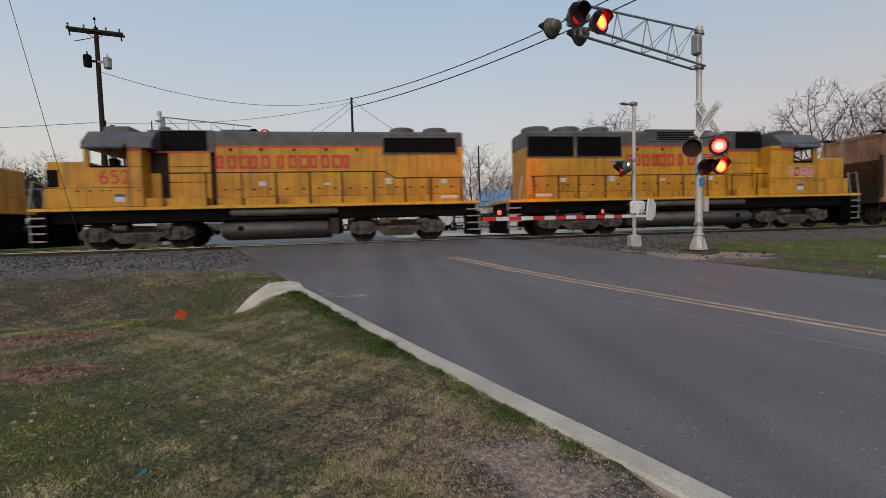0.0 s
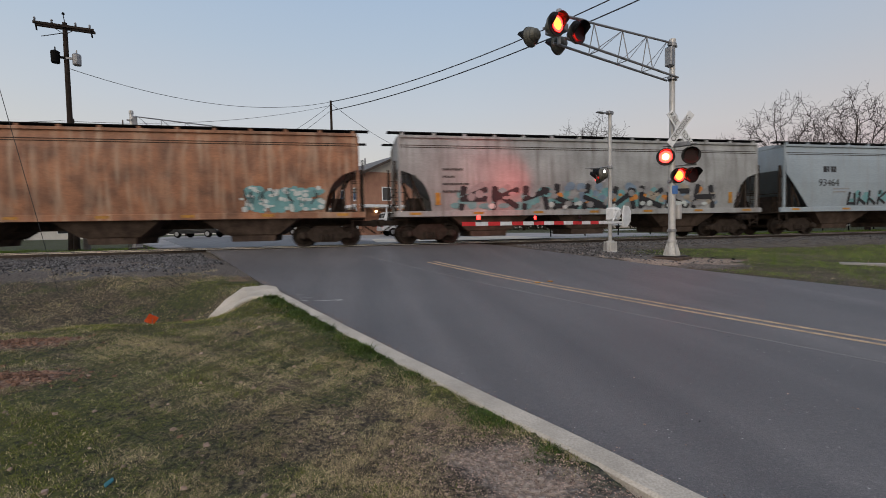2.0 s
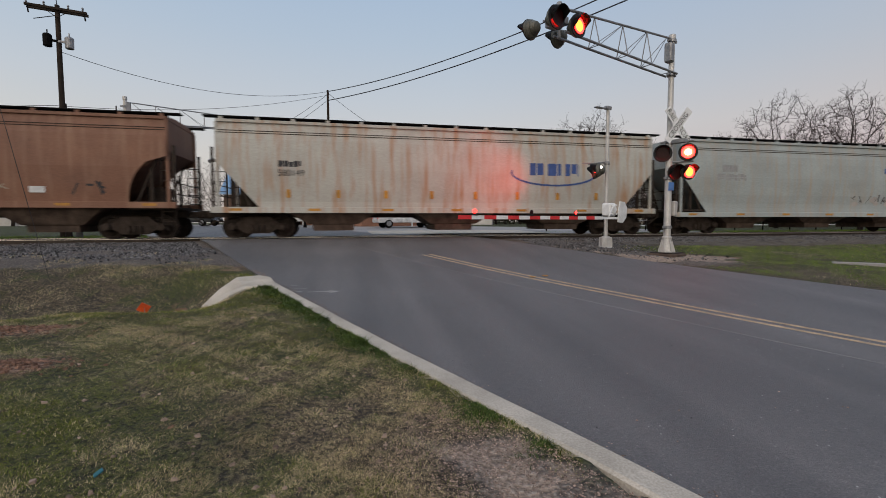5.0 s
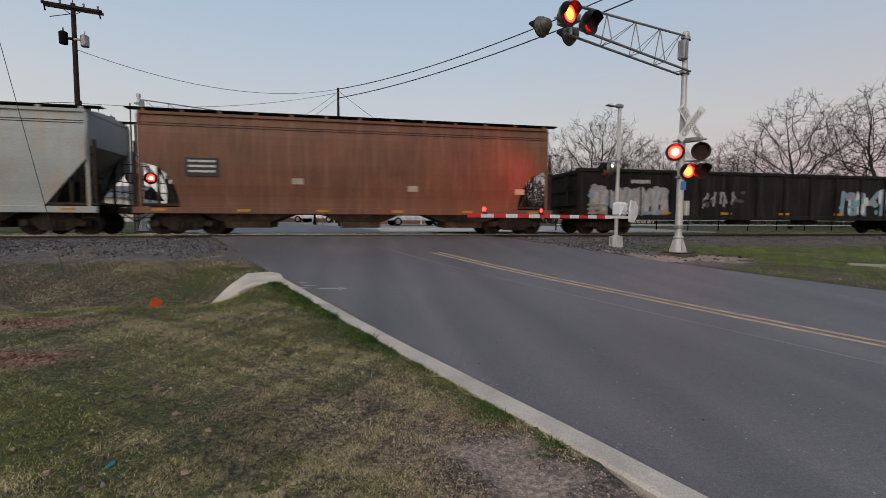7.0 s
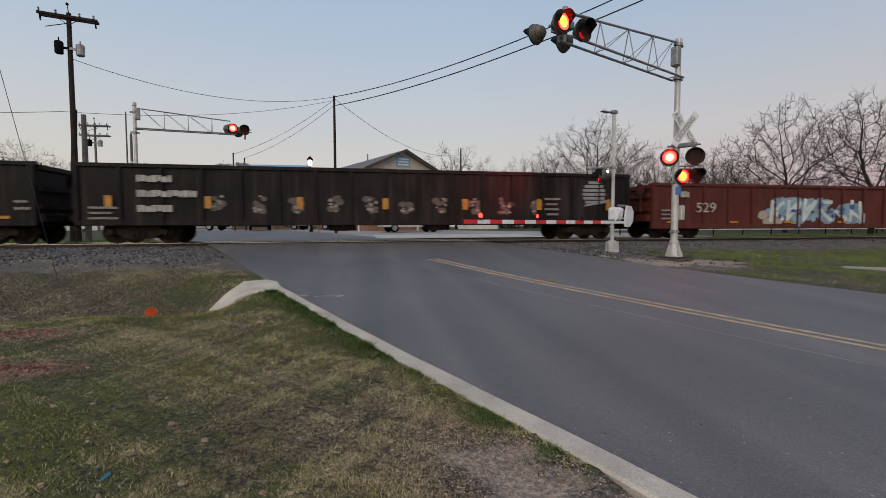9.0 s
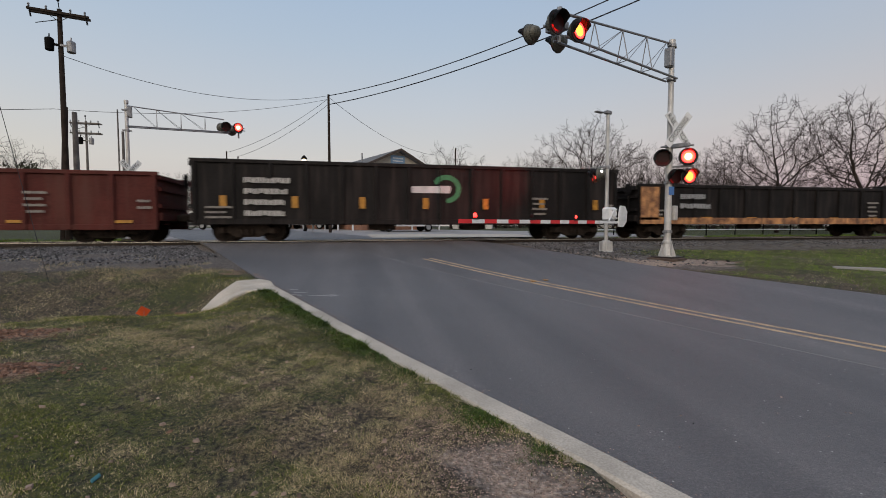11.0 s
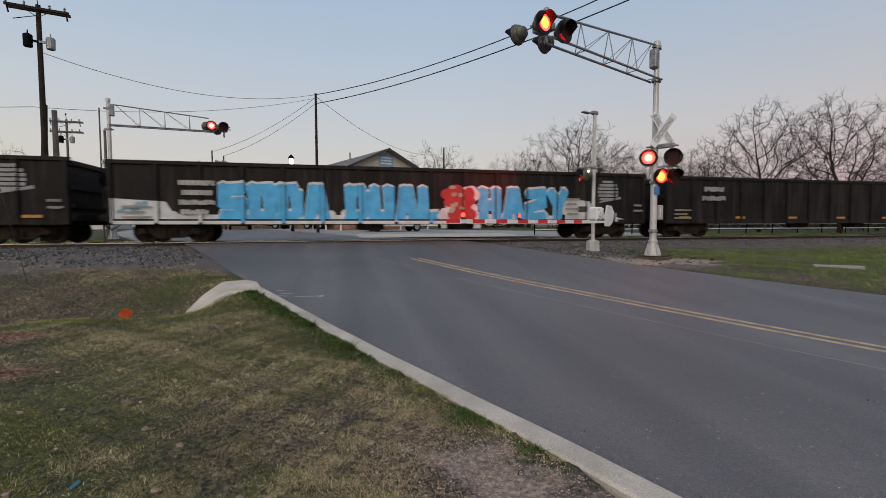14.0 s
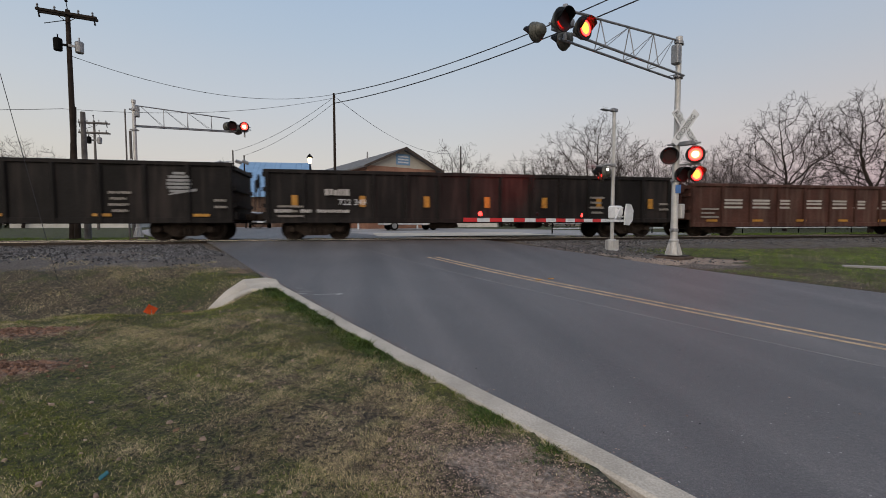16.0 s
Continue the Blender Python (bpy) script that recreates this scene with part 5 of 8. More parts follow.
def gravel_patch(rng, n):
    u_ = -1 + 4.2 * rng.rand(n)
    w_ = 1.72 + 0.40 * rng.randn(n)
    ok = (w_ < 2.15) & (u_ < 2.9 - 0.9 * np.abs(w_ - 1.8))
    return road_xy(w_[ok], u_[ok])


def verge_scatter(rng, n):
    x, y = -3.6 + 6.0 * rng.rand(n), 1.6 + 6.0 * rng.rand(n) ** 1.5
    ok = wu(x, y)[0] < 2.1
    return x[ok], y[ok]


def dirt_patch(rng, n):
    pick = rng.randint(0, len(EARTH), n)
    q = np.array(EARTH)[pick]
    return q[:, 0] + q[:, 2] * 0.62 * rng.randn(n), q[:, 1] + q[:, 3] * 0.62 * rng.randn(n)


def kerb_grit(rng, n):
    u_ = -2 + 13.0 * rng.rand(n)
    return road_xy(2.47 + np.abs(0.07 * rng.randn(n)), u_)


pebbles("grit", 4500, 8, kerb_grit, 0.0015, 0.006, M["pebble"], "brown grit and crumbs along the kerb foot", "grit", zroad)
def shoulder(rng, n):
    w_, y = 12.15 + 3.2 * rng.rand(n) ** 1.3, 11.0 + 5.0 * rng.rand(n)
    x = (w_ - WY * y) / WX
    ok = rng.rand(n) < 0.12 + 0.88 * smooth01(12.3, 14.0, y)
    return x[ok], y[ok]


pebbles("shoulder_stones", 6000, 12, shoulder, 0.006, 0.035, M["stone"], "dark and pale stones strewn on the sandy shoulder", "stones")
pebbles("gravel", 30000, 3, gravel_patch, 0.0015, 0.0060, M["pebble"], "brown and white pea gravel beside the kerb", "gravel")
def chips(rng, n):
    w_, u_ = 2.7 + 6.5 * rng.rand(n), -3 + 11 * rng.rand(n)
    return road_xy(w_, u_)


pebbles("road_chips", 160, 17, chips, 0.003, 0.010, M["pebble"], "pale stone chips scattered on the asphalt", "grit", zroad)
pebbles("tar_crumbs", 240, 18, chips, 0.002, 0.008, M["signblack"], "dark tar crumbs scattered on the asphalt", "grit", zroad)
pebbles("pebbles", 700, 4, verge_scatter, 0.004, 0.019, M["pebble"], "pale pebbles strewn in the turf")
pebbles("clods", 1500, 6, dirt_patch, 0.003, 0.022, M["clod"], "reddish brown clods of turned earth", "soil")


# ---- spray paint: convex dabs laid on a car's side, over panels and ribs alike ----
def clip(poly, x0, x1):
    for lim, keep in ((x0, 1), (x1, -1)):
        out = []
        for i in range(len(poly)):
            a, b = poly[i - 1], poly[i]
            ina, inb = (a[0] - lim) * keep >= 0, (b[0] - lim) * keep >= 0
            if ina != inb:
                t = (lim - a[0]) / (b[0] - a[0])
                out.append((lim, a[1] + t * (b[1] - a[1])))
            if inb:
                out.append(b)
        poly = out
        if len(poly) < 3:
            return []
    return poly


def spray(car, polys, material, side, ribs=(), lift=0.004, name="graffiti", label=""):
    """side(z) gives the face's y; ribs: (x, half width, y) of posts that stand proud."""
    bm = bmesh.new()

    def lay(poly, yf, up):
        if len(poly) >= 3:
            bm.faces.new([bm.verts.new((x, yf(z) - up, z)) for x, z in poly])
    for i, p in enumerate(polys):
        up = lift + 0.00025 * i
        lay(p, side, up)
        for x, hw, y in ribs:
            lay(clip(list(p), x - hw, x + hw), lambda z, y=y: y, up)
    if not bm.faces:
        bm.free()
        return
    me = bpy.data.meshes.new(name)
    bm.to_mesh(me)
    bm.free()
    me.materials.append(material)
    tagged(place(name, me, car, label=label), kind="stuff")


def stroke(a, b, wd):
    a, b = Vector(a), Vector(b)
    d = (b - a).normalized() * wd
    n = Vector((-d.y, d.x))
    return [tuple(v) for v in (a - d * 0.6 + n * 0.7, a - d - n * 0.2, a - d * 0.6 - n, b + d * 0.6 - n, b + d + n * 0.2, b + d * 0.6 + n)][::-1]


def disc(x, z, rx, rz, k=12):
    return [(x + rx * math.cos(2 * math.pi * i / k), z + rz * math.sin(2 * math.pi * i / k)) for i in range(k)]


GLYPH = dict(S="0,.9 .8,.9;0,.9 0,.5;0,.5 .8,.5;.8,.5 .8,.1;.8,.1 0,.1", O="0,.1 0,.9;.8,.1 .8,.9;0,.9 .8,.9;0,.1 .8,.1", D="0,.1 0,.9;0,.9 .6,.9;0,.1 .6,.1;.8,.25 .8,.75",
             A="0,.1 .3,.9;.8,.1 .5,.9;.15,.4 .65,.4;.3,.9 .5,.9", U="0,.9 0,.1;0,.1 .8,.1;.8,.1 .8,.9", L="0,.9 0,.1;0,.1 .7,.1", H="0,.1 0,.9;.8,.1 .8,.9;0,.5 .8,.5",
             Y="0,.9 .4,.5;.8,.9 .4,.5;.4,.5 .4,.1", Z="0,.9 .8,.9;.8,.9 .8,.55;.8,.55 0,.4;0,.4 0,.1;0,.1 .8,.1")


def glyph(ch, x, z, w, h, wd):
    out = []
    for s in GLYPH[ch].split(";"):
        a, b = [tuple(float(v) for v in p.split(",")) for p in s.split()]
        out.append(stroke((x + a[0] * w, z + a[1] * h), (x + b[0] * w, z + b[1] * h), wd))
    return out


def scrawl(rng, x0, x1, z0, z1, n, wd):
    """Letter-like strokes that spell nothing."""
    out = []
    step = (x1 - x0) / n
    for i in range(n):
        x = x0 + i * step
        for _ in range(rng.randint(3, 5)):
            a = (x + rng.rand() * step * 0.8, z0 + rng.rand() * (z1 - z0))
            b = (x + rng.rand() * step * 0.8, z0 + rng.rand() * (z1 - z0))
            if (Vector(a) - Vector(b)).length > 0.15:
                out.append(stroke(a, b, wd * (0.7 + 0.6 * rng.rand())))
    return out


def tagline(rng, x0, x1, z0, z1, n, wd):
    """A row of letter-like shapes that spell nothing: uprights with a slanted or level stroke between."""
    out = []
    step = (x1 - x0) / n
    for i in range(n):
        x, w_ = x0 + i * step, step * 0.78
        kind = rng.randint(0, 5)
        h = z0 + (z1 - z0) * (0.85 + 0.15 * rng.rand())
        if kind != 3:
            out.append(stroke((x + 0.05, z0 + 0.04), (x + 0.10 + 0.12 * rng.rand(), h), wd))
        if kind in (0, 2):
            out.append(stroke((x + w_, z0 + 0.02), (x + w_ * 0.85, h - 0.05), wd))
        out.append(stroke((x + 0.1, z0 + (h - z0) * rng.choice([0.1, 0.5, 0.9])), (x + w_, z0 + (h - z0) * rng.choice([0.1, 0.5, 0.9])), wd * 0.9))
        if kind in (1, 3, 4):
            out.append(stroke((x + 0.1, z0 + (h - z0) * 0.5), (x + w_, z0 + (h - z0) * rng.choice([0.05, 0.95])), wd * 0.9))
    return out


def blobs(rng, x0, x1, z0, z1, n, r0, r1):
    return [disc(x0 + rng.rand() * (x1 - x0), z0 + rng.rand() * (z1 - z0), r0 + rng.rand() * (r1 - r0), (r0 + rng.rand() * (r1 - r0)) * 0.8) for _ in range(n)]


P = {k: surf("spray_" + k, c, tuple(v * 0.75 for v in c), 0.6, 0, 3, 40, 0.3, 0.02) for k, c in dict(
    salmon=(0.46, 0.20, 0.20), teal=(0.16, 0.34, 0.36), pale=(0.55, 0.60, 0.60), black=(0.025, 0.025, 0.03), cyan=(0.08, 0.40, 0.72), cream=(0.36, 0.31, 0.25), mauve=(0.34, 0.32, 0.52),
    orange=(0.55, 0.22, 0.05), red=(0.42, 0.03, 0.03), grey=(0.28, 0.28, 0.29), darkgrey=(0.06, 0.055, 0.055), dim=(0.26, 0.235, 0.215), faint=(0.40, 0.36, 0.34), sky=(0.22, 0.36, 0.44), bluegrey=(0.20, 0.27, 0.36), slate=(0.105, 0.15, 0.21), celadon=(0.27, 0.31, 0.25), faded=(0.105, 0.085, 0.075), offwhite=(0.42, 0.39, 0.36), stencil=(0.40, 0.385, 0.37), white=(0.60, 0.61, 0.62), green=(0.05, 0.22, 0.10)).items()}


def hside(z):
    return -float(np.interp(z, [1.31, 1.81, 2.5, 3.1, 3.6, 4.22], [1.50, 1.56, 1.60, 1.59, 1.55, 1.45])) - 0.004


def gside(z):
    return -1.532


def gribs(hl, n, inset=0.55):
    e = hl - inset
    return [(-e + 0.08 + i * (2 * e - 0.16) / (n - 1), 0.058, -1.622) for i in range(n)]


# ---- the cars, in running order; each is set by the places of its couplers at the start ----
CARS = []
rng = np.random.RandomState(11)
rust = surf("rusty_brown_paint", (0.36, 0.165, 0.09), (0.15, 0.078, 0.052), 0.7, 0, 1.3, 18, 0.5, 0.05, 0.65, (0.42, 0.31, 0.23))
greyp = surf("weathered_grey_paint", (0.36, 0.368, 0.372), (0.25, 0.253, 0.255), 0.6, 0, 0.8, 20, 0.35, 0.04, 0.8, (0.14, 0.13, 0.125))
palegrey = surf("pale_grey_paint", (0.32, 0.375, 0.425), (0.255, 0.305, 0.35), 0.55, 0, 0.5, 20, 0.3, 0.03, 0.5, (0.24, 0.25, 0.24))
brown = surf("brown_paint", (0.215, 0.105, 0.065), (0.15, 0.072, 0.048), 0.65, 0, 0.6, 20, 0.35, 0.04, 0.4, (0.30, 0.19, 0.13))
cream = surf("stained_cream_paint", (0.43, 0.425, 0.395), (0.35, 0.34, 0.31), 0.6, 0, 0.6, 20, 0.3, 0.04, 0.85, (0.32, 0.16, 0.07))
offw = surf("dirty_white_paint", (0.33, 0.365, 0.37), (0.26, 0.285, 0.285), 0.6, 0, 0.6, 20, 0.3, 0.04, 0.7, (0.33, 0.25, 0.18))
dkbrown = surf("dark_brown_paint", (0.155, 0.062, 0.031), (0.095, 0.039, 0.021), 0.55, 0, 0.6, 20, 0.3, 0.03, 0.35, (0.25, 0.14, 0.09))
gonblack = surf("gondola_black", (0.0165, 0.0145, 0.0145), (0.008, 0.007, 0.007), 0.62, 0, 0.8, 20, 0.5, 0.05, 0.8, (0.036, 0.028, 0.026), spec=0.13)
gonred = surf("gondola_oxide_red", (0.105, 0.027, 0.022), (0.07, 0.02, 0.017), 0.7, 0, 0.8, 20, 0.4, 0.05, 0.6, (0.09, 0.042, 0.033), spec=0.12)
gonbrown = surf("gondola_brown", (0.090, 0.040, 0.031), (0.045, 0.022, 0.018), 0.7, 0, 0.8, 20, 0.5, 0.05, 0.7, (0.11, 0.075, 0.06), spec=0.12)
gonorange = surf("gondola_orange_trim", (0.56, 0.27, 0.11), (0.12, 0.055, 0.035), 0.7, 0, 3.2, 20, 0.5, 0.05, 0.8, (0.07, 0.045, 0.035))

CARS.append(locomotive("yellow and grey freight locomotive running ahead", -30.4, -12.3, "   ", True, dict(LOCO_1050, e=8.45)))
CARS.append(locomotive("yellow and grey hood locomotive number 652, red lettering", -12.3, 4.95, "652", False, LOCO_652))
CARS.append(locomotive("yellow and grey hood locomotive number 1050, cab trailing", 4.95, 23.15, "1050", True, LOCO_1050))

c, hl = hopper("rust-brown covered hopper with teal graffiti low on the side", 23.15, 42.15, rust)
for j in range(4):
    for z_ in (2.75, 2.32):
        bars(c, -hl + 2.4 + 0.25 * j, z_, hside(z_), [(0, 0.17)], P["darkgrey"], 0.24)
spray(c, blobs(rng, 4.7, 7.3, 1.45, 2.15, 70, 0.12, 0.26), P["teal"], hside, label="teal bubble graffiti")
spray(c, blobs(rng, 4.5, 7.4, 1.4, 2.25, 60, 0.05, 0.11), P["pale"], hside, (), 0.024)
spray(c, scrawl(rng, 4.6, 7.3, 1.5, 2.25, 6, 0.018), P["black"], hside, (), 0.042)
CARS.append((c, hl))

c, hl = hopper("weathered grey covered hopper with large dark graffiti", 42.15, 60.44, greyp)
bars(c, -hl + 2.5, 3.0, hside(2.9), [(0, 0.85), (0, 0.5), (0, 1.1), (0, 0.8)], P["darkgrey"], 0.09, 0.2)
spray(c, tagline(rng, -5.9, 6.2, 1.42, 2.40, 11, 0.17), P["grey"], hside, label="grey and black graffiti letters")
spray(c, blobs(rng, -6.2, 3.6, 1.45, 2.1, 60, 0.12, 0.28), P["teal"], hside, (), 0.010)
spray(c, blobs(rng, -1.5, 6.0, 1.5, 2.3, 26, 0.1, 0.24), P["bluegrey"], hside, (), 0.018)
spray(c, blobs(rng, -4, 6, 1.5, 2.2, 16, 0.08, 0.18), P["orange"], hside, (), 0.024)
spray(c, blobs(rng, 2.5, 6.2, 1.5, 2.3, 14, 0.1, 0.2), P["cream"], hside, (), 0.026)
spray(c, tagline(rng, -5.95, 6.2, 1.40, 2.30, 9, 0.13), P["black"], hside, (), 0.030)
spray(c, blobs(rng, -5.6, 6.0, 1.45, 2.2, 26, 0.08, 0.2), P["grey"], hside, (), 0.034)
spray(c, blobs(rng, -5.0, 6.0, 1.42, 1.6, 14, 0.08, 0.16), P["pale"], hside, (), 0.040)
for s in (-1, 1):
    boxpart("reflector", (s * (hl - 2.3) - 0.1, s * (hl - 2.3) + 0.1, hside(1.9) - 0.004, hside(1.9), 1.55, 2.5), M["amber"], c, "yellow upright panel", bevel=0)
CARS.append((c, hl))

c, hl = hopper("pale blue-grey covered hopper with small graffiti, number 93464", 60.44, 78.38, palegrey, round_cut=False)
bars(c, -6.0, 3.26, hside(3.2), [(0, 0.34)], P["black"], 0.30)
bars(c, -5.56, 3.26, hside(3.2), [(0, 0.32)], P["black"], 0.30)
words("93464", 0.46, P["black"], c, pose(-5.68, hside(2.46) - 0.002, 2.46, 90, 0, 0), "number", 0.006, 1.08)
bars(c, -5.4, 2.22, hside(2.1), [(0, 1.0), (0, 0.8)], P["grey"], 0.07, 0.08)
boxpart("emblem", (4.36, 4.88, hside(3.1) - 0.006, hside(3.1), 2.93, 3.22), P["salmon"], c, "faded red and blue shield emblem", bevel=0)
boxpart("emblem_band", (4.32, 4.92, hside(3.3) - 0.006, hside(3.3), 3.22, 3.36), P["bluegrey"], c, bevel=0)
bars(c, 5.05, 3.35, hside(3.2), [(0, 0.95), (0, 0.9)], P["black"], 0.10, 0.06)
spray(c, blobs(rng, -4.4, -2.1, 1.5, 2.0, 22, 0.1, 0.2), P["teal"], hside, label="teal, mauve and black graffiti tags")
spray(c, tagline(rng, -4.5, -2.0, 1.42, 2.05, 4, 0.075), P["black"], hside, (), 0.014)
spray(c, tagline(rng, -0.95, 1.75, 1.45, 2.12, 5, 0.11), P["mauve"], hside, (), 0.008)
spray(c, tagline(rng, -0.95, 1.75, 1.45, 2.12, 5, 0.03), P["pale"], hside, (), 0.016)
spray(c, tagline(rng, 2.65, 4.75, 1.45, 2.0, 5, 0.075), P["black"], hside, (), 0.008)
bars(c, 5.0, 2.05, hside(2.0), [(0, 0.4)], P["black"], 0.22)
CARS.append((c, hl))

c, hl = hopper("brown covered hopper with faint chalk marks", 78.38, 96.89, brown)
bars(c, -hl + 2.5, 2.75, hside(2.7), [(0, 0.9)], P["black"], 0.22)
words("5197", 0.34, P["black"], c, pose(-hl + 2.9, hside(2.3) - 0.002, 2.28, 90, 0, 0), "number")
spray(c, scrawl(rng, -2.5, 4.0, 1.5, 2.1, 5, 0.02), P["cream"], hside, label="thin chalk tags")
spray(c, scrawl(rng, 5.5, 6.6, 1.5, 2.0, 3, 0.04), P["black"], hside)
boxpart("placard", (4.3, 4.75, hside(1.7) - 0.006, hside(1.7), 1.6, 1.85), P["white"], c, bevel=0)
CARS.append((c, hl))

c, hl = hopper("cream covered hopper streaked with rust, number 580149", 96.89, 116.2, cream, sill=1.15, round_cut=False)
bars(c, -hl + 2.9, 2.85, hside(2.8), [(0, 0.8)], P["black"], 0.22)
words("580149", 0.32, P["black"], c, pose(-hl + 3.35, hside(2.4) - 0.002, 2.4, 90, 0, 0), "number")
spray(c, [stroke((4.2 + 1.9 * math.cos(a), 2.6 + 0.5 * math.sin(a)), (4.2 + 1.9 * math.cos(a + 0.2), 2.6 + 0.5 * math.sin(a + 0.2)), 0.04) for a in np.arange(3.0, 6.6, 0.2)], M["blue"], hside, label="dark blue swoosh emblem")
bars(c, 3.1, 3.0, hside(2.9), [(0, 0.6), (0.8, 0.6), (1.6, 0.6)], M["blue"], 0.5, -0.5)
for i in range(8):
    boxpart("reflector", (-6.5 + i * 1.8, -6.35 + i * 1.8, hside(1.7) - 0.006, hside(1.7), 1.5, 1.85), M["amber"], c, bevel=0)
CARS.append((c, hl))

c, hl = hopper("dirty white covered hopper with rust along the sill", 116.2, 134.59, offw, True, 1.0, round_cut=False)
bars(c, -hl + 2.6, 3.15, hside(3.1), [(0.3, 0.8), (0, 1.6)], P["grey"], 0.3)
boxpart("emblem", (3.4, 4.0, hside(3.0) - 0.006, hside(3.0), 2.55, 2.95), P["faint"], c, bevel=0)
boxpart("emblem_band", (3.35, 4.05, hside(3.2) - 0.006, hside(3.2), 2.95, 3.2), M["blue"], c, bevel=0)
spray(c, scrawl(rng, 1.2, 4.8, 1.45, 1.9, 7, 0.02), P["darkgrey"], hside, label="thin black scrawl")
spray(c, blobs(rng, 1.5, 4.6, 1.4, 1.75, 10, 0.1, 0.25), P["faint"], hside)
CARS.append((c, hl))

c, hl = hopper("dark brown smooth-sided covered hopper", 134.59, 151.38, dkbrown, True, 1.0, 4.36)
boxpart("placard", (-hl + 2.3, -hl + 3.4, hside(2.5) - 0.006, hside(2.5), 2.1, 2.75), P["black"], c, bevel=0)
bars(c, -hl + 2.4, 2.68, hside(2.5) - 0.006, [(0, 0.9), (0, 0.9), (0, 0.9)], P["white"], 0.08, 0.1)
for x, z in ((-2.5, 2.0), (1.8, 1.8), (6.2, 1.75)):
    boxpart("placard", (x, x + 0.4, hside(z) - 0.006, hside(z), z - 0.12, z + 0.1), P["cream"], c, bevel=0)
CARS.append((c, hl))


def gon(label, c0, c1, paint, top, ribs, amber="low", chord=None, bottom=0.64):
    c, hl = gondola(label, c0, c1, paint, top, bottom, ribs, 0.55, chord)
    n = 7
    for i in range(n):
        x = -hl + 1.6 + i * (2 * hl - 3.2) / (n - 1)
        if amber == "none":
            continue
        if amber == "low":
            boxpart("reflector", (x - 0.28, x + 0.28, -1.60, -1.585, bottom + 0.24, bottom + 0.34), M["amber"], c, "yellow reflective strip", bevel=0)
        else:
            boxpart("reflector", (x - 0.11, x + 0.11, -1.64, -1.625, 1.25, 1.68), M["amber"], c, "yellow upright reflector", bevel=0)
    bars(c, hl - 4.5, 1.75, -1.64, [(0, 0.7), (0.05, 0.5), (0, 0.65), (0.1, 0.5)], P["dim"], 0.09, 0.12)
    bars(c, hl - 1.15, 1.5, -1.64, [(0, 0.4), (0, 0.45)], P["dim"], 0.09, 0.14)
    bars(c, -hl + 1.0, 1.3, -1.64, [(0, 0.9), (0, 0.7), (0, 0.9)], P["dim"], 0.08, 0.1)
    CARS.append((c, hl))
    return c, hl, gribs(hl, ribs)


def roundel(x, z, r):
    """A worn round emblem of level bands with a longer band swept below."""
    out = []
    for k in range(6):
        q = 0.86 - 0.30 * k
        w_ = r * math.sqrt(max(0.05, 1 - q * q))
        t = r * 0.105
        out.append([(x - w_, z + q * r - t), (x + w_ * 0.92, z + q * r - t), (x + w_ * 0.92, z + q * r + t), (x - w_, z + q * r + t)])
    out.append([(x - r * 0.9, z - r * 1.0), (x + r * 1.35, z - r * 0.62), (x + r * 1.3, z - r * 0.40), (x - r * 0.7, z - r * 0.82)])
    return out


c, hl, rb = gon("black gondola with grey and teal graffiti", 151.38, 173.42, gonblack, 2.72, 15)
spray(c, tagline(rng, -9.8, -6.1, 0.95, 2.0, 5, 0.2), P["grey"], gside, rb, label="pale graffiti at both ends")
spray(c, blobs(rng, -9.8, -6.2, 0.9, 1.9, 22, 0.10, 0.24), P["bluegrey"], gside, rb, 0.014)
spray(c, scrawl(rng, -9.8, -6.1, 0.95, 1.9, 9, 0.07), P["faint"], gside, rb, 0.024)
bars(c, -8.0, 2.35, -1.64, [(0, 0.9)], P["stencil"], 0.16)
spray(c, tagline(rng, 3.3, 7.3, 0.95, 2.1, 5, 0.13), P["bluegrey"], gside, rb, 0.006)
spray(c, blobs(rng, 3.3, 7.2, 1.0, 2.0, 16, 0.08, 0.2), P["grey"], gside, rb, 0.014)
spray(c, [disc(3.4 + 3.8 * rng.rand(), 1.2 + 0.6 * rng.rand(), 0.06 + 0.08 * rng.rand(), 0.2 + 0.25 * rng.rand()) for _ in range(14)], P["pale"], gside, rb, 0.024)
spray(c, blobs(rng, 3.2, 7.3, 0.95, 1.6, 10, 0.08, 0.2), P["teal"], gside, rb, 0.034)
spray(c, blobs(rng, -4.5, -2.2, 1.2, 1.9, 9, 0.08, 0.2), P["darkgrey"], gside, rb, 0.006)
spray(c, scrawl(rng, -4.5, -2.4, 1.1, 1.95, 4, 0.05), P["grey"], gside, rb, 0.016)
bars(c, hl - 2.9, 2.05, -1.64, [(0, 1.2)], P["stencil"], 0.16)

c, hl, rb = gon("black gondola with faded beige lettering patches", 173.42, 195.58, gonblack, 2.72, 17, "high")
bars(c, -hl + 2.5, 2.4, -1.64, [(0, 1.1), (0, 1.9), (0, 1.1)], P["stencil"], 0.24, 0.28)
for i in range(10):
    x = -hl + 4.9 + i * 1.36
    spray(c, blobs(rng, x, x + 0.42, 1.12, 1.72, 7, 0.08, 0.17), P["faded"], gside, rb, 0.006, "faded_lettering")
    spray(c, blobs(rng, x, x + 0.42, 1.12, 1.72, 5, 0.04, 0.09), P["dim"], gside, rb, 0.012, "faded_lettering")
spray(c, roundel(hl - 2.2, 1.95, 0.55), P["grey"], gside, rb, 0.006, "emblem")

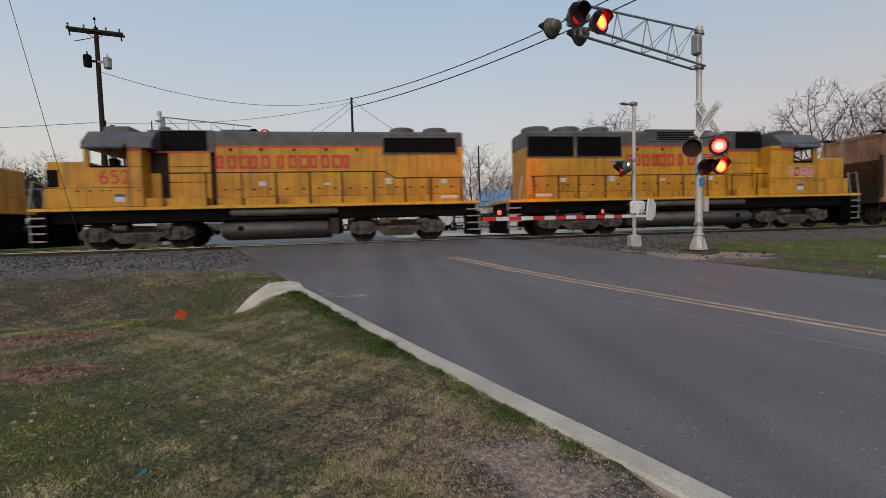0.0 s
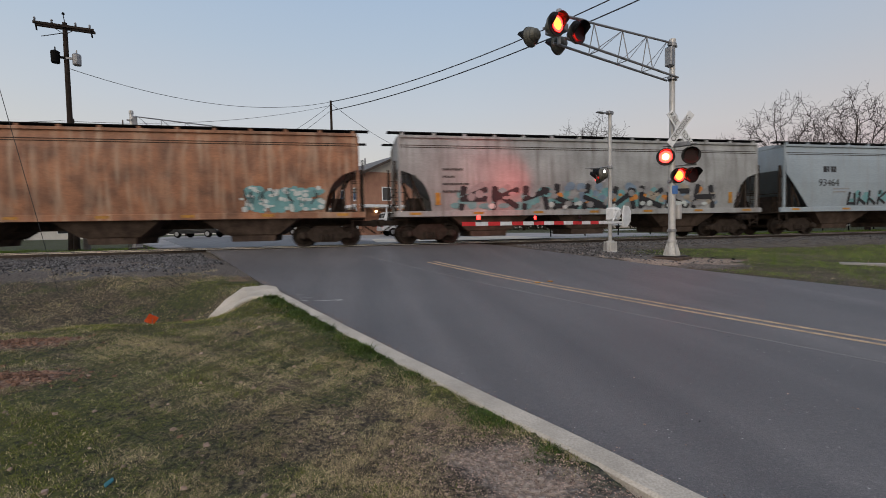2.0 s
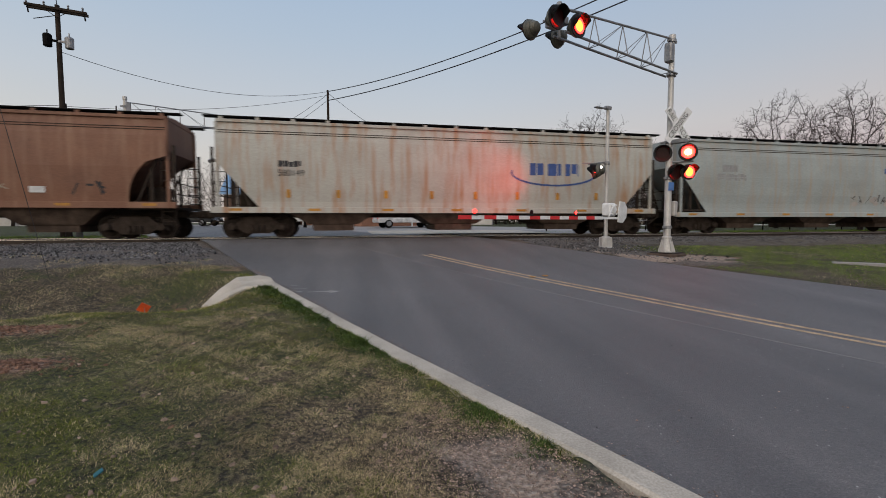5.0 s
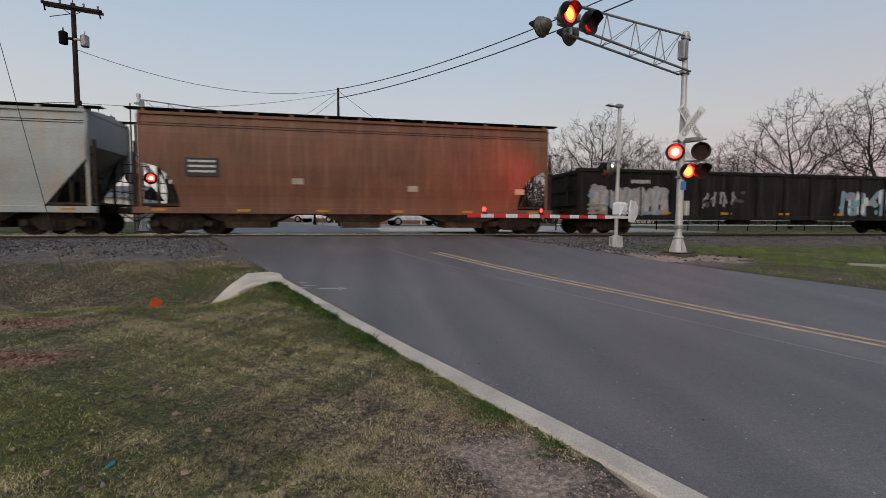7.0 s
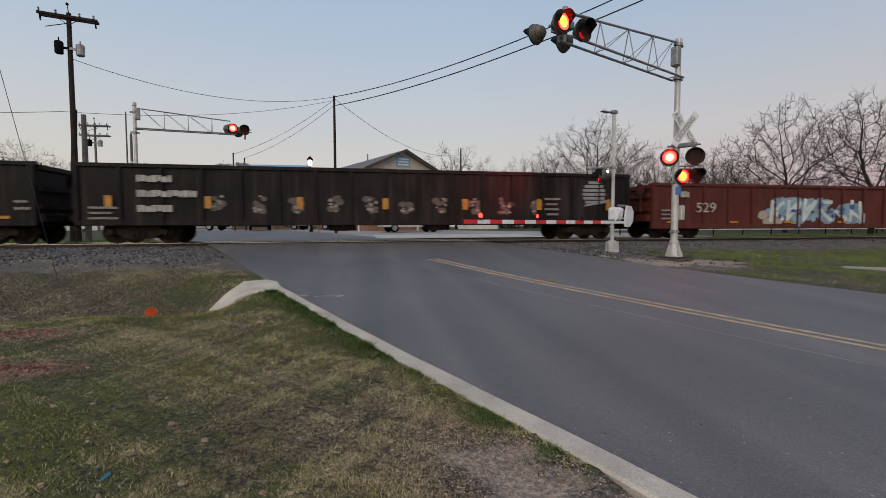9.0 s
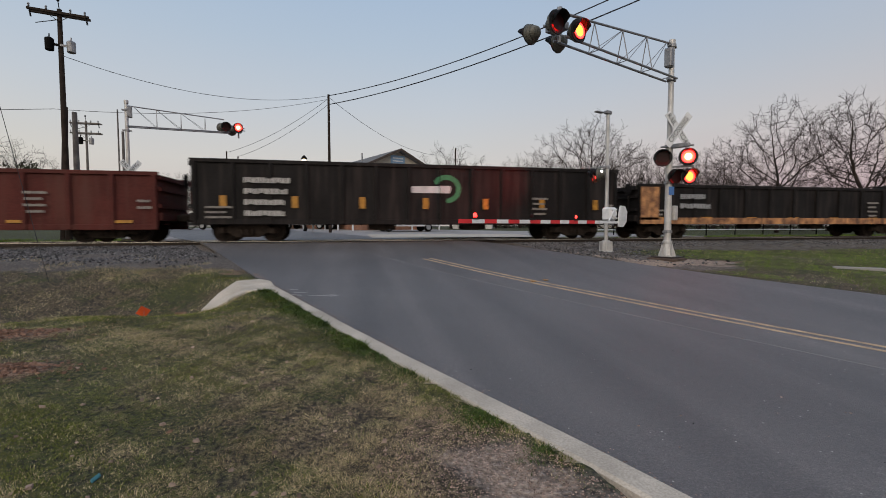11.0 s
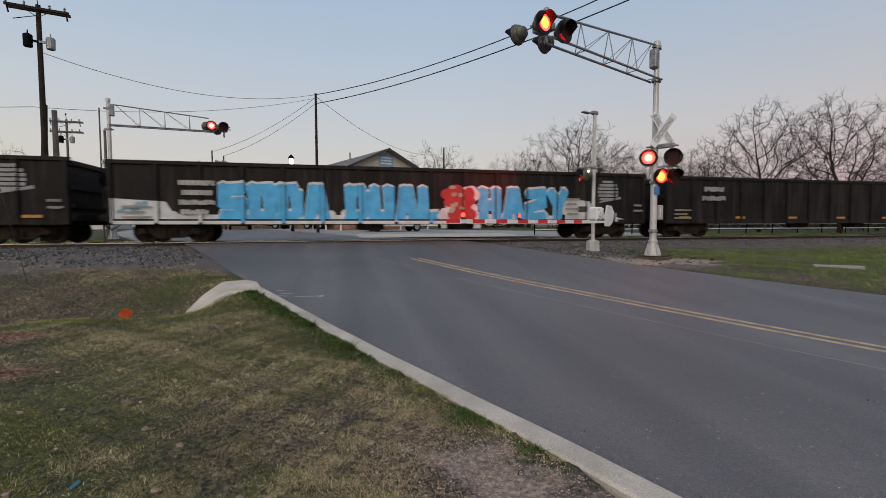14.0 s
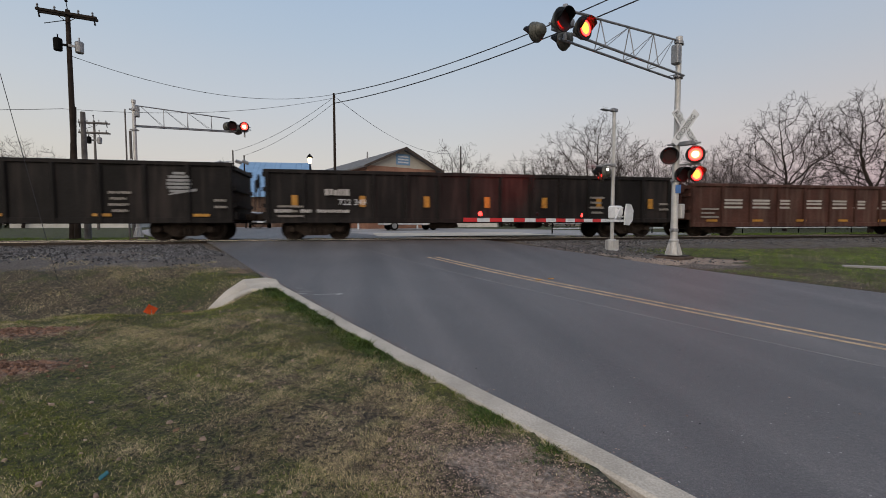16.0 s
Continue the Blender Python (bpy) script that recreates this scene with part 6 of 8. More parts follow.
c, hl, rb = gon("oxide-red gondola with pale blue graffiti", 195.58, 217.6, gonred, 2.40, 17, "low", None, 0.45)
spray(c, blobs(rng, -4.6, 1.3, 0.78, 1.7, 34, 0.2, 0.42), P["bluegrey"], gside, rb, label="pale blue bubble graffiti")
spray(c, blobs(rng, -4.4, 1.3, 0.8, 1.75, 26, 0.14, 0.32), P["sky"], gside, rb, 0.018)
spray(c, blobs(rng, -5.0, -3.6, 0.75, 1.1, 8, 0.15, 0.28), P["cream"], gside, rb, 0.022)
spray(c, tagline(rng, -4.2, 1.4, 0.8, 1.8, 6, 0.10), P["pale"], gside, rb, 0.028)
spray(c, blobs(rng, -4.0, 1.2, 0.9, 1.6, 9, 0.08, 0.18), M["blue"], gside, rb, 0.036)
words("529", 0.62, P["offwhite"], c, pose(-7.75, -1.642, 1.37, 90, 0, 0), "number", 0.006, 1.15)
bars(c, -hl + 1.95, 2.1, -1.64, [(0, 0.42)], P["offwhite"], 0.26)

c, hl, rb = gon("black gondola with a green crescent emblem", 217.6, 235.55, gonblack, 2.92, 14, "high")
bars(c, -hl + 2.3, 2.35, -1.64, [(0, 1.6), (0, 1.5), (0, 1.4), (0, 1.4)], P["stencil"], 0.2, 0.2)
spray(c, [stroke((0.85 + 0.5 * math.cos(a), 2.05 + 0.46 * math.sin(a)), (0.85 + 0.5 * math.cos(a + 0.3), 2.05 + 0.46 * math.sin(a + 0.3)), 0.10) for a in np.arange(-1.4, 2.4, 0.3)], P["green"], gside, rb, 0.006, "emblem")
spray(c, [stroke((-0.45, 2.03), (0.9, 2.03), 0.15)], P["white"], gside, rb, 0.010, "emblem_bar")

c, hl, rb = gon("low black gondola with orange ends and sill", 235.55, 253.47, gonblack, 2.36, 13, "low")
for s in (-1, 1):
    boxpart("end_panel", (s * (hl - 1.05) - 0.45, s * (hl - 1.05) + 0.45, -1.66, -1.635, 0.85, 2.30), gonorange, c, "orange painted end panel", bevel=0)
boxpart("sill_band", (-hl + 0.6, hl - 0.6, -1.66, -1.635, 0.66, 0.95), gonorange, c, "orange painted sill", bevel=0)
bars(c, -hl + 2.6, 2.0, -1.64, [(0, 1.3), (0, 1.6)], P["grey"], 0.22, 0.2)

c, hl, rb = gon("black gondola with cream and blue graffiti", 253.47, 275.66, gonblack, 2.82, 16, "low")
bars(c, -hl + 2.9, 2.25, -1.64, [(0, 1.2), (0, 2.2), (0, 1.2), (0, 1.2)], P["stencil"], 0.22, 0.2)
spray(c, blobs(rng, -4.5, 5.5, 0.85, 1.25, 110, 0.16, 0.28), P["cream"], gside, rb, label="cream and blue graffiti")
spray(c, blobs(rng, -0.6, 5.4, 1.30, 1.72, 80, 0.12, 0.24), P["slate"], gside, rb, 0.018)
spray(c, scrawl(rng, -0.6, 5.4, 1.15, 1.75, 14, 0.07), P["bluegrey"], gside, rb, 0.024)
spray(c, blobs(rng, -3.6, -1.4, 1.05, 1.7, 22, 0.14, 0.26), P["celadon"], gside, rb, 0.018)
spray(c, tagline(rng, -1.6, 5.3, 0.9, 1.85, 7, 0.025), P["black"], gside, rb, 0.028)
spray(c, roundel(hl - 2.2, 2.15, 0.5), P["grey"], gside, rb, 0.006, "emblem")

c, hl, rb = gon("black gondola covered in sky-blue graffiti letters on white", 275.66, 297.79, gonblack, 2.78, 16, "none")
spray(c, blobs(rng, -hl + 0.9, hl - 1.6, 0.80, 1.05, 80, 0.16, 0.30), P["white"], gside, rb, label="white graffiti ground")
spray(c, [[(-hl + 0.7, 0.72), (hl - 1.1, 0.74), (hl - 2.6, 1.08), (hl - 3.35, 1.62), (hl - 4.6, 1.78), (hl - 5.0, 1.0), (-hl + 0.7, 1.0)]], P["white"], gside, rb, 0.005)
spray(c, [[(-hl + 0.65, 0.72), (-hl + 3.0, 0.72), (-hl + 2.5, 1.1), (-hl + 2.3, 1.45), (-hl + 0.65, 1.55)]], P["white"], gside, rb, 0.006)
spray(c, blobs(rng, -hl + 0.9, -hl + 1.7, 1.0, 1.4, 9, 0.08, 0.18), P["sky"], gside, rb, 0.010)
boxpart("sill_stripe", (-hl + 0.7, hl - 3.0, -1.602, -1.584, 0.66, 0.78), P["white"], c, "white-sprayed lower sill", bevel=0)
bars(c, -hl + 2.75, 2.2, -1.64, [(0, 1.15), (0.1, 1.0), (0, 1.15), (0.05, 0.9)], P["stencil"], 0.18, 0.16)
for word, xa, xb in (("SODA", -7.05, -3.2), ("DUAL", -2.65, 1.15), ("HAZY", 2.68, 6.8)):
    n = len(word)
    for i, ch in enumerate(word):
        wl_ = (xb - xa) / n
        spray(c, glyph(ch, xa + i * wl_ + 0.2, 0.90, wl_ * 0.66, 1.22, 0.24), P["white"], gside, rb, 0.027)
        spray(c, glyph(ch, xa + i * wl_ + 0.2, 0.80, wl_ * 0.68, 1.24, 0.235), P["cyan"], gside, rb, 0.032 + 0.002 * (i % 2), "graffiti", "sky-blue graffiti letter")
spray(c, blobs(rng, 1.1, 2.6, 0.9, 2.0, 16, 0.15, 0.3), P["white"], gside, rb, 0.036)
spray(c, blobs(rng, 1.35, 2.35, 1.0, 2.0, 22, 0.2, 0.36), P["red"], gside, rb, 0.042)
spray(c, blobs(rng, 1.2, 2.5, 1.1, 2.3, 8, 0.07, 0.14), P["cream"], gside, rb, 0.052)
spray(c, roundel(hl - 2.4, 2.05, 0.5), P["grey"], gside, rb, 0.006, "emblem")
spray(c, [[(hl - 3.85, 1.15), (hl - 3.45, 1.15), (hl - 3.45, 1.4), (hl - 3.85, 1.4)]], P["darkgrey"], gside, rb, 0.013)

c, hl, rb = gon("plain black gondola with a grey round emblem", 297.79, 319.9, gonblack, 2.74, 16, "low")
bars(c, -hl + 2.6, 2.35, -1.64, [(0, 1.1), (-0.1, 1.3)], P["grey"], 0.22, 0.2)
spray(c, roundel(hl - 2.3, 2.05, 0.42), P["grey"], gside, rb, 0.006, "emblem")

c, hl, rb = gon("black gondola with white stencils, number 722 349", 319.9, 337.96, gonblack, 2.55, 14, "high")
bars(c, -6.34, 1.92, -1.64, [(0, 0.9)], P["stencil"], 0.24)
words("722 349", 0.32, P["white"], c, pose(-5.33, -1.642, 1.42, 90, 0, 0), "number")
bars(c, -hl + 0.9, 1.15, -1.64, [(0, 0.6), (0.9, 0.4), (1.5, 1.2)], P["stencil"], 0.12, -0.12)

c, hl, rb = gon("dark brown ribbed gondola with whitewashed side panels", 337.96, 356.0, gonbrown, 2.34, 12, "low", None, 0.45)
for i in range(1, 11):
    x = -hl + 0.7 + i * 1.5
    for z_ in (1.30, 1.48, 1.62):
        boxpart("whitewash", (x + 0.1 * (z_ > 1.4), x + 0.7 + 0.35 * (i % 3 > 0), -1.55, -1.535, z_, z_ + 0.09), P["offwhite"], c, bevel=0)
gon("plain black gondola at the rear", 356.0, 374.0, gonblack, 2.6, 14, "low")


# ---- crossing signals ----
LAMPS = []


def flasher(parent, m, phase, r=0.30, core="lithot"):
    """One flashing light: black backboard, housing, hood, and a two-faced lamp disc that turns to flash. Faces -y."""
    bm = bmesh.new()
    lathe(bm, [(r - 0.01, -0.012), (r, -0.008), (r, 0.008), (r - 0.01, 0.012), (0.18, 0.013), (0.18, -0.013)][:4], 28, pose(0, 0, 0, 90))
    head = part("backboard", bm, M["signblack"], parent, m=m)
    bm = bmesh.new()
    lathe(bm, [(0.165, 0.012), (0.165, 0.16), (0.12, 0.24), (0.05, 0.26)], 20, pose(0, 0, 0, -90))
    part("housing", bm, M["shell"], head, "olive-grey lamp housing")
    bm = bmesh.new()
    lathe(bm, [(r - 0.01, 0.014), (r - 0.02, 0.05), (r * 0.85, 0.10), (0.17, 0.13)], 26, pose(0, 0, 0, -90))
    part("rear_shell", bm, M["shell"], head)
    bm = bmesh.new()
    seg = 14
    rings = []
    for rr, y, a0 in ((0.20, -0.012, -0.5), (0.215, -0.40 if r > 0.27 else -0.22, 0.45)):
        rings.append([bm.verts.new((rr * math.cos(a0 + (math.pi - 2 * a0) * i / seg), y, rr * math.sin(a0 + (math.pi - 2 * a0) * i / seg))) for i in range(seg + 1)])
    for i in range(seg):
        bm.faces.new((rings[0][i], rings[0][i + 1], rings[1][i + 1], rings[1][i]))
    bmesh.ops.solidify(bm, geom=list(bm.faces), thickness=0.006)
    part("hood", bm, M["signblack"], head)
    bm = bmesh.new()
    # the outermost lit ring paints the lamp's red halo, wider than the lens
    radii = [0.0, 0.10, 0.135, 0.185]
    for y, mats in ((-0.004, (0, 1, 2)), (0.004, (3, 3, 3))):
        prev = None
        for k, rr in enumerate(radii[:3] + [0.185 if y < 0 else 0.197]):
            if k == 0:
                ring = [bm.verts.new((0, y, 0))]
            else:
                ring = [bm.verts.new((rr * math.cos(2 * math.pi * i / 24), y, rr * math.sin(2 * math.pi * i / 24))) for i in range(24)]
            if prev:
                for i in range(24):
                    j = (i + 1) % 24
                    f = bm.faces.new((prev[0], ring[i], ring[j]) if len(prev) == 1 else (prev[i], ring[i], ring[j], prev[j]))
                    f.material_index = mats[k - 1]
            prev = ring
    me = bpy.data.meshes.new("lamp")
    bm.to_mesh(me)
    bm.free()
    for k in (core, core if core == "litoff" else "lit", "glowring", "unlit"):
        me.materials.append(M[k])
    lamp = place("lamp", me, parent, m @ pose(0, -0.03, 0), "red flashing lamp")
    LAMPS.append((lamp, phase, m @ pose(0, -0.03, 0)))
    return head


def lattice_arm(parent, length, z_bot, z_top0, z_top1, material, rise=0.0):
    """A cantilever truss along -x: one top pipe, two bottom pipes, paired posts and falling diagonals; rise lifts the tip."""
    def low(x):
        return z_bot + rise * (-x / length - 0.4)

    def high(x):
        return z_top0 + (z_top1 - z_top0) * (-x / length)
    bm = bmesh.new()
    tube(bm, (0, 0, high(0)), (-length + 0.3, 0, high(-length + 0.3)), 0.030, None, 8)
    for y in (-0.17, 0.17):
        tube(bm, (0, y, low(0)), (-length, y, low(-length)), 0.032, None, 8)
    part("chord", bm, material, parent)
    stations = [-0.06 * length, -0.27 * length, -0.50 * length, -0.74 * length]
    for i, x in enumerate(stations):
        bm = bmesh.new()
        for y in (-0.17, 0.17):
            if i:
                tube(bm, (x, y, low(x)), (x + 0.02 * y, 0, high(x)), 0.014, None, 6)
            if i < len(stations) - 1:
                nx_ = stations[i + 1]
                tube(bm, (x, 0, high(x)), (nx_, y, low(nx_)), 0.010, None, 6)
        tube(bm, (x, -0.17, low(x)), (x, 0.17, low(x)), 0.012, None, 6)
        part("brace", bm, material, parent)


def crossbuck(parent, m):
    for k, (txt, ang) in enumerate((("CROSSING", 52), ("RAIL    ROAD", -52))):
        bm = bmesh.new()
        box(bm, -0.61, 0.61, -0.006, 0.006, -0.115, 0.115)
        b = part("blade", bm, M["white"], parent, "white crossbuck blade with black lettering", m=m @ pose(0, -0.014 * (1 - k), 0) @ pose(0, 0, 0, 0, -ang, 0))
        for wd_, xx in (((txt, 0.0),) if k == 0 else (("RAIL", -0.37), ("ROAD", 0.36))):
            words(wd_, 0.225, M["signblack"], b, pose(xx, -0.008, 0.0, 90, 0, 0), "lettering", 0.002, 0.86)


def mast(x, y, z, turn, label, h_arm, far=False):
    """A cantilever signal mast; the arm runs along -x of its own frame, the road's traffic faces its -y."""
    ob = thing("crossing_signal_mast", label, "railway signal", pose(x, y, z, 0, 0, turn), "crossing signals")
    bm = bmesh.new()
    tube(bm, (0, 0, 0.1), (0, 0, 3.4), 0.105, 0.098, 16)
    hm = 6.72 if far else 6.42
    tube(bm, (0, 0, 3.4), (0, 0, hm), 0.085, 0.080, 16)
    lathe(bm, [(0.095, hm), (0.10, hm + 0.02), (0.10, hm + 0.15), (0.085, hm + 0.17)], 16)
    part("mast", bm, M["silver"], ob, smooth=False)
    bm = bmesh.new()
    lathe(bm, [(0.24, 0.036), (0.24, 0.06), (0.17, 0.08), (0.135, 0.30), (0.125, 0.44), (0.14, 0.46), (0.14, 0.51), (0.105, 0.53)], 12)
    base = part("base", bm, M["silver"], ob)
    for a in range(8):
        t = a * math.pi / 4 + 0.39
        bm = bmesh.new()
        prism(bm, [(0.12, 0.05), (0.235, 0.05), (0.235, 0.10), (0.14, 0.43)], -0.013, 0.013)
        part("base_rib", bm, M["silver"], base, m=pose(0, 0, 0, 0, 0, math.degrees(t)))
    boxpart("base_plate", (-0.34, 0.34, -0.34, 0.34, 0.0, 0.035), M["rail"], ob, "rusty steel base plate", bevel=0.008)
    boxpart("foundation", (-0.42, 0.42, -0.42, 0.42, -0.35, 0.0), M["bay"], ob, "brown-stained footing", bevel=0.03)
    for zz in (5.40, 6.40, 0.80, 3.4, 2.3):
        bm = bmesh.new()
        lathe(bm, [(0.11, zz - 0.05), (0.122, zz - 0.04), (0.122, zz + 0.04), (0.11, zz + 0.05)], 16)
        box(bm, -0.2, 0.2, -0.05, 0.05, zz - 0.03, zz + 0.03)
        part("clamp", bm, M["galv"], ob)
    lattice_arm(ob, 4.7 if far else 5.15, h_arm, h_arm + (0.92 if far else 1.07), h_arm + (0.83 if far else 0.60), M["galv"], 0.24 if far else 0.0)
    bm = bmesh.new()
    tube(bm, (-5.15, 0, h_arm - 0.1), (-5.15, 0, h_arm + 0.62), 0.045, None, 10)
    tube(bm, (-5.5, -0.12, h_arm + 0.50), (-4.4, -0.12, h_arm + 0.62), 0.028, None, 8)
    tube(bm, (-5.45, 0.22, h_arm + 0.30), (-4.9, 0.22, h_arm + 0.30), 0.028, None, 8)
    box(bm, -5.3, -5.0, -0.15, 0.3, h_arm + 0.2, h_arm + 0.36)
    lathe(bm, [(0.06, h_arm + 0.60), (0.09, h_arm + 0.64), (0.06, h_arm + 0.72)], 10, Matrix.Translation((-5.15, 0, 0)))
    part("lamp_crossarm", bm, M["galv"], ob)
    dx = 0.65 if far else 0.0
    lo = 0.0 if far else 0.16
    flasher(ob, pose(-5.50 + dx - 0.6 * lo, -0.30, h_arm + 0.32 - lo), 0, 0.27, "lithot" if far else "litoff")
    flasher(ob, pose(-4.58 + dx - 1.6 * lo - (0.42 if far else 0), -0.30, h_arm + 0.44 - 1.8 * lo), 1, 0.27, "lithot" if far else "litoff")
    flasher(ob, pose(-5.70 + dx, 0.42, h_arm + (0.40 if far else 0.10), 0, 0, 180), 1, 0.26 if far else 0.24)
    flasher(ob, pose(-4.74 + (0.3 if far else 0.0), 0.42, h_arm + (0.38 if far else 0.12), 0, 0, 180), 0, 0.26 if far else 0.24)
    boxpart("junction_box", (-0.24, -0.02, -0.10, 0.12, h_arm + 0.35, h_arm + 0.92), M["galv"], ob, bevel=0.03)
    return ob


ANG = math.degrees(math.atan2(WY, WX))
near_mast = mast(9.72, 12.07, 0.62, ANG, "silver cantilever mast with crossbuck and flashing red lights", 5.40)
crossbuck(near_mast, pose(-0.10, -0.30, 3.84, 0, 0, -24))
for s, ph in ((-1, 0), (1, 1)):
    flasher(near_mast, pose(-0.03 + s * 0.19, -0.205 - s * 0.285, 3.05, 0, 0, -60), ph, 0.265)
    flasher(near_mast, pose(0.135 + s * 0.125, -0.33 - s * 0.14, 2.47, 0, 0, -24), ph, 0.235, "litoff")
bm = bmesh.new()
tube(bm, (-0.15, 0.2, 3.39), (0.22, -0.62, 3.39), 0.03, None, 8)
box(bm, -0.1, 0.1, -0.5, -0.1, 3.33, 3.44)
part("lamp_bracket", bm, M["galv"], near_mast)
bm = bmesh.new()
tube(bm, (0.0, 0.0, 2.78), (0.28, -0.6, 2.78), 0.03, None, 8)
part("lamp_bracket", bm, M["galv"], near_mast)
boxpart("cable_box", (0.12, 0.30, -0.16, 0.10, 1.15, 1.60), M["silver"], near_mast, "pale grey cable box", bevel=0.02)
boxpart("notice_plate", (-0.05, 0.11, -0.135, -0.125, 1.92, 2.17), surf("notice_blue", (0.07, 0.19, 0.48), None, 0.4, 0, 5, 60, 0.3, 0.02), near_mast, "small blue notice plate", bevel=0, m=pose(0, 0, 0, 0, 0, -38))
bm = bmesh.new()
lathe(bm, [(0.02, 0), (0.17, 0.02), (0.16, 0.1), (0.05, 0.14)], 16, Matrix.Translation((-0.2, -0.1, 4.15)) @ pose(0, 0, 0, 90))
part("bell", bm, M["silver"], near_mast)

far_mast = mast(-10.53, 25.4, 0.95, ANG + 180, "silver cantilever mast across the tracks, red lights flashing", 5.70, True)
crossbuck(far_mast, pose(-0.1, -0.2, 3.4, 0, 0, 0))
crossbuck(far_mast, pose(-0.1, 0.2, 3.4, 0, 0, 180))
for s, ph in ((-1, 0), (1, 1)):
    flasher(far_mast, pose(s * 0.38, 0.25, 2.7, 0, 0, 180), ph)


def gate():
    ob = thing("crossing_gate", "lowered red and white striped gate arm on a silver post", "railway gate", pose(8.96, 14.2, 0.66, 0, 0, ANG))
    bm = bmesh.new()
    tube(bm, (0, 0, 0.05), (0, 0, 4.86), 0.066, 0.060, 14)
    part("post", bm, M["silver"], ob)
    bm = bmesh.new()
    box(bm, -0.25, 0.25, -0.25, 0.25, 0.0, 0.04, bevel=0.01)
    lathe(bm, [(0.235, 0.04), (0.20, 0.07), (0.185, 0.36), (0.15, 0.40), (0.12, 0.43)], 8)
    for a in range(4):
        t = a * math.pi / 2 + 0.4
        tube(bm, (0.2 * math.cos(t), 0.2 * math.sin(t), 0.04), (0.19 * math.cos(t), 0.19 * math.sin(t), 0.40), 0.035, 0.03, 6)
    part("base", bm, M["silver"], ob)
    bm = bmesh.new()
    box(bm, -0.18, 0.20, -0.28, 0.08, 1.12, 1.58, bevel=0.05)
    for xx, zz in ((-0.12, 1.5), (-0.12, 1.2), (0.1, 1.5), (0.12, 1.2)):
        tube(bm, (xx, -0.34, zz), (xx, -0.26, zz), 0.03, None, 8)
    lathe(bm, [(0.14, 0.0), (0.14, 0.05), (0.09, 0.07)], 16, Matrix.Translation((0.0, -0.27, 1.36)) @ pose(0, 0, 0, 90))
    part("mechanism", bm, M["white"], ob, "white gate mechanism")
    bm = bmesh.new()
    prism(bm, [(0.10, 0.92), (0.36, 0.90), (0.56, 1.08), (0.60, 1.42), (0.46, 1.62), (0.20, 1.64), (0.12, 1.35)], -0.43, -0.38)
    part("counterweight", bm, M["white"], ob)
    bm = bmesh.new()
    box(bm, -0.95, 0.1, -0.40, -0.34, 1.02, 1.10)
    tube(bm, (-0.4, -0.37, 1.1), (-0.1, -0.37, 1.5), 0.025, None, 6)
    part("arm_bracket", bm, M["white"], ob)
    x0, x1, n = -0.75, -6.85, 14
    arm_len = x0 - x1
    for i in range(n):
        a, b = x0 - arm_len * i / n, x0 - arm_len * (i + 1) / n
        boxpart("arm_section", (b, a, -0.385, -0.355, 1.01, 1.115), M["gatered"] if i % 2 else M["white"], ob, "red reflective gate stripe" if i % 2 else "white gate arm section", bevel=0.002)
    for k, xx in enumerate((x1 + 0.56, x1 + 2.68, x1 + 4.70)):
        bm = bmesh.new()
        tube(bm, (xx, -0.37, 1.115), (xx, -0.37, 1.17), 0.05, None, 10)
        box(bm, xx - 0.09, xx + 0.09, -0.40, -0.34, 1.11, 1.13)
        part("lamp_base", bm, M["signblack"], ob)
        bm = bmesh.new()
        lathe(bm, [(0.0, -0.016), (0.045, -0.013), (0.056, -0.004)], 12, pose(0, 0, 0, 90))
        for f_ in bm.faces:
            f_.material_index = 0
        lathe(bm, [(0.064, 0.0), (0.06, 0.03), (0.0, 0.04)], 12, pose(0, 0, 0, 90))
        nf = len(bm.faces) // 2
        for i_, f_ in enumerate(bm.faces):
            f_.material_index = int(i_ >= nf)
        me = bpy.data.meshes.new("lamp")
        bm.to_mesh(me)
        bm.free()
        me.materials.append(M["gatelamp"])
        me.materials.append(M["gatelamp"] if k == 0 else M["unlit"])
        lm = pose(xx, -0.37, 1.225, 0, 0, 180)
        lamp = place("lamp", me, ob, lm, "small red gate lamp")
        if k:
            LAMPS.append((lamp, k - 1, lm))
    bm = bmesh.new()
    tube(bm, (-0.68, -0.02, 4.80), (-0.1, 0, 4.84), 0.025, 0.03, 8)
    box(bm, -0.72, -0.35, -0.09, 0.06, 4.775, 4.82, bevel=0.015)
    box(bm, -0.14, 0.12, -0.08, 0.08, 4.80, 4.92, bevel=0.02)
    part("lamp_arm", bm, M["galv"], ob)
    bm = bmesh.new()
    tube(bm, (-0.60, 0.60, 2.98), (0.0, -0.10, 2.98), 0.022, None, 8)
    tube(bm, (-0.28, -0.13, 2.98), (-0.22, 0.62, 2.98), 0.022, None, 8)
    lathe(bm, [(0.09, 2.92), (0.1, 2.94), (0.1, 3.02), (0.09, 3.04)], 12)
    part("lamp_bracket", bm, M["galv"], ob)
    face, along = Vector((-0.70, 0.71, 0)), Vector((0.71, 0.70, 0))
    for ph, k, out in ((0, 0.34, 0.52), (1, -0.34, 0.24)):
        v = Matrix.Rotation(-radians(ANG), 3, "Z") @ (face * out + along * k)
        flasher(ob, pose(v.x, v.y, 2.72, 0, 0, 224.6 - ANG), ph, 0.25)
    bm = bmesh.new()
    lathe(bm, [(0.01, 0), (0.04, 0.01), (0.04, 0.03), (0.01, 0.04)], 10, Matrix.Translation((-0.75, -0.28, 2.76)) @ pose(0, 0, 0, 90))
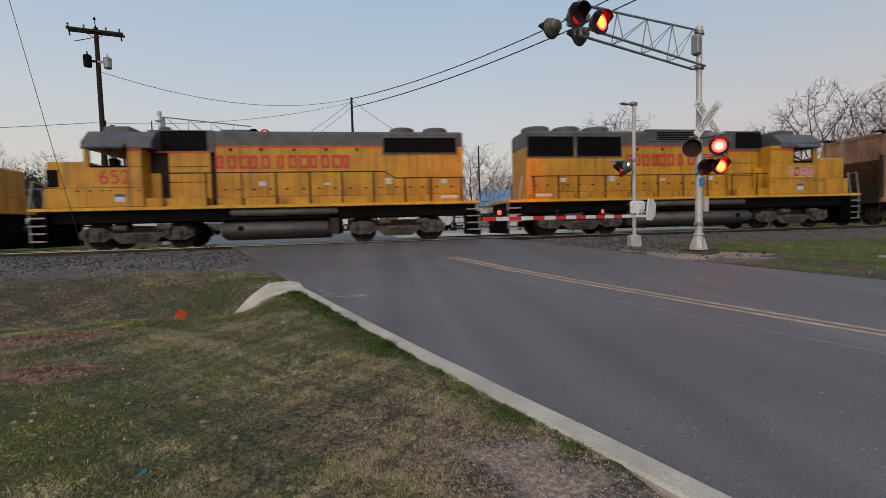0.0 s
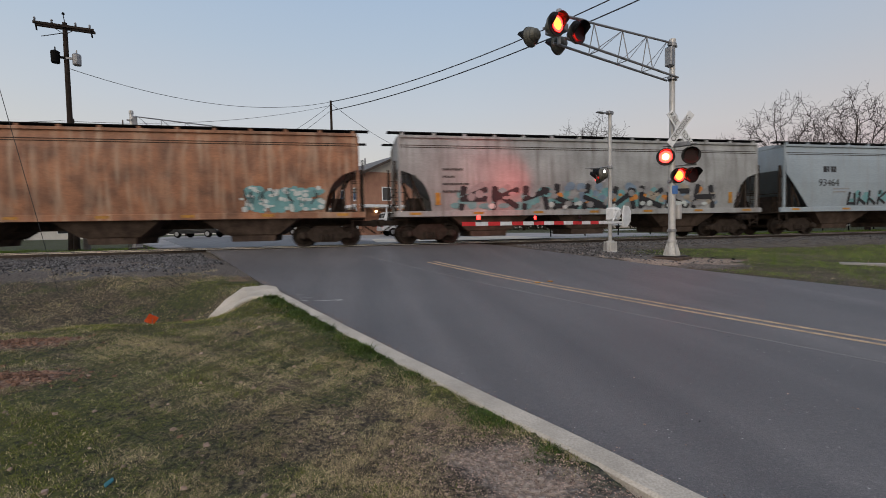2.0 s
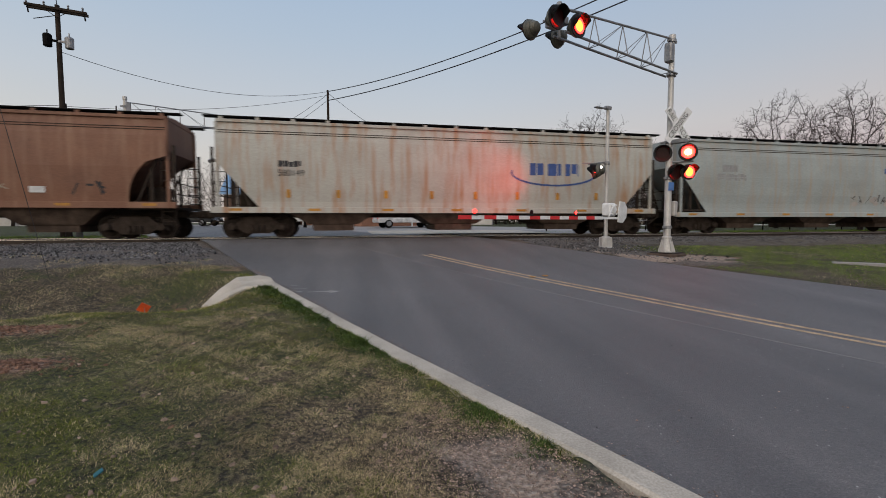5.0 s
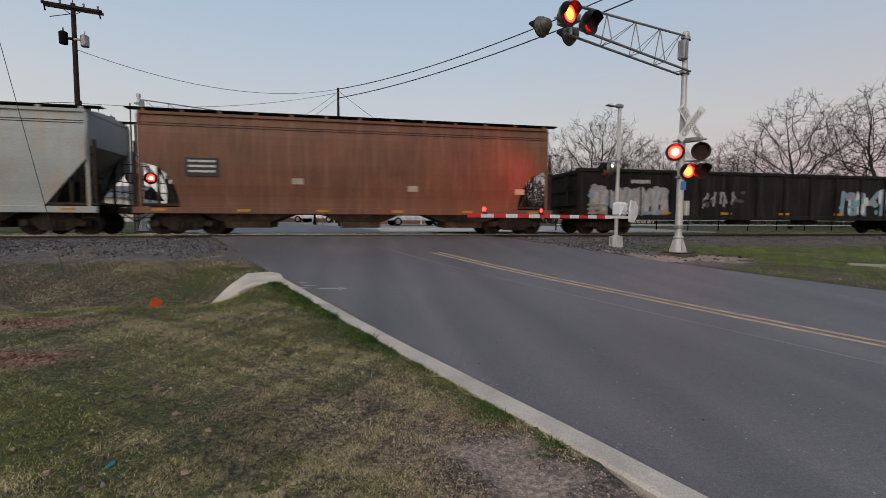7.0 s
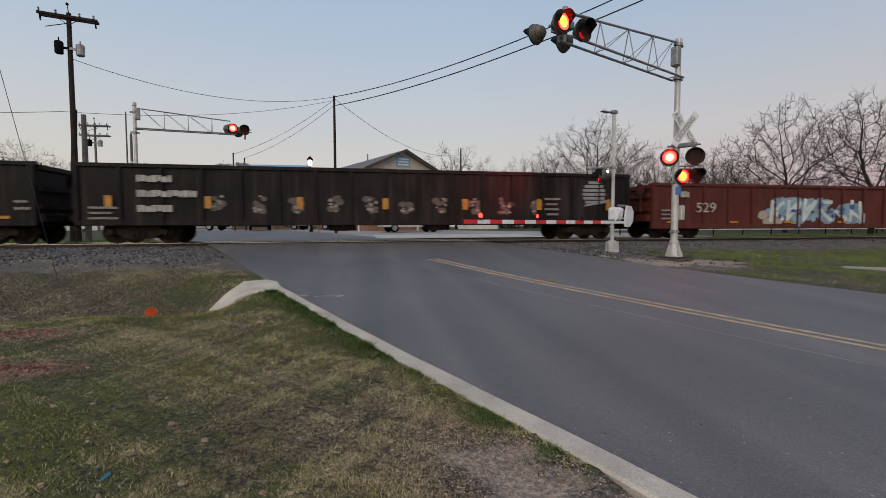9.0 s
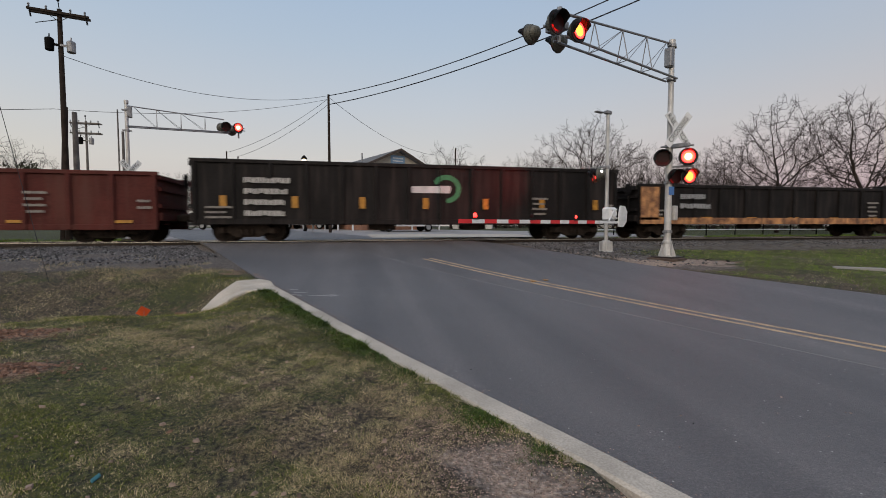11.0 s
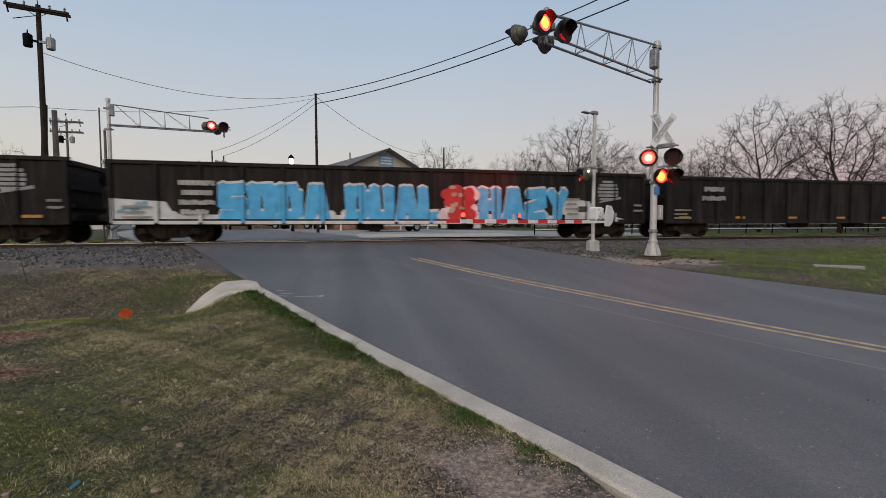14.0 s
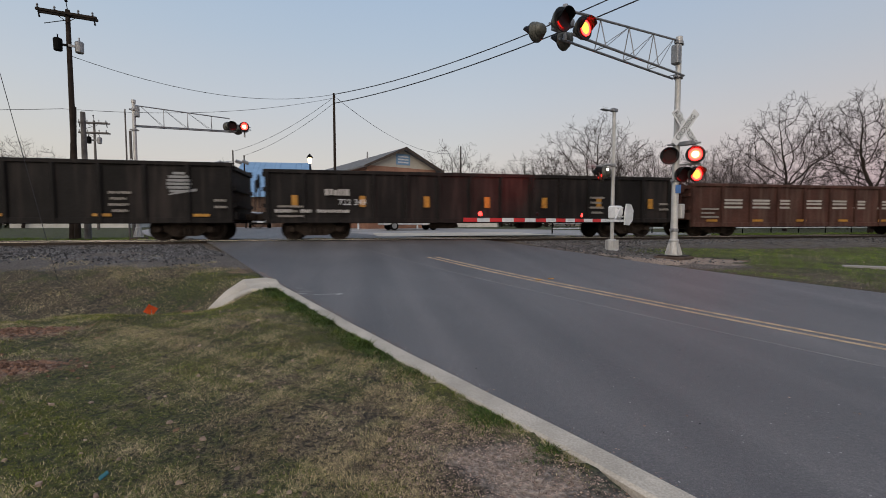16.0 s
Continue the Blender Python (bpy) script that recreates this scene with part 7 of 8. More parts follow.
    part("marker_light", bm, M["whitelamp"], ob, "small white indicator light")
    return ob


gate()

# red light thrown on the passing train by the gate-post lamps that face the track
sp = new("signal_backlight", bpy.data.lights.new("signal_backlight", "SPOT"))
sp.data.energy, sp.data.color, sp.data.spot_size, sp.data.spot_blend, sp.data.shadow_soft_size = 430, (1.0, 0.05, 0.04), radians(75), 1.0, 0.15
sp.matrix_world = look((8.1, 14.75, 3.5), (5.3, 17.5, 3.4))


# ---- poles and wires ----
def utility_pole(x, y, z, h, label, arms=1, lean=0.0, r=0.16, trans=False, turn=0.0, mat=None):
    ob = thing("utility_pole", label, "utility pole", pose(x, y, z, 0, lean, turn), "utility poles")
    bm = bmesh.new()
    tube(bm, (0, 0, -0.3), (0, 0, h), r, r * 0.68, 12)
    part("pole", bm, mat or M["wood"], ob)
    if trans:
        bm = bmesh.new()
        tube(bm, (0, 0, h), (-0.04, 0, h + 0.38), 0.02, None, 6)
        lathe(bm, [(0.03, 0.36), (0.07, 0.40), (0.05, 0.46), (0.01, 0.5)], 8, Matrix.Translation((-0.04, 0, h)))
        part("pin_insulator", bm, M["black"], ob)
        for k in (-1.05, 1.05):
            bm = bmesh.new()
            tube(bm, (k, -0.2, h - 0.25), (k + 0.05, -0.22, h - 0.6), 0.028, 0.04, 6)
            part("drop_insulator", bm, M["black"], ob)
        bm = bmesh.new()
        tube(bm, (-0.05, -0.15, h - 0.55), (-0.85, -0.2, h - 0.85), 0.018, None, 6)
        part("side_brace", bm, M["black"], ob)
    for i in range(arms):
        zz = h - 0.22 - 0.85 * i
        bm = bmesh.new()
        box(bm, -1.16, 1.16, -0.20, -0.11, zz - 0.06, zz + 0.06, bevel=0.01)
        box(bm, -1.16, 1.16, 0.11, 0.20, zz - 0.06, zz + 0.06, bevel=0.01)
        tube(bm, (-0.5, -0.18, zz - 0.05), (0, -0.14, zz - 0.4), 0.015, None, 6)
        tube(bm, (0.5, -0.18, zz - 0.05), (0, -0.14, zz - 0.4), 0.015, None, 6)
        part("crossarm", bm, mat or M["wood"], ob)
        for k in (-1.08, -0.45, 0.45, 1.0):
            bm = bmesh.new()
            lathe(bm, [(0.02, zz + 0.06), (0.05, zz + 0.1), (0.03, zz + 0.14), (0.055, zz + 0.18), (0.03, zz + 0.24)], 8, Matrix.Translation((k, -0.17, 0)))
            part("insulator", bm, M["galv"], ob)
    if trans:
        for k, (dx, hh) in enumerate(((-0.40, 0.52), (0.42, 0.48))):
            bm = bmesh.new()
            lathe(bm, [(0.15, h - 2.0), (0.175, h - 1.97), (0.185, h - 2.0 + hh), (0.15, h - 1.95 + hh), (0.05, h - 1.9 + hh)], 14, Matrix.Translation((dx, -0.1, 0)))
            tube(bm, (dx, -0.1, h - 1.92 + hh), (dx, -0.1, h - 1.75 + hh), 0.03, None, 6)
            box(bm, min(0, dx), max(0, dx), -0.14, -0.06, h - 1.75, h - 1.65)
            part("transformer", bm, M["black"] if k == 0 else M["galv"], ob, "pole-mounted transformer can")
    return ob


utility_pole(-13.16, 25.28, 0.9, 11.0, "dark timber pole with crossarm and two transformers", 1, 0.0, 0.14, True, 14.5)
utility_pole(-1.06, 33.98, 0.9, 10.2, "slim dark timber pole carrying service wires", 0, 0, 0.12)
utility_pole(-13.75, 26.0, 0.9, 6.6, "leaning timber stub braced against the tall pole", 0, 2.5, 0.17)
utility_pole(-13.05, 25.95, 0.9, 6.35, "squat pale timber post near the signal", 0, 0, 0.16, mat=M["greywood"])
# this pole's dark timber is painted pale grey in place of distance haze
utility_pole(-21.8, 45.0, 0.9, 9.8, "distant pole with two crossarms and cans", 2, 0, 0.12, True, mat=M["greywood"])
utility_pole(-11.85, 27.55, 0.9, 6.95, "thin grey whip post by the signal", 0, 0, 0.05, mat=M["greywood"])
utility_pole(-11.65, 27.6, 0.9, 5.8, "pale relay pole beside the signal", 0, 0, 0.09, mat=M["greywood"])
utility_pole(14.4, 58.2, 0.9, 11.0, "plain dark pole before the trees", 0, 0, 0.13)
utility_pole(-10.3, 43.8, 0.9, 7.4, "slim pole with floodlights on top", 0, 0, 0.08)
utility_pole(-9.4, 44.0, 0.9, 7.0, "slim dark pole without any arms", 0, 0, 0.08)
utility_pole(21.1, 5.4, 0.2, 15.6, "tall timber pole beside the near road", 1, 0, 0.18)
utility_pole(-7.75, 9.2, 0.2, 14.0, "tall timber pole on the near verge", 1, 0, 0.18)


def floodlights(x, y, z):
    ob = thing("floodlights", "cluster of small floodlights clamped to a slim pole", "floodlight", pose(x, y, z, 0, 0, 10))
    bm = bmesh.new()
    tube(bm, (-0.95, -0.12, 0), (0.95, -0.12, 0.1), 0.03, None, 6)
    part("crossbar", bm, M["galv"], ob)
    for k, tilt in ((-1.15, -22), (-0.55, -14), (0.5, 16), (1.05, 24)):
        boxpart("lamp_head", (-0.28, 0.28, -0.16, 0.16, -0.13, 0.13), M["galv"], ob, bevel=0.03, m=pose(k, -0.2, -0.12 if k < 0 else 0.05, 20, tilt, 0))


floodlights(-10.3, 43.72, 7.2)


def wire(a, b, sag, r=0.014, label="black overhead service wire"):
    a, b = Vector(a), Vector(b)
    pts = []
    for i in range(25):
        t = i / 24
        p = a.lerp(b, t)
        p.z -= sag * 4 * t * (1 - t)
        pts.append(p)
    bm = bmesh.new()
    polytube(bm, pts, r, 5)
    tagged(part("overhead_wire", bm, M["wire"]), label, "wire", group="overhead wires")


wire((-1.06, 33.9, 11.0), (21.1, 5.4, 14.7), 1.68, 0.028, "thick black overhead cable")
wire((-1.06, 33.9, 10.37), (21.1, 5.4, 13.7), 1.40, 0.030, "thick black overhead cable")
wire((-1.06, 33.9, 11.0), (-13.1, 25.3, 9.75), 1.0, 0.014)
wire((-1.06, 33.9, 10.8), (-10.3, 43.8, 8.2), 0.5, 0.014)
wire((-1.06, 33.9, 10.4), (-9.4, 44.0, 7.9), 0.45, 0.014)
wire((-1.06, 33.9, 10.75), (-14.0, 26.1, 7.4), 0.55, 0.012)
wire((-1.06, 33.9, 10.9), (14.4, 58.2, 11.2), 1.6, 0.016)
wire((-45.0, 31.0, 7.6), (-14.0, 26.1, 7.4), 0.3, 0.014)
wire((-7.75, 9.3, 13.6), (-5.85, 10.5, 0.45), 0.0, 0.006, "taut steel guy wire")


# ---- buildings across the tracks ----
BR = surf("brick_tan", (0.36, 0.19, 0.125), (0.28, 0.14, 0.095), 0.85, 0, 1.5, 25, 0.5, 0.3)
SIDING = surf("cream_siding", (0.52, 0.47, 0.40), (0.45, 0.40, 0.34), 0.7, 0, 1.5, 40, 0.3, 0.1)
ROOF = surf("grey_shingle", (0.17, 0.165, 0.165), (0.11, 0.105, 0.105), 0.8, 0, 1.5, 30, 0.5, 0.2)
BLUEMETAL = surf("blue_sheet_metal", (0.23, 0.36, 0.53), (0.18, 0.30, 0.46), 0.45, 0.2, 1.2, 40, 0.25, 0.05)
TRIM = surf("dark_brown_trim", (0.075, 0.055, 0.045), None, 0.7, 0, 2, 40, 0.3, 0.05)
STUCCO = surf("white_stucco", (0.62, 0.60, 0.57), (0.52, 0.50, 0.47), 0.8, 0, 1.2, 40, 0.3, 0.1)


def hall():
    """A two-storey gabled brick house along the road, gable to the tracks, with a side porch."""
    W, Lb, eave, ridge = 7.3, 24.0, 5.95, 7.62
    x0, y0 = road_xy(17.45, 36.4)
    ob = thing("brick_hall", "two-storey tan brick hall with a gabled roof and side balcony", "building", pose(x0, y0, 0.9, 0, 0, ANG))
    for a, b, c, d, nm in ((0, W, 0, 0.25, "gable_wall"), (0, W, Lb - 0.25, Lb, "rear_wall"), (0, 0.25, 0.25, Lb - 0.25, "side_wall"), (W - 0.25, W, 0.25, Lb - 0.25, "side_wall")):
        boxpart(nm, (a, b, c, d, 0, eave), BR, ob, bevel=0)
    for y in (0.02, Lb - 0.2):
        bm = bmesh.new()
        prism(bm, [(0, eave), (W, eave), (W / 2, ridge - 0.05)], y, y + 0.18)
        part("gable", bm, SIDING, ob, "cream siding gable")
    for s in (0, 1):
        bm = bmesh.new()
        xe = -0.55 if s == 0 else W + 0.55
        ze = eave - 0.28
        prism(bm, [(xe, ze), (W / 2, ridge), (W / 2, ridge + 0.14), (xe, ze + 0.14)], -0.6, Lb + 0.5)
        part("roof_slope", bm, ROOF, ob)
        bm = bmesh.new()
        prism(bm, [(xe, ze - 0.06), (W / 2, ridge - 0.06), (W / 2, ridge + 0.17), (xe, ze + 0.17)], -0.66, -0.6)
        part("barge_board", bm, TRIM, ob)
    bm = bmesh.new()
    tube(bm, (W / 2 - 1.2, 5, ridge - 0.8), (W / 2 - 1.2, 5, ridge + 0.35), 0.08, None, 8)
    part("vent_pipe", bm, M["galv"], ob)
    sign = boxpart("sign", (W / 2 - 0.75, W / 2 + 0.75, -0.04, 0.0, eave + 0.25, eave + 1.25), BLUEMETAL, ob, "pale blue painted sign with white lines")
    for i in range(3):
        boxpart("sign_line", (W / 2 - 0.55, W / 2 + 0.55, -0.052, -0.042, eave + 0.42 + 0.26 * i, eave + 0.54 + 0.26 * i), M["white"], ob, bevel=0)
    # windows in both storeys, side balcony
    for yy in (1.6, 4.6, 8.0, 11.5, 15.0):
        for zz in (0.9, 3.5):
            w_ = boxpart("window", (-0.06, 0.0, yy, yy + 0.9, zz, zz + 1.2), M["white"], ob, "white-framed sash window")
            boxpart("pane", (-0.075, -0.062, yy + 0.08, yy + 0.82, zz + 0.08, zz + 1.12), M["window"], w_, bevel=0)
    for xx in (1.6, 5.6):
        for zz in (0.9, 3.4):
            w_ = boxpart("window", (xx, xx + 0.95, -0.06, 0.0, zz, zz + 1.25), M["white"], ob, "white-framed sash window")
            boxpart("pane", (xx + 0.08, xx + 0.87, -0.075, -0.062, zz + 0.08, zz + 1.17), M["window"], w_, bevel=0)
    boxpart("door", (-0.06, 0.0, 6.2, 7.1, 0.1, 2.15), TRIM, ob, bevel=0)
    boxpart("balcony", (-1.7, 0.0, 0.3, Lb - 0.5, 2.72, 2.95), M["white"], ob, "white flat porch canopy")
    boxpart("canopy", (-1.7, W, -1.7, -0.02, 2.72, 2.95), M["white"], ob, "white flat porch canopy")
    for i in range(8):
        yy = -1.55 + i * (Lb + 0.9) / 8
        boxpart("post", (-1.66, -1.54, yy - 0.06, yy + 0.06, 0, 2.72), M["white"], ob)
    for xx in (1.2, 4.2, W - 0.1):
        boxpart("post", (xx - 0.06, xx + 0.06, -1.64, -1.52, 0, 2.72), M["white"], ob)
    for xx in (0.9, 3.4, 5.8):
        bm = bmesh.new()
        lathe(bm, [(0.05, 0), (0.12, 0.05), (0.12, 0.18), (0.05, 0.22)], 10, Matrix.Translation((xx, -0.2, 2.3)))
        part("porch_lamp", bm, M["warmlamp"], ob, "lit warm porch lamp")
    for yy in (3.2, 9.5):
        bm = bmesh.new()
        lathe(bm, [(0.04, 0), (0.1, 0.05), (0.1, 0.15), (0.04, 0.2)], 10, Matrix.Translation((-0.15, yy, 2.2)))
        part("porch_lamp", bm, M["warmlamp"], ob, "lit warm porch lamp")
    return ob


hall()


def shed(name, label, x, y, w, d, h, rise, wall, roof, turn=0.0):
    ob = thing(name, label, "building", pose(x, y, 0.9, 0, 0, turn))
    bm = bmesh.new()
    box(bm, 0, w, 0, d, 0, h)
    part("wall", bm, wall, ob)
    bm = bmesh.new()
    prism(bm, [(-0.4, h), (d / 2, h + rise), (d + 0.4, h), (d + 0.4, h + 0.1), (d / 2, h + rise + 0.12), (-0.4, h + 0.1)], -0.4, w + 0.4, "x")
    part("roof", bm, roof, ob)
    n = int(w / 0.6)
    for i in range(n + 1):
        bm = bmesh.new()
        xx = i * w / n
        prism(bm, [(-0.42, h + 0.1), (d / 2, h + rise + 0.12), (d / 2, h + rise + 0.16), (-0.42, h + 0.14)], xx - 0.02, xx + 0.02, "x")
        part("roof_rib", bm, roof, ob)
    for xx in np.arange(1.5, w - 1.2, 3.2):
        w_ = boxpart("window", (xx, xx + 1.2, -0.05, 0.0, 1.0, 2.1), M["white"], ob)
        boxpart("pane", (xx + 0.08, xx + 1.12, -0.065, -0.052, 1.08, 2.02), M["window"], w_, bevel=0)
    return ob


SLATS = surf("brown_slat_wall", (0.13, 0.078, 0.055), (0.07, 0.042, 0.03), 0.85, 0, 2.0, 30, 0.5, 0.2, 0.5, (0.20, 0.15, 0.12))
shed("metal_warehouse", "tall shed with a broad blue sheet-metal roof", -12.6, 52.0, 7.2, 12.0, 3.7, 4.4, SLATS, BLUEMETAL, -3)
shed("blue_roof_shelter", "small shelter with a pale blue metal roof", 13.5, 56.0, 5.0, 7.0, 2.9, 2.2, STUCCO, BLUEMETAL, -20)
shed("white_house", "low white stucco house with a grey roof", -38, 60, 12, 9, 3.2, 1.6, STUCCO, ROOF, 4)
shed("grey_house", "low grey-roofed house behind the trees", 34, 66, 14, 9, 3.0, 1.8, SIDING, ROOF, -4)


def street_lantern(x, y, z, h):
    ob = thing("street_lantern", "black post-top lantern with a lit globe", "street lamp", pose(x, y, z))
    bm = bmesh.new()
    tube(bm, (0, 0, 0), (0, 0, h), 0.09, 0.05, 10)
    lathe(bm, [(0.18, 0), (0.2, 0.1), (0.12, 0.5), (0.09, 0.6)], 10)
    part("post", bm, M["black"], ob)
    bm = bmesh.new()
    lathe(bm, [(0.08, h), (0.15, h + 0.12), (0.17, h + 0.35), (0.13, h + 0.5)], 10)
    part("globe", bm, M["warmlamp"], ob, "lit frosted globe")
    bm = bmesh.new()
    lathe(bm, [(0.26, h + 0.48), (0.2, h + 0.6), (0.03, h + 0.8)], 10)
    part("cap", bm, M["black"], ob)


street_lantern(-3.15, 37.9, 0.9, 5.6)


# ---- bare trees ----
def tree_meshes(seed, h, width, clear, points=1300, stems=1):
    """A leafless tree grown toward points strewn through its crown's dome, so that limbs fan out and fork evenly; then fine twigs."""
    r_ = np.random.RandomState(seed)
    step = 0.024 * h
    d = r_.randn(points * 2, 3)
    d /= np.linalg.norm(d, axis=1)[:, None]
    lump = 1 + 0.13 * np.sin(3.1 * np.arctan2(d[:, 1], d[:, 0]) + seed) + 0.10 * np.sin(5.0 * d[:, 2] + 2.0 * d[:, 0] * 3 + seed)
    q = d * (r_.rand(points * 2) ** 0.40 * lump)[:, None]
    base = clear * h
    mid = base + (h - base) * 0.40
    att = np.stack([q[:, 0] * width / 2, q[:, 1] * width / 2, mid + q[:, 2] * np.where(q[:, 2] > 0, h - mid, mid - base * 0.8)], 1)
    att = att[att[:, 2] > base * 0.75][:points]
    att[:, 2] = base + (att[:, 2] - base) * (h * 0.965 - base) / (att[:, 2].max() - base)
    nodes, up = [], []
    for k in range(stems):
        a = 2 * math.pi * k / stems
        p = np.array([math.cos(a), math.sin(a), 0]) * (0.0 if stems == 1 else width * 0.12)
        last = -1
        for i in range(max(3, int(base / step))):
            nodes.append(p.copy())
            up.append(last)
            last = len(nodes) - 1
            p = p + np.array([0.12 * r_.randn(), 0.12 * r_.randn(), 1.0]) * step
    trunk_n = len(nodes)
    N = np.array(nodes)
    dist = np.linalg.norm(att[:, None] - N[None], axis=2)
    near, dn = dist.argmin(1), dist.min(1)
    for turn_ in range(110):
        live = dn > step * 1.5
        if live.sum() < 12:
            break
        idx = np.where(live)[0]
        v = att[idx] - N[near[idx]]
        v /= np.linalg.norm(v, axis=1)[:, None]
        acc = np.zeros((len(N), 3))
        np.add.at(acc, near[idx], v)
        who = np.unique(near[idx])
        g = acc[who]
        par = np.array([up[w_] for w_ in who])
        back = np.where(par[:, None] >= 0, N[who] - N[np.maximum(par, 0)], np.array([0, 0, step]))
        g = g / (np.linalg.norm(g, axis=1)[:, None] + 1e-6) + 0.85 * back / step + 0.20 * r_.randn(len(who), 3)
        g /= np.linalg.norm(g, axis=1)[:, None]
        fresh = N[who] + g * step
        k0 = len(N)
        N = np.concatenate([N, fresh])
        up += who.tolist()
        dist = np.linalg.norm(att[:, None] - fresh[None], axis=2)
        better = dist.min(1) < dn
        near, dn = np.where(better, k0 + dist.argmin(1), near), np.minimum(dn, dist.min(1))
    n = len(N)
    flow = np.zeros(n)
    tips = np.ones(n, bool)
    for i in range(n - 1, -1, -1):
        if tips[i]:
            flow[i] = 1.0
        if up[i] >= 0:
            flow[up[i]] += flow[i]
            tips[up[i]] = False
    rad = 0.00095 * h * flow ** (1 / 2.0)
    V, F, TV, TF = [], [], [], []

    def limb(a, b, r0, r1, seg, vs, fs):
        dd = b - a
        dd = dd / (np.linalg.norm(dd) + 1e-9)
        s_ = np.cross(dd, (0.31, 0.17, 0.93) if abs(dd[2]) < 0.9 else (1.0, 0.1, 0.0))
        s_ /= np.linalg.norm(s_)
        t_ = np.cross(dd, s_)
        k0 = len(vs)
        for p_, rr in ((a, r0), (b, r1)):
            for i in range(seg):
                k = 2 * math.pi * i / seg
                vs.append(p_ + (s_ * math.cos(k) + t_ * math.sin(k)) * rr)
        for i in range(seg):
            j = (i + 1) % seg
            fs.append((k0 + i, k0 + j, k0 + seg + j, k0 + seg + i))
    for i in range(n):
        if up[i] >= 0:
            thick = rad[i] > 0.006 * h
            limb(N[up[i]], N[i], min(rad[up[i]], rad[i] * 1.5), rad[i], 8 if thick else (5 if rad[i] > 0.003 * h else 3), TV if i < trunk_n else V, TF if i < trunk_n else F)
    centre = np.array([0, 0, mid * 0.7])
    for i in range(trunk_n, n):
        if rad[i] < 0.0030 * h:
            for _ in range(2 if tips[i] else 1):
                out = (N[i] - centre) / np.linalg.norm(N[i] - centre)
                g = 0.7 * out + 0.75 * r_.randn(3) + (0, 0, 0.15)
                g /= np.linalg.norm(g)
                ln = h * (0.018 + 0.028 * r_.rand())
                m_ = N[i] + g * ln
                limb(N[i], m_, 0.0009 * h, 0.0007 * h, 3, V, F)
                for _ in range(2):
                    g2 = g + 0.55 * r_.randn(3)
                    limb(m_, m_ + g2 / np.linalg.norm(g2) * ln * 0.9, 0.0007 * h, 0.0005 * h, 3, V, F)
    out = []
    for nm, vs, fs in (("trunk", TV, TF), ("crown", V, F)):
        me = bpy.data.meshes.new(nm)
        me.from_pydata([v.tolist() for v in vs], [], fs)
        me.materials.append(M["bark"])
        out.append(me)
    return out


TREES = [tree_meshes(3, 10.0, 8.8, 0.27, 620), tree_meshes(8, 10.0, 8.2, 0.30, 900), tree_meshes(21, 10.0, 7.6, 0.24, 700), tree_meshes(34, 10.0, 9.2, 0.2, 760),
         tree_meshes(55, 10.0, 13.0, 0.05, 1000, 5)]


def tree(kind, x, y, h, turn, label="leafless spreading tree at dusk", name="bare_tree"):
    ob = thing(name, label, "tree", pose(x, y, 0.85, 0, 0, turn) @ Matrix.Scale(h / 10.0, 4), "bare trees")
    place("trunk", TREES[kind][0], ob)
    place("crown", TREES[kind][1], ob, label="dense leafless twigs")


def tree_az(kind, az, rng_m, h, turn, label="leafless spreading tree at dusk", name="bare_tree"):
    a = radians(az)
    tree(kind, rng_m * math.sin(a), rng_m * math.cos(a), h, turn, label, name)


for k, (az, rg, h, turn) in enumerate(((48.9, 48, 11.4, 10), (55.2, 46, 11.1, 80), (61.5, 50, 10.8, 150), (44.6, 56, 9.6, 200), (42.0, 60, 9.4, 30), (29.6, 56, 14.0, 300), (24.6, 62, 11.8, 120),
                                       (22.0, 66, 10.8, 250), (33.0, 62, 11.4, 60), (19.0, 66, 9.2, 170), (16.6, 64, 9.0, 20), (13.3, 60, 11.6, 220), (36.4, 58, 10.2, 90), (39.5, 62, 9.6, 140),
                                       (-14.2, 80, 11.3, 10), (-18, 86, 9.8, 90), (-31.5, 70, 10.6, 200), (-36.5, 64, 10.5, 45), (-28.2, 78, 9.0, 130))):
    tree_az(k % 4, az, rg, h, turn)
for k, (az, rg, h) in enumerate(((17.8, 72, 7.4), (21.0, 70, 7.2), (24.5, 72, 8.0), (28.0, 70, 8.0), (32.0, 68, 7.6), (35.5, 66, 7.6), (38.6, 66, 7.4), (41.6, 64, 7.8), (44.2, 60, 8.0), (47.0, 62, 6.4), (50.2, 58, 5.8), (52.6, 58, 6.4),
                                 (57.0, 58, 6.4), (60.5, 60, 6.6))):
    tree_az(4, az, rg, h, 47 * k, "low leafless many-stemmed thicket tree", "bare_brush")


def thicket(name, az0, az1, rg, h, n, seed, label):
    """A far hedge of evergreen scrub: many small leaf clumps."""
    r_ = np.random.RandomState(seed)
    V, F = [], []
    for i in range(n):
        a = radians(az0 + (az1 - az0) * r_.rand())
        R_ = rg + r_.randn() * 2.0
        top_ = h * (0.55 + 0.45 * abs(math.sin(a * 60 + seed)))
        zz = 0.9 + top_ * r_.rand() ** 0.7
        c_ = np.array([R_ * math.sin(a), R_ * math.cos(a), zz])
        for _ in range(6):
            u_, v_ = r_.randn(3) * 0.19, r_.randn(3) * 0.19
            o = c_ + r_.randn(3) * 0.45
            F.append((len(V), len(V) + 1, len(V) + 2))
            V += [tuple(o), tuple(o + u_), tuple(o + v_)]
    me = bpy.data.meshes.new(name)
    me.from_pydata(V, [], F)
    me.materials.append(M["scrub"])
    tagged(new(name, me), label, "shrubs", kind="stuff")


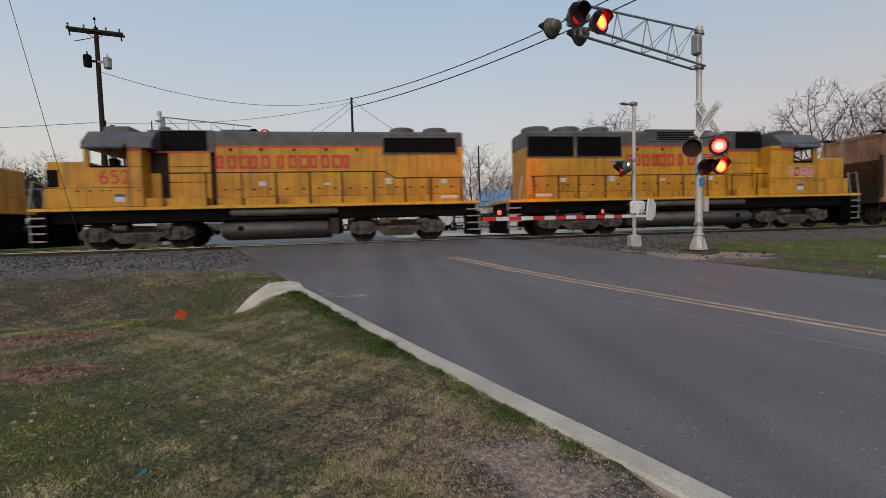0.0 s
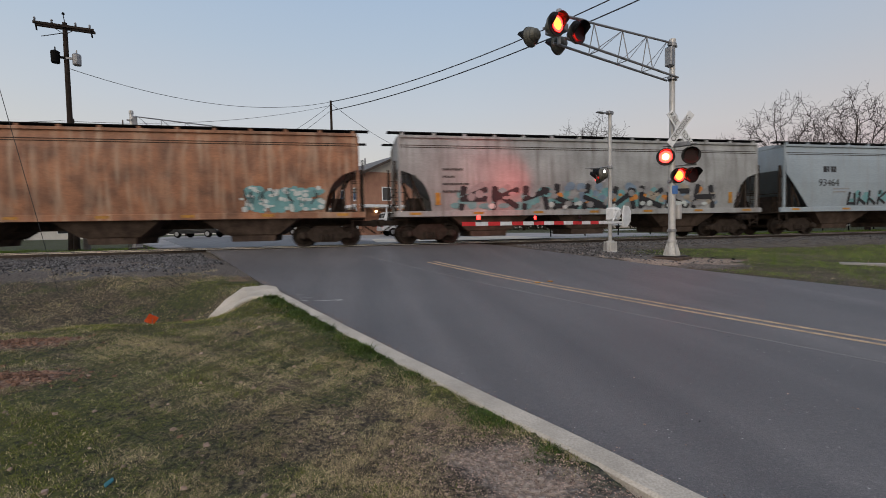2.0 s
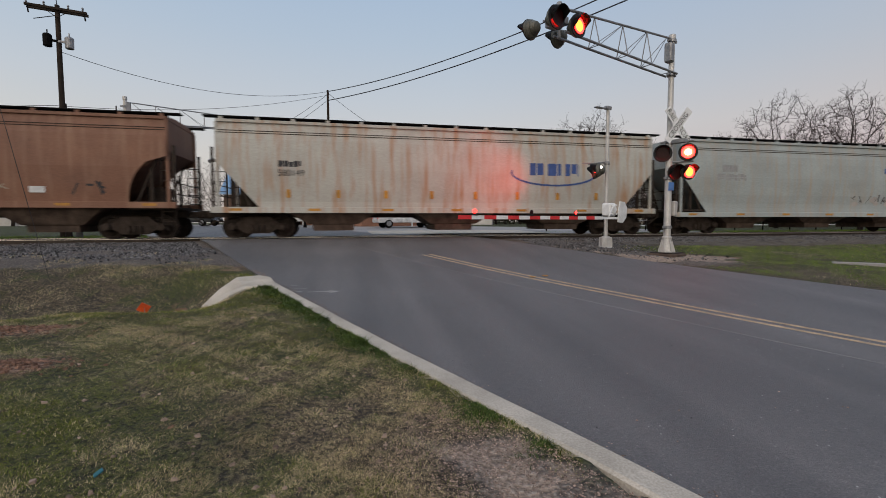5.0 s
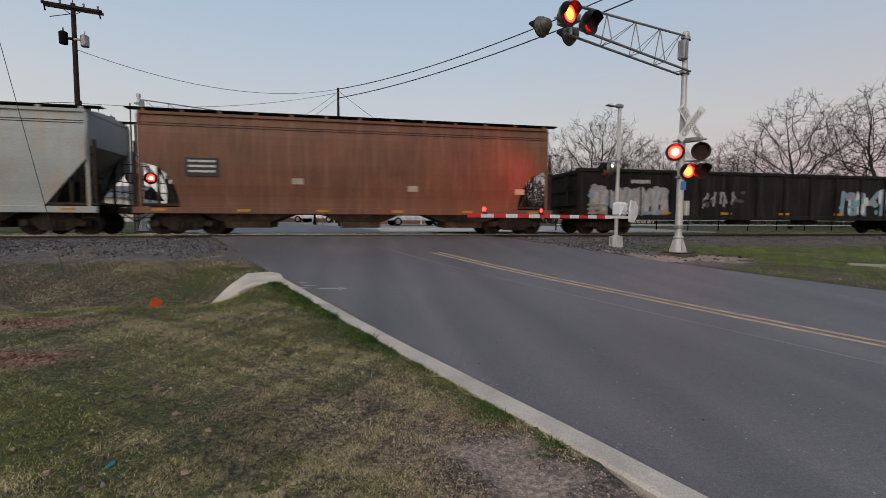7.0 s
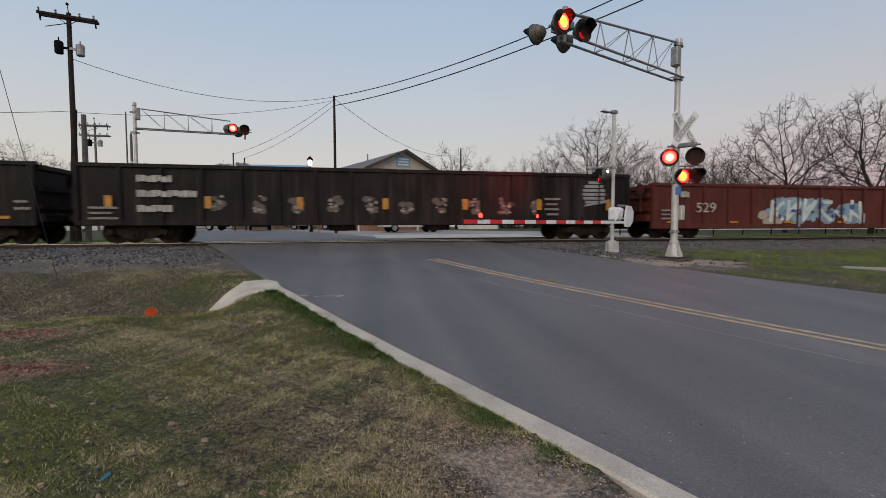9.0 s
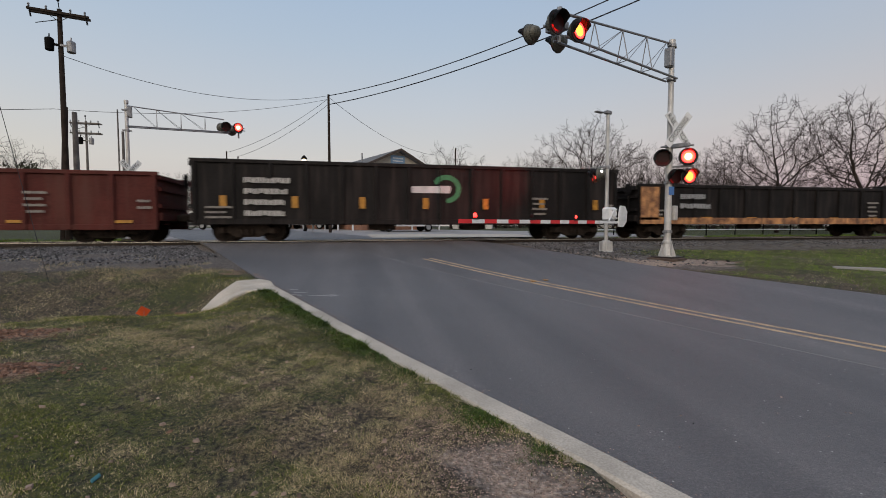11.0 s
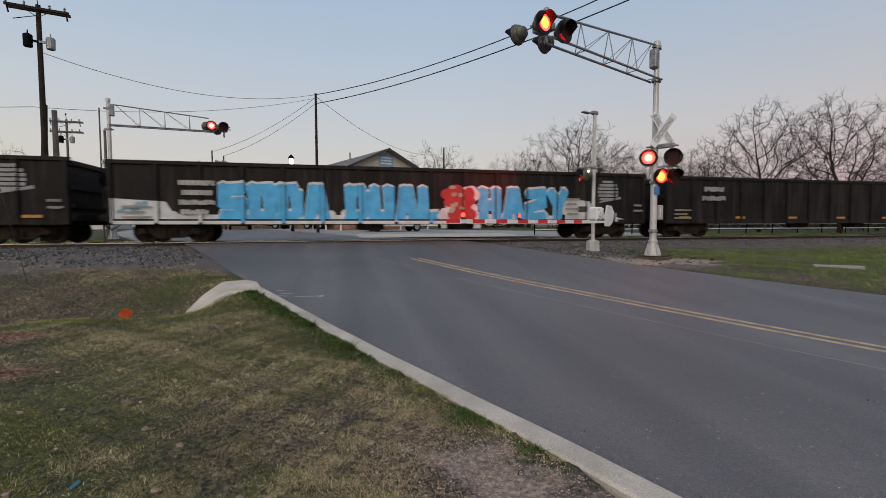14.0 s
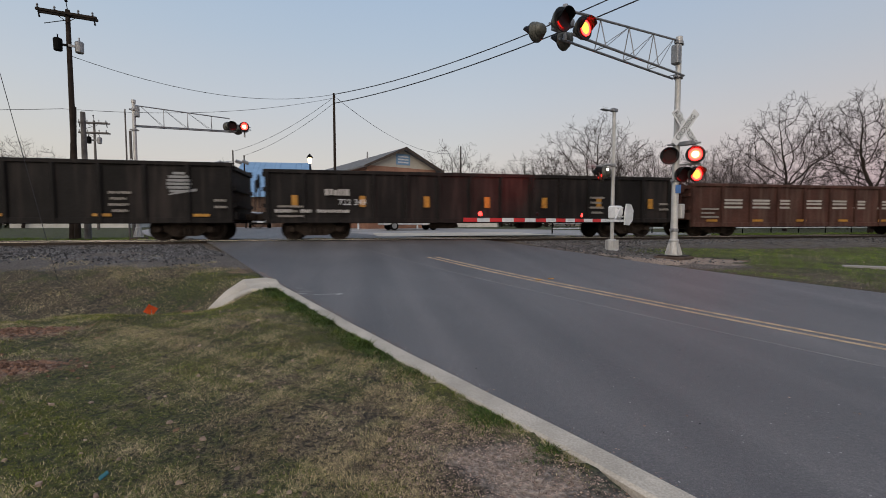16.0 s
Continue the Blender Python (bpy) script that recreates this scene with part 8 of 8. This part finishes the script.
thicket("scrub", 14.5, 40, 84, 4.6, 4200, 4, "dark evergreen scrub beyond the tracks")
thicket("scrub", 40, 64, 76, 4.2, 3500, 6, "dark evergreen scrub beyond the tracks")
thicket("scrub", -46, -29.3, 80, 8.6, 6500, 5, "dark evergreen scrub beyond the tracks")


# ---- parked and waiting vehicles across the tracks ----
def vehicle(name, label, x, y, turn, paint, L=4.6, W=1.8, H=1.45, kind="sedan"):
    """A road car facing -y in its own frame."""
    ob = thing(name, label, "car", pose(x, y, float(zroad(y)) - 0.01, 0, 0, turn))
    h = L / 2
    prof = {"sedan": [(-h, 0.35), (-h, 0.62), (-h + 0.1, 0.75), (-h + 1.15, 0.92), (-h + 1.9, H), (h - 1.6, H), (h - 0.75, 0.98), (h - 0.05, 0.92), (h, 0.6), (h, 0.35)],
            "suv": [(-h, 0.4), (-h, 0.8), (-h + 0.1, 0.95), (-h + 1.1, 1.08), (-h + 1.8, H), (h - 0.35, H), (h - 0.08, 1.05), (h, 0.8), (h, 0.4)],
            "pickup": [(-h, 0.45), (-h, 0.85), (-h + 0.1, 1.0), (-h + 1.2, 1.12), (-h + 1.75, H), (-h + 3.1, H), (-h + 3.35, 1.12), (h - 0.05, 1.12), (h, 0.8), (h, 0.45)]}[kind]
    bm = bmesh.new()
    prism(bm, [(p_[0], p_[1]) for p_ in prof], -W / 2, W / 2, "x")
    for v in bm.verts:
        if v.co.z > 1.15:
            v.co.x *= 0.84
    bmesh.ops.bevel(bm, geom=list(bm.edges), offset=0.05, segments=2, affect="EDGES")
    part("body", bm, paint, ob, smooth=False)
    for s in (-1, 1):
        bm = bmesh.new()
        x_ = s * (W / 2 * 0.92)
        if kind == "pickup":
            quad = [(-h + 1.45, 1.14), (-h + 1.85, H - 0.1), (-h + 3.0, H - 0.1), (-h + 3.15, 1.14)]
        else:
            quad = [(-h + 1.45, 1.02 if kind == "sedan" else 1.12), (-h + 2.0, H - 0.09), (h - (1.6 if kind == "sedan" else 0.5), H - 0.09), (h - (0.95 if kind == "sedan" else 0.35), 1.02 if kind == "sedan" else 1.12)]
        prism(bm, quad, x_ - 0.02, x_ + 0.02, "x")
        part("side_window", bm, M["window"], ob)
        for yy in (-h + 0.85, h - 0.85):
            bm = bmesh.new()
            lathe(bm, [(0.2, -0.1), (0.30, -0.1), (0.33, -0.06), (0.33, 0.1), (0.2, 0.11)], 20, Matrix.Translation((s * (W / 2 - 0.1), yy, 0.33)) @ pose(0, 0, 0, 0, 90))
            wv = part("wheel", bm, M["black"], ob)
            bm = bmesh.new()
            lathe(bm, [(0.05, 0), (0.2, 0.01), (0.2, 0.03)], 14, Matrix.Translation((s * (W / 2 + 0.0), yy, 0.33)) @ pose(0, 0, 0, 0, 90 * s))
            part("rim", bm, M["galv"], wv)
        boxpart("headlight", (s * (W / 2 - 0.28) - 0.16, s * (W / 2 - 0.28) + 0.16, -h - 0.012, -h + 0.05, 0.62, 0.74), M["silver"], ob)
        boxpart("tail_light", (s * (W / 2 - 0.14) - 0.1, s * (W / 2 - 0.14) + 0.1, h - 0.03, h + 0.014, 0.68, 0.95), M["gatered"], ob)
    boxpart("windscreen", (-W / 2 * 0.8, W / 2 * 0.8, -h + 1.28, -h + 1.34, 1.02, H - 0.12), M["window"], ob, m=None)
    boxpart("rear_window", (-W / 2 * 0.78, W / 2 * 0.78, h - 0.33 if kind == "suv" else h - 1.15, h - 0.20 if kind == "suv" else h - 1.05, 1.08, H - 0.12), M["window"], ob)
    boxpart("plate", (-0.26, 0.26, -h - 0.02, -h - 0.008, 0.45, 0.58), M["white"], ob, bevel=0)
    boxpart("rear_plate", (-0.16, 0.16, h + 0.008, h + 0.02, 0.62, 0.76), M["white"], ob, bevel=0)
    boxpart("bumper", (-W / 2 + 0.05, W / 2 - 0.05, -h - 0.04, -h + 0.1, 0.32, 0.5), M["black"], ob, bevel=0.03)


PAINTS = dict(white=surf("car_white", (0.66, 0.66, 0.66), None, 0.3, 0, 3, 60, 0.1, 0, coat=0.6), dark=surf("car_dark", (0.02, 0.021, 0.024), None, 0.3, 0, 3, 60, 0.1, 0, coat=0.6),
              silver=surf("car_silver", (0.38, 0.38, 0.39), None, 0.3, 0.5, 3, 60, 0.1, 0, coat=0.6))
vehicle("suv", "white sport utility vehicle on the far side of the tracks", -3.6, 46.5, 250, PAINTS["white"], 4.9, 1.95, 1.85, "suv")
vehicle("suv", "white sport utility vehicle parked before the brick hall", 4.7, 35.6, 100, PAINTS["white"], 4.9, 1.95, 1.85, "suv")
vehicle("sedan", "dark sedan parked across the tracks", -13.4, 44.5, 70, PAINTS["dark"], 4.7, 1.85, 1.42, "sedan")
vehicle("pickup_truck", "dark pickup truck parked before the brick hall", 0.6, 44.5, 95, PAINTS["dark"], 5.6, 1.95, 1.8, "pickup")
vehicle("sedan", "silver sedan driving away across the tracks", -8.4, 45.0, 12, PAINTS["silver"], 4.7, 1.85, 1.45, "sedan")


def crossing_sign(x, y):
    ob = thing("pedestrian_sign", "yellow diamond pedestrian crossing sign on a post", "road sign", pose(x, y, 0.9, 0, 0, 5))
    bm = bmesh.new()
    tube(bm, (0, 0, 0), (0, 0, 3.6), 0.03, None, 8)
    part("post", bm, M["galv"], ob)
    bm = bmesh.new()
    box(bm, -0.42, 0.42, -0.03, -0.02, -0.42, 0.42)
    part("plate", bm, M["signyellow"], ob, m=pose(0, 0, 3.3, 0, 45, 0))
    bm = bmesh.new()
    tube(bm, (0, -0.035, 0.15), (0.02, -0.035, -0.08), 0.05, None, 6)
    tube(bm, (0.02, -0.035, -0.08), (0.12, -0.035, -0.3), 0.03, None, 6)
    tube(bm, (0.02, -0.035, -0.08), (-0.12, -0.035, -0.3), 0.03, None, 6)
    lathe(bm, [(0.02, 0.18), (0.055, 0.22), (0.02, 0.28)], 10, pose(0, -0.035, 0))
    part("symbol", bm, M["signblack"], ob, m=pose(0, 0, 3.3))
    boxpart("plate_lower", (-0.4, 0.4, -0.03, -0.02, 2.2, 2.55), M["signyellow"], ob, bevel=0)


crossing_sign(-2.2, 32.5)


def pipe_fence(x0, x1, y):
    ob = thing("pipe_fence", "low pale pipe fence beyond the track", "fence", pose(0, y, 0.88))
    for z in (0.45, 0.8):
        bm = bmesh.new()
        tube(bm, (x0, 0, z), (x1, 0, z), 0.035, None, 6)
        part("rail", bm, M["white"], ob)
    bm = bmesh.new()
    tube(bm, (0, 0, -0.1), (0, 0, 0.84), 0.045, None, 6)
    me = mesh_of("post", bm, M["black"])
    n = int((x1 - x0) / 2.4)
    for i in range(n + 1):
        place("post", me, ob, pose(x0 + i * (x1 - x0) / n, 0, 0))


pipe_fence(13.0, 60.0, 27.5)


# ---- verge things ----
def survey_flag(x, y):
    z = float(zground(x, y))
    ob = thing("survey_flag", "bright orange plastic survey flag on a wire", "marker flag", pose(x, y, z, 0, 0, 20))
    bm = bmesh.new()
    tube(bm, (0, 0, -0.05), (0.02, 0, 0.22), 0.003, None, 5)
    part("wire_stem", bm, M["galv"], ob)
    bm = bmesh.new()
    box(bm, -0.075, 0.075, -0.004, 0.004, -0.07, 0.07)
    bmesh.ops.subdivide_edges(bm, edges=bm.edges, cuts=2)
    for v in bm.verts:
        v.co.y += 0.02 * math.sin(v.co.x * 30)
    part("flag", bm, M["orangeflag"], ob, m=pose(0, 0, 0.11, 0, 35, 0))


survey_flag(-3.16, 7.95)


def slab(x, y, turn):
    z = float(zground(x, y))
    bm = bmesh.new()
    box(bm, -0.55, 0.55, -0.13, 0.13, -0.06, 0.06, bevel=0.015)
    tagged(part("concrete_slab", bm, M["lot"], m=pose(x, y, z, 0, 0, turn)), "pale concrete slab lying in the grass", "slab")


slab(13.91, 9.66, -44.7)


def brickbat(x, y, s, turn):
    bm = bmesh.new()
    box(bm, -s, s, -s * 0.6, s * 0.6, -s * 0.4, s * 0.45, bevel=s * 0.15)
    for v in bm.verts:
        v.co += Vector((math.sin(v.co.y * 90), math.sin(v.co.z * 80), math.sin(v.co.x * 70))) * s * 0.12
    tagged(part("brickbat", bm, M["clod"], m=pose(x, y, float(zground(x, y)) + s * 0.3, 8, -6, turn)), "broken piece of salmon-red brick in the grass", "rubble", "broken bricks in the ditch")


brickbat(-2.95, 8.95, 0.09, 20)
brickbat(-4.15, 8.5, 0.06, 70)
brickbat(-1.18, 3.3, 0.018, 10)


# ---- grass on the near verge ----
def grass_blades(name, n, seed, region, hmin, hmax, wmin, wmax, flop, material, label):
    r_ = np.random.RandomState(seed)
    x, y, keep = region(r_, n)
    x, y = x[keep], y[keep]
    z = zground(x, y)
    k = len(x)
    a = r_.rand(k) * 6.283
    tuft = (0.72 + 0.5 * smooth01(3.2, 6.5, y)) * np.clip(0.85 + 0.55 * lumps(x, y, 8.0, 0.4) + 0.35 * lumps(x, y, 19.0, 1.1), 0.35, 1.9)
    hgt = (hmin + (hmax - hmin) * r_.rand(k) ** 2) * tuft
    wd = wmin + (wmax - wmin) * r_.rand(k)
    lean = hgt * (0.3 + flop * r_.rand(k))
    b = a + 1.57 + 0.5 * r_.randn(k)
    p0 = np.stack([x - np.cos(a) * wd, y - np.sin(a) * wd, z - 0.004], 1)
    p1 = np.stack([x + np.cos(a) * wd, y + np.sin(a) * wd, z - 0.004], 1)
    p2 = np.stack([x + np.cos(b) * lean, y + np.sin(b) * lean, z + hgt], 1)
    V = np.stack([p0, p1, p2], 1).reshape(-1, 3)
    me = bpy.data.meshes.new(name)
    me.vertices.add(3 * k)
    me.vertices.foreach_set("co", V.astype(np.float32).ravel())
    me.loops.add(3 * k)
    me.loops.foreach_set("vertex_index", np.arange(3 * k, dtype=np.int32))
    me.polygons.add(k)
    me.polygons.foreach_set("loop_start", np.arange(0, 3 * k, 3, dtype=np.int32))
    me.update(calc_edges=True)
    me.materials.append(material)
    tagged(new(name, me), label, "grass", kind="stuff")


def lumps(x, y, f, o=0.0):
    """Smooth patchiness between about -1 and 1."""
    return (np.sin(x * f + o) * np.sin(y * f * 1.13 - o) + 0.6 * np.sin(x * f * 2.3 + y * f * 0.9 + 2 * o) * np.sin(y * f * 2.1 - x * f * 0.7) + 0.4 * np.sin(x * f * 4.7 + o) * np.sin(y * f * 4.1 + 1)) / 1.4


def greenness(x, y):
    """From 0, all straw, to 1, all fresh green."""
    g = masks(x, y)[0]
    return smooth01(0.34, 0.70, g + 0.14 * lumps(x, y, 1.6, 2.0) + 0.14 * lumps(x, y, 6.0, 0.7) + 0.08 * lumps(x, y, 15.0, 0.2))


def turf(r_, n):
    d = 1.9 + 6.6 * r_.rand(n) ** 1.2
    a = radians(-52) + radians(82) * r_.rand(n)
    x, y = d * np.sin(a), d * np.cos(a)
    w, u = wu(x, y)
    g, dd, gr = masks(x, y)
    nz = lumps(x, y, 2.1) + 0.6 * lumps(x, y, 7.0, 1.3)
    ret = in_flume(x, y, -0.04)
    keep = ~ret & (w < 2.2) & (y < 8.2) & (gr + 0.12 * nz < 0.22 + 0.25 * r_.rand(n)) & (dd + 0.12 * nz < 0.34 + 0.14 * r_.rand(n)) & (r_.rand(n) < (0.74 + 0.40 * nz) * (0.86 + 0.14 * smooth01(2.4, 5.0, y)))
    return x, y, keep


def near_region(r_, n):
    x, y, keep = turf(r_, n)
    return x, y, keep & (r_.rand(n) < 1.0 - 0.80 * greenness(x, y))


def green_region(r_, n):
    x, y, keep = turf(r_, n)
    return x, y, keep & (r_.rand(n) < 0.20 + 0.80 * greenness(x, y))


def ditch_turf(r_, n):
    x, y = -13 + 13 * r_.rand(n), 7.4 + 6.4 * r_.rand(n)
    w, u = wu(x, y)
    g, dd, gr = masks(x, y)
    nz = lumps(x, y, 1.1) + 0.5 * lumps(x, y, 4.0)
    ret = in_flume(x, y, -0.04)
    return x, y, ~ret & (w < 2.2) & (gr < 0.2 + 0.3 * r_.rand(n) + 0.3 * (lumps(x, y, 2.2, 0.3) > 0.35)) & (dd < 0.40) & (r_.rand(n) < 0.55 + 0.45 * nz)


def ditch_region(r_, n):
    x, y, keep = ditch_turf(r_, n)
    return x, y, keep & (r_.rand(n) < 1.0 - 0.8 * greenness(x, y))


def ditch_green(r_, n):
    x, y, keep = ditch_turf(r_, n)
    return x, y, keep & (r_.rand(n) < 0.10 + 0.90 * greenness(x, y))


def right_region(r_, n):
    x, y = 8 + 22 * r_.rand(n), 5.5 + 9.0 * r_.rand(n)
    w, u = wu(x, y)
    g, dd, gr = masks(x, y)
    return x, y, (w > 12.5) & (gr < 0.2 + 0.25 * r_.rand(n)) & (dd < 0.32) & (sand_mask(x, y) < 0.22 + 0.2 * r_.rand(n))


def right_green(r_, n):
    x, y, keep = right_region(r_, n)
    return x, y, keep & (lumps(x, y, 0.9, 1.0) > -0.75 + 0.6 * r_.rand(n))


def kerb_weeds(r_, n):
    u_, w_ = 0.3 + 8.6 * r_.rand(n), 2.17 - np.abs(0.13 * r_.randn(n))
    x, y = road_xy(w_, u_)
    near_clump = sum(k * np.exp(-((u_ - c0) / sd) ** 2) for c0, sd, k in ((1.85, 0.07, 0.5), (2.45, 0.17, 1.0), (3.5, 0.15, 0.35), (4.5, 0.45, 0.9), (5.7, 0.3, 0.7), (6.7, 0.45, 1.0), (7.8, 0.35, 0.9), (8.4, 0.25, 0.8)))
    return x, y, ~in_flume(x, y, -0.04) & (r_.rand(n) < near_clump)


def far_verge(r_, n):
    x, y = -40 + 90 * r_.rand(n), 21.8 + 5.5 * r_.rand(n)
    return x, y, ((x < -9.5) | (x > 12.0)) & (lumps(x, y, 0.8, 0.4) > -0.5 + 0.5 * r_.rand(n))


def behind_region(r_, n):
    d, a = 0.3 + 6.5 * np.sqrt(r_.rand(n)), radians(30) + radians(278) * r_.rand(n)
    x, y = d * np.sin(a), d * np.cos(a)
    inner = r_.rand(n) < 0.12
    x, y = np.where(inner, 2.0 * (r_.rand(n) * 2 - 1), x), np.where(inner, 1.9 * r_.rand(n), y)
    g, dd, gr = masks(x, y)
    return x, y, (wu(x, y)[0] < 2.2) & (gr < 0.3)


straw = surf("dry_grass", (0.60, 0.485, 0.295), (0.31, 0.24, 0.142), 0.9, 0, 1.5, 30, 0.3, 0, island=0.75, spec=0.08)
freshb = surf("fresh_grass", (0.19, 0.265, 0.042), (0.085, 0.13, 0.022), 0.8, 0, 1.2, 30, 0.3, 0, island=0.5, spec=0.1)
weedb = surf("weed_leaves", (0.075, 0.115, 0.025), (0.03, 0.05, 0.012), 0.7, 0, 6, 30, 0.3, 0, island=0.6, spec=0.15)
greenb = surf("green_grass", (0.185, 0.205, 0.036), (0.066, 0.080, 0.014), 0.8, 0, 1.5, 30, 0.3, 0, island=0.55, spec=0.1)
grass_blades("dry_grass", 1000000, 1, near_region, 0.003, 0.024, 0.0010, 0.0025, 3.2, straw, "short dormant straw-coloured turf blades")
grass_blades("green_grass", 800000, 2, green_region, 0.005, 0.030, 0.0009, 0.0023, 1.8, greenb, "patches of fresh green grass blades")
grass_blades("dry_grass", 60000, 14, behind_region, 0.006, 0.034, 0.0014, 0.0034, 2.4, straw, "short dormant turf on the verge behind")
grass_blades("green_grass", 50000, 15, behind_region, 0.006, 0.034, 0.0014, 0.0034, 1.4, greenb, "green blades in the verge behind")
grass_blades("dry_grass", 300000, 5, ditch_region, 0.006, 0.038, 0.0018, 0.0042, 2.4, straw, "short dry grass in the ditch")
grass_blades("green_grass", 170000, 6, ditch_green, 0.008, 0.05, 0.002, 0.0045, 1.5, greenb, "green grass along the ditch")
grass_blades("dry_grass", 40000, 7, right_region, 0.01, 0.04, 0.002, 0.005, 1.8, straw, "dry grass on the verge past the signal")
grass_blades("green_grass", 170000, 8, right_green, 0.01, 0.045, 0.003, 0.006, 1.6, freshb, "bright green grass on the verge past the signal")
grass_blades("green_grass", 90000, 10, far_verge, 0.03, 0.11, 0.008, 0.016, 1.0, freshb, "rough green grass beyond the tracks")
grass_blades("weeds", 52000, 9, kerb_weeds, 0.010, 0.040, 0.003, 0.008, 2.2, weedb, "dark green weeds growing along the kerb")


bm = bmesh.new()
box(bm, -0.02, 0.02, -0.014, 0.014, 0.0, 0.016, bevel=0.004)
for v in bm.verts:
    v.co.z += 0.012 * math.sin(v.co.x * 70)
bx, by = -1.34, 2.72
tagged(part("litter", bm, M["litter"], m=pose(bx, by, float(zground(bx, by)) + 0.01, 10, 5, 40)), "crumpled scrap of blue plastic in the grass", "litter")


# ---- movement ----
def motions():
    times_ = [0.0, 1.0, 2.0, 3.0, 4.0, 5.0, 6.0, 7.0, 8.0, 9.0, 10.0, 11.0, 12.0, 13.0, 14.0, 15.0, 16.0]
    for car, hl_ in CARS:
        m0 = car.matrix_basis.copy()
        walk(car, [(t, Matrix.Translation((-speed_path(t), 0, 0)) @ m0) for t in times_])
    f = 1 / FPS
    for lamp, phase, m0 in LAMPS:
        # phase 0 lights from 0.30 s, phase 1 from 0.915 s, each for half of 1.228 s
        rows, ang = [], (180.0 if phase == 0 else 0.0)
        rows.append((0.0, m0 @ pose(0, 0, 0, 0, 0, ang)))
        t, k = 0.30, 0
        while t < 15.9:
            # the half turn takes three frames and keeps clear of whole half seconds
            first, half_s = round(t * FPS) - 1, 15 * round(t * FPS / 15)
            if first - 1 < half_s < first + 4:
                first = half_s - 4 if half_s >= t * FPS else half_s + 1
                first = half_s - 4 if half_s > t * FPS - 0.01 else first
            for j in range(4):
                rows.append(((first + j) * f, m0 @ pose(0, 0, 0, 0, 0, ang + 60 * j)))
            ang += 180
            t += 0.614
        rows.append((16.0, m0 @ pose(0, 0, 0, 0, 0, ang)))
        walk(lamp, rows)


motions()
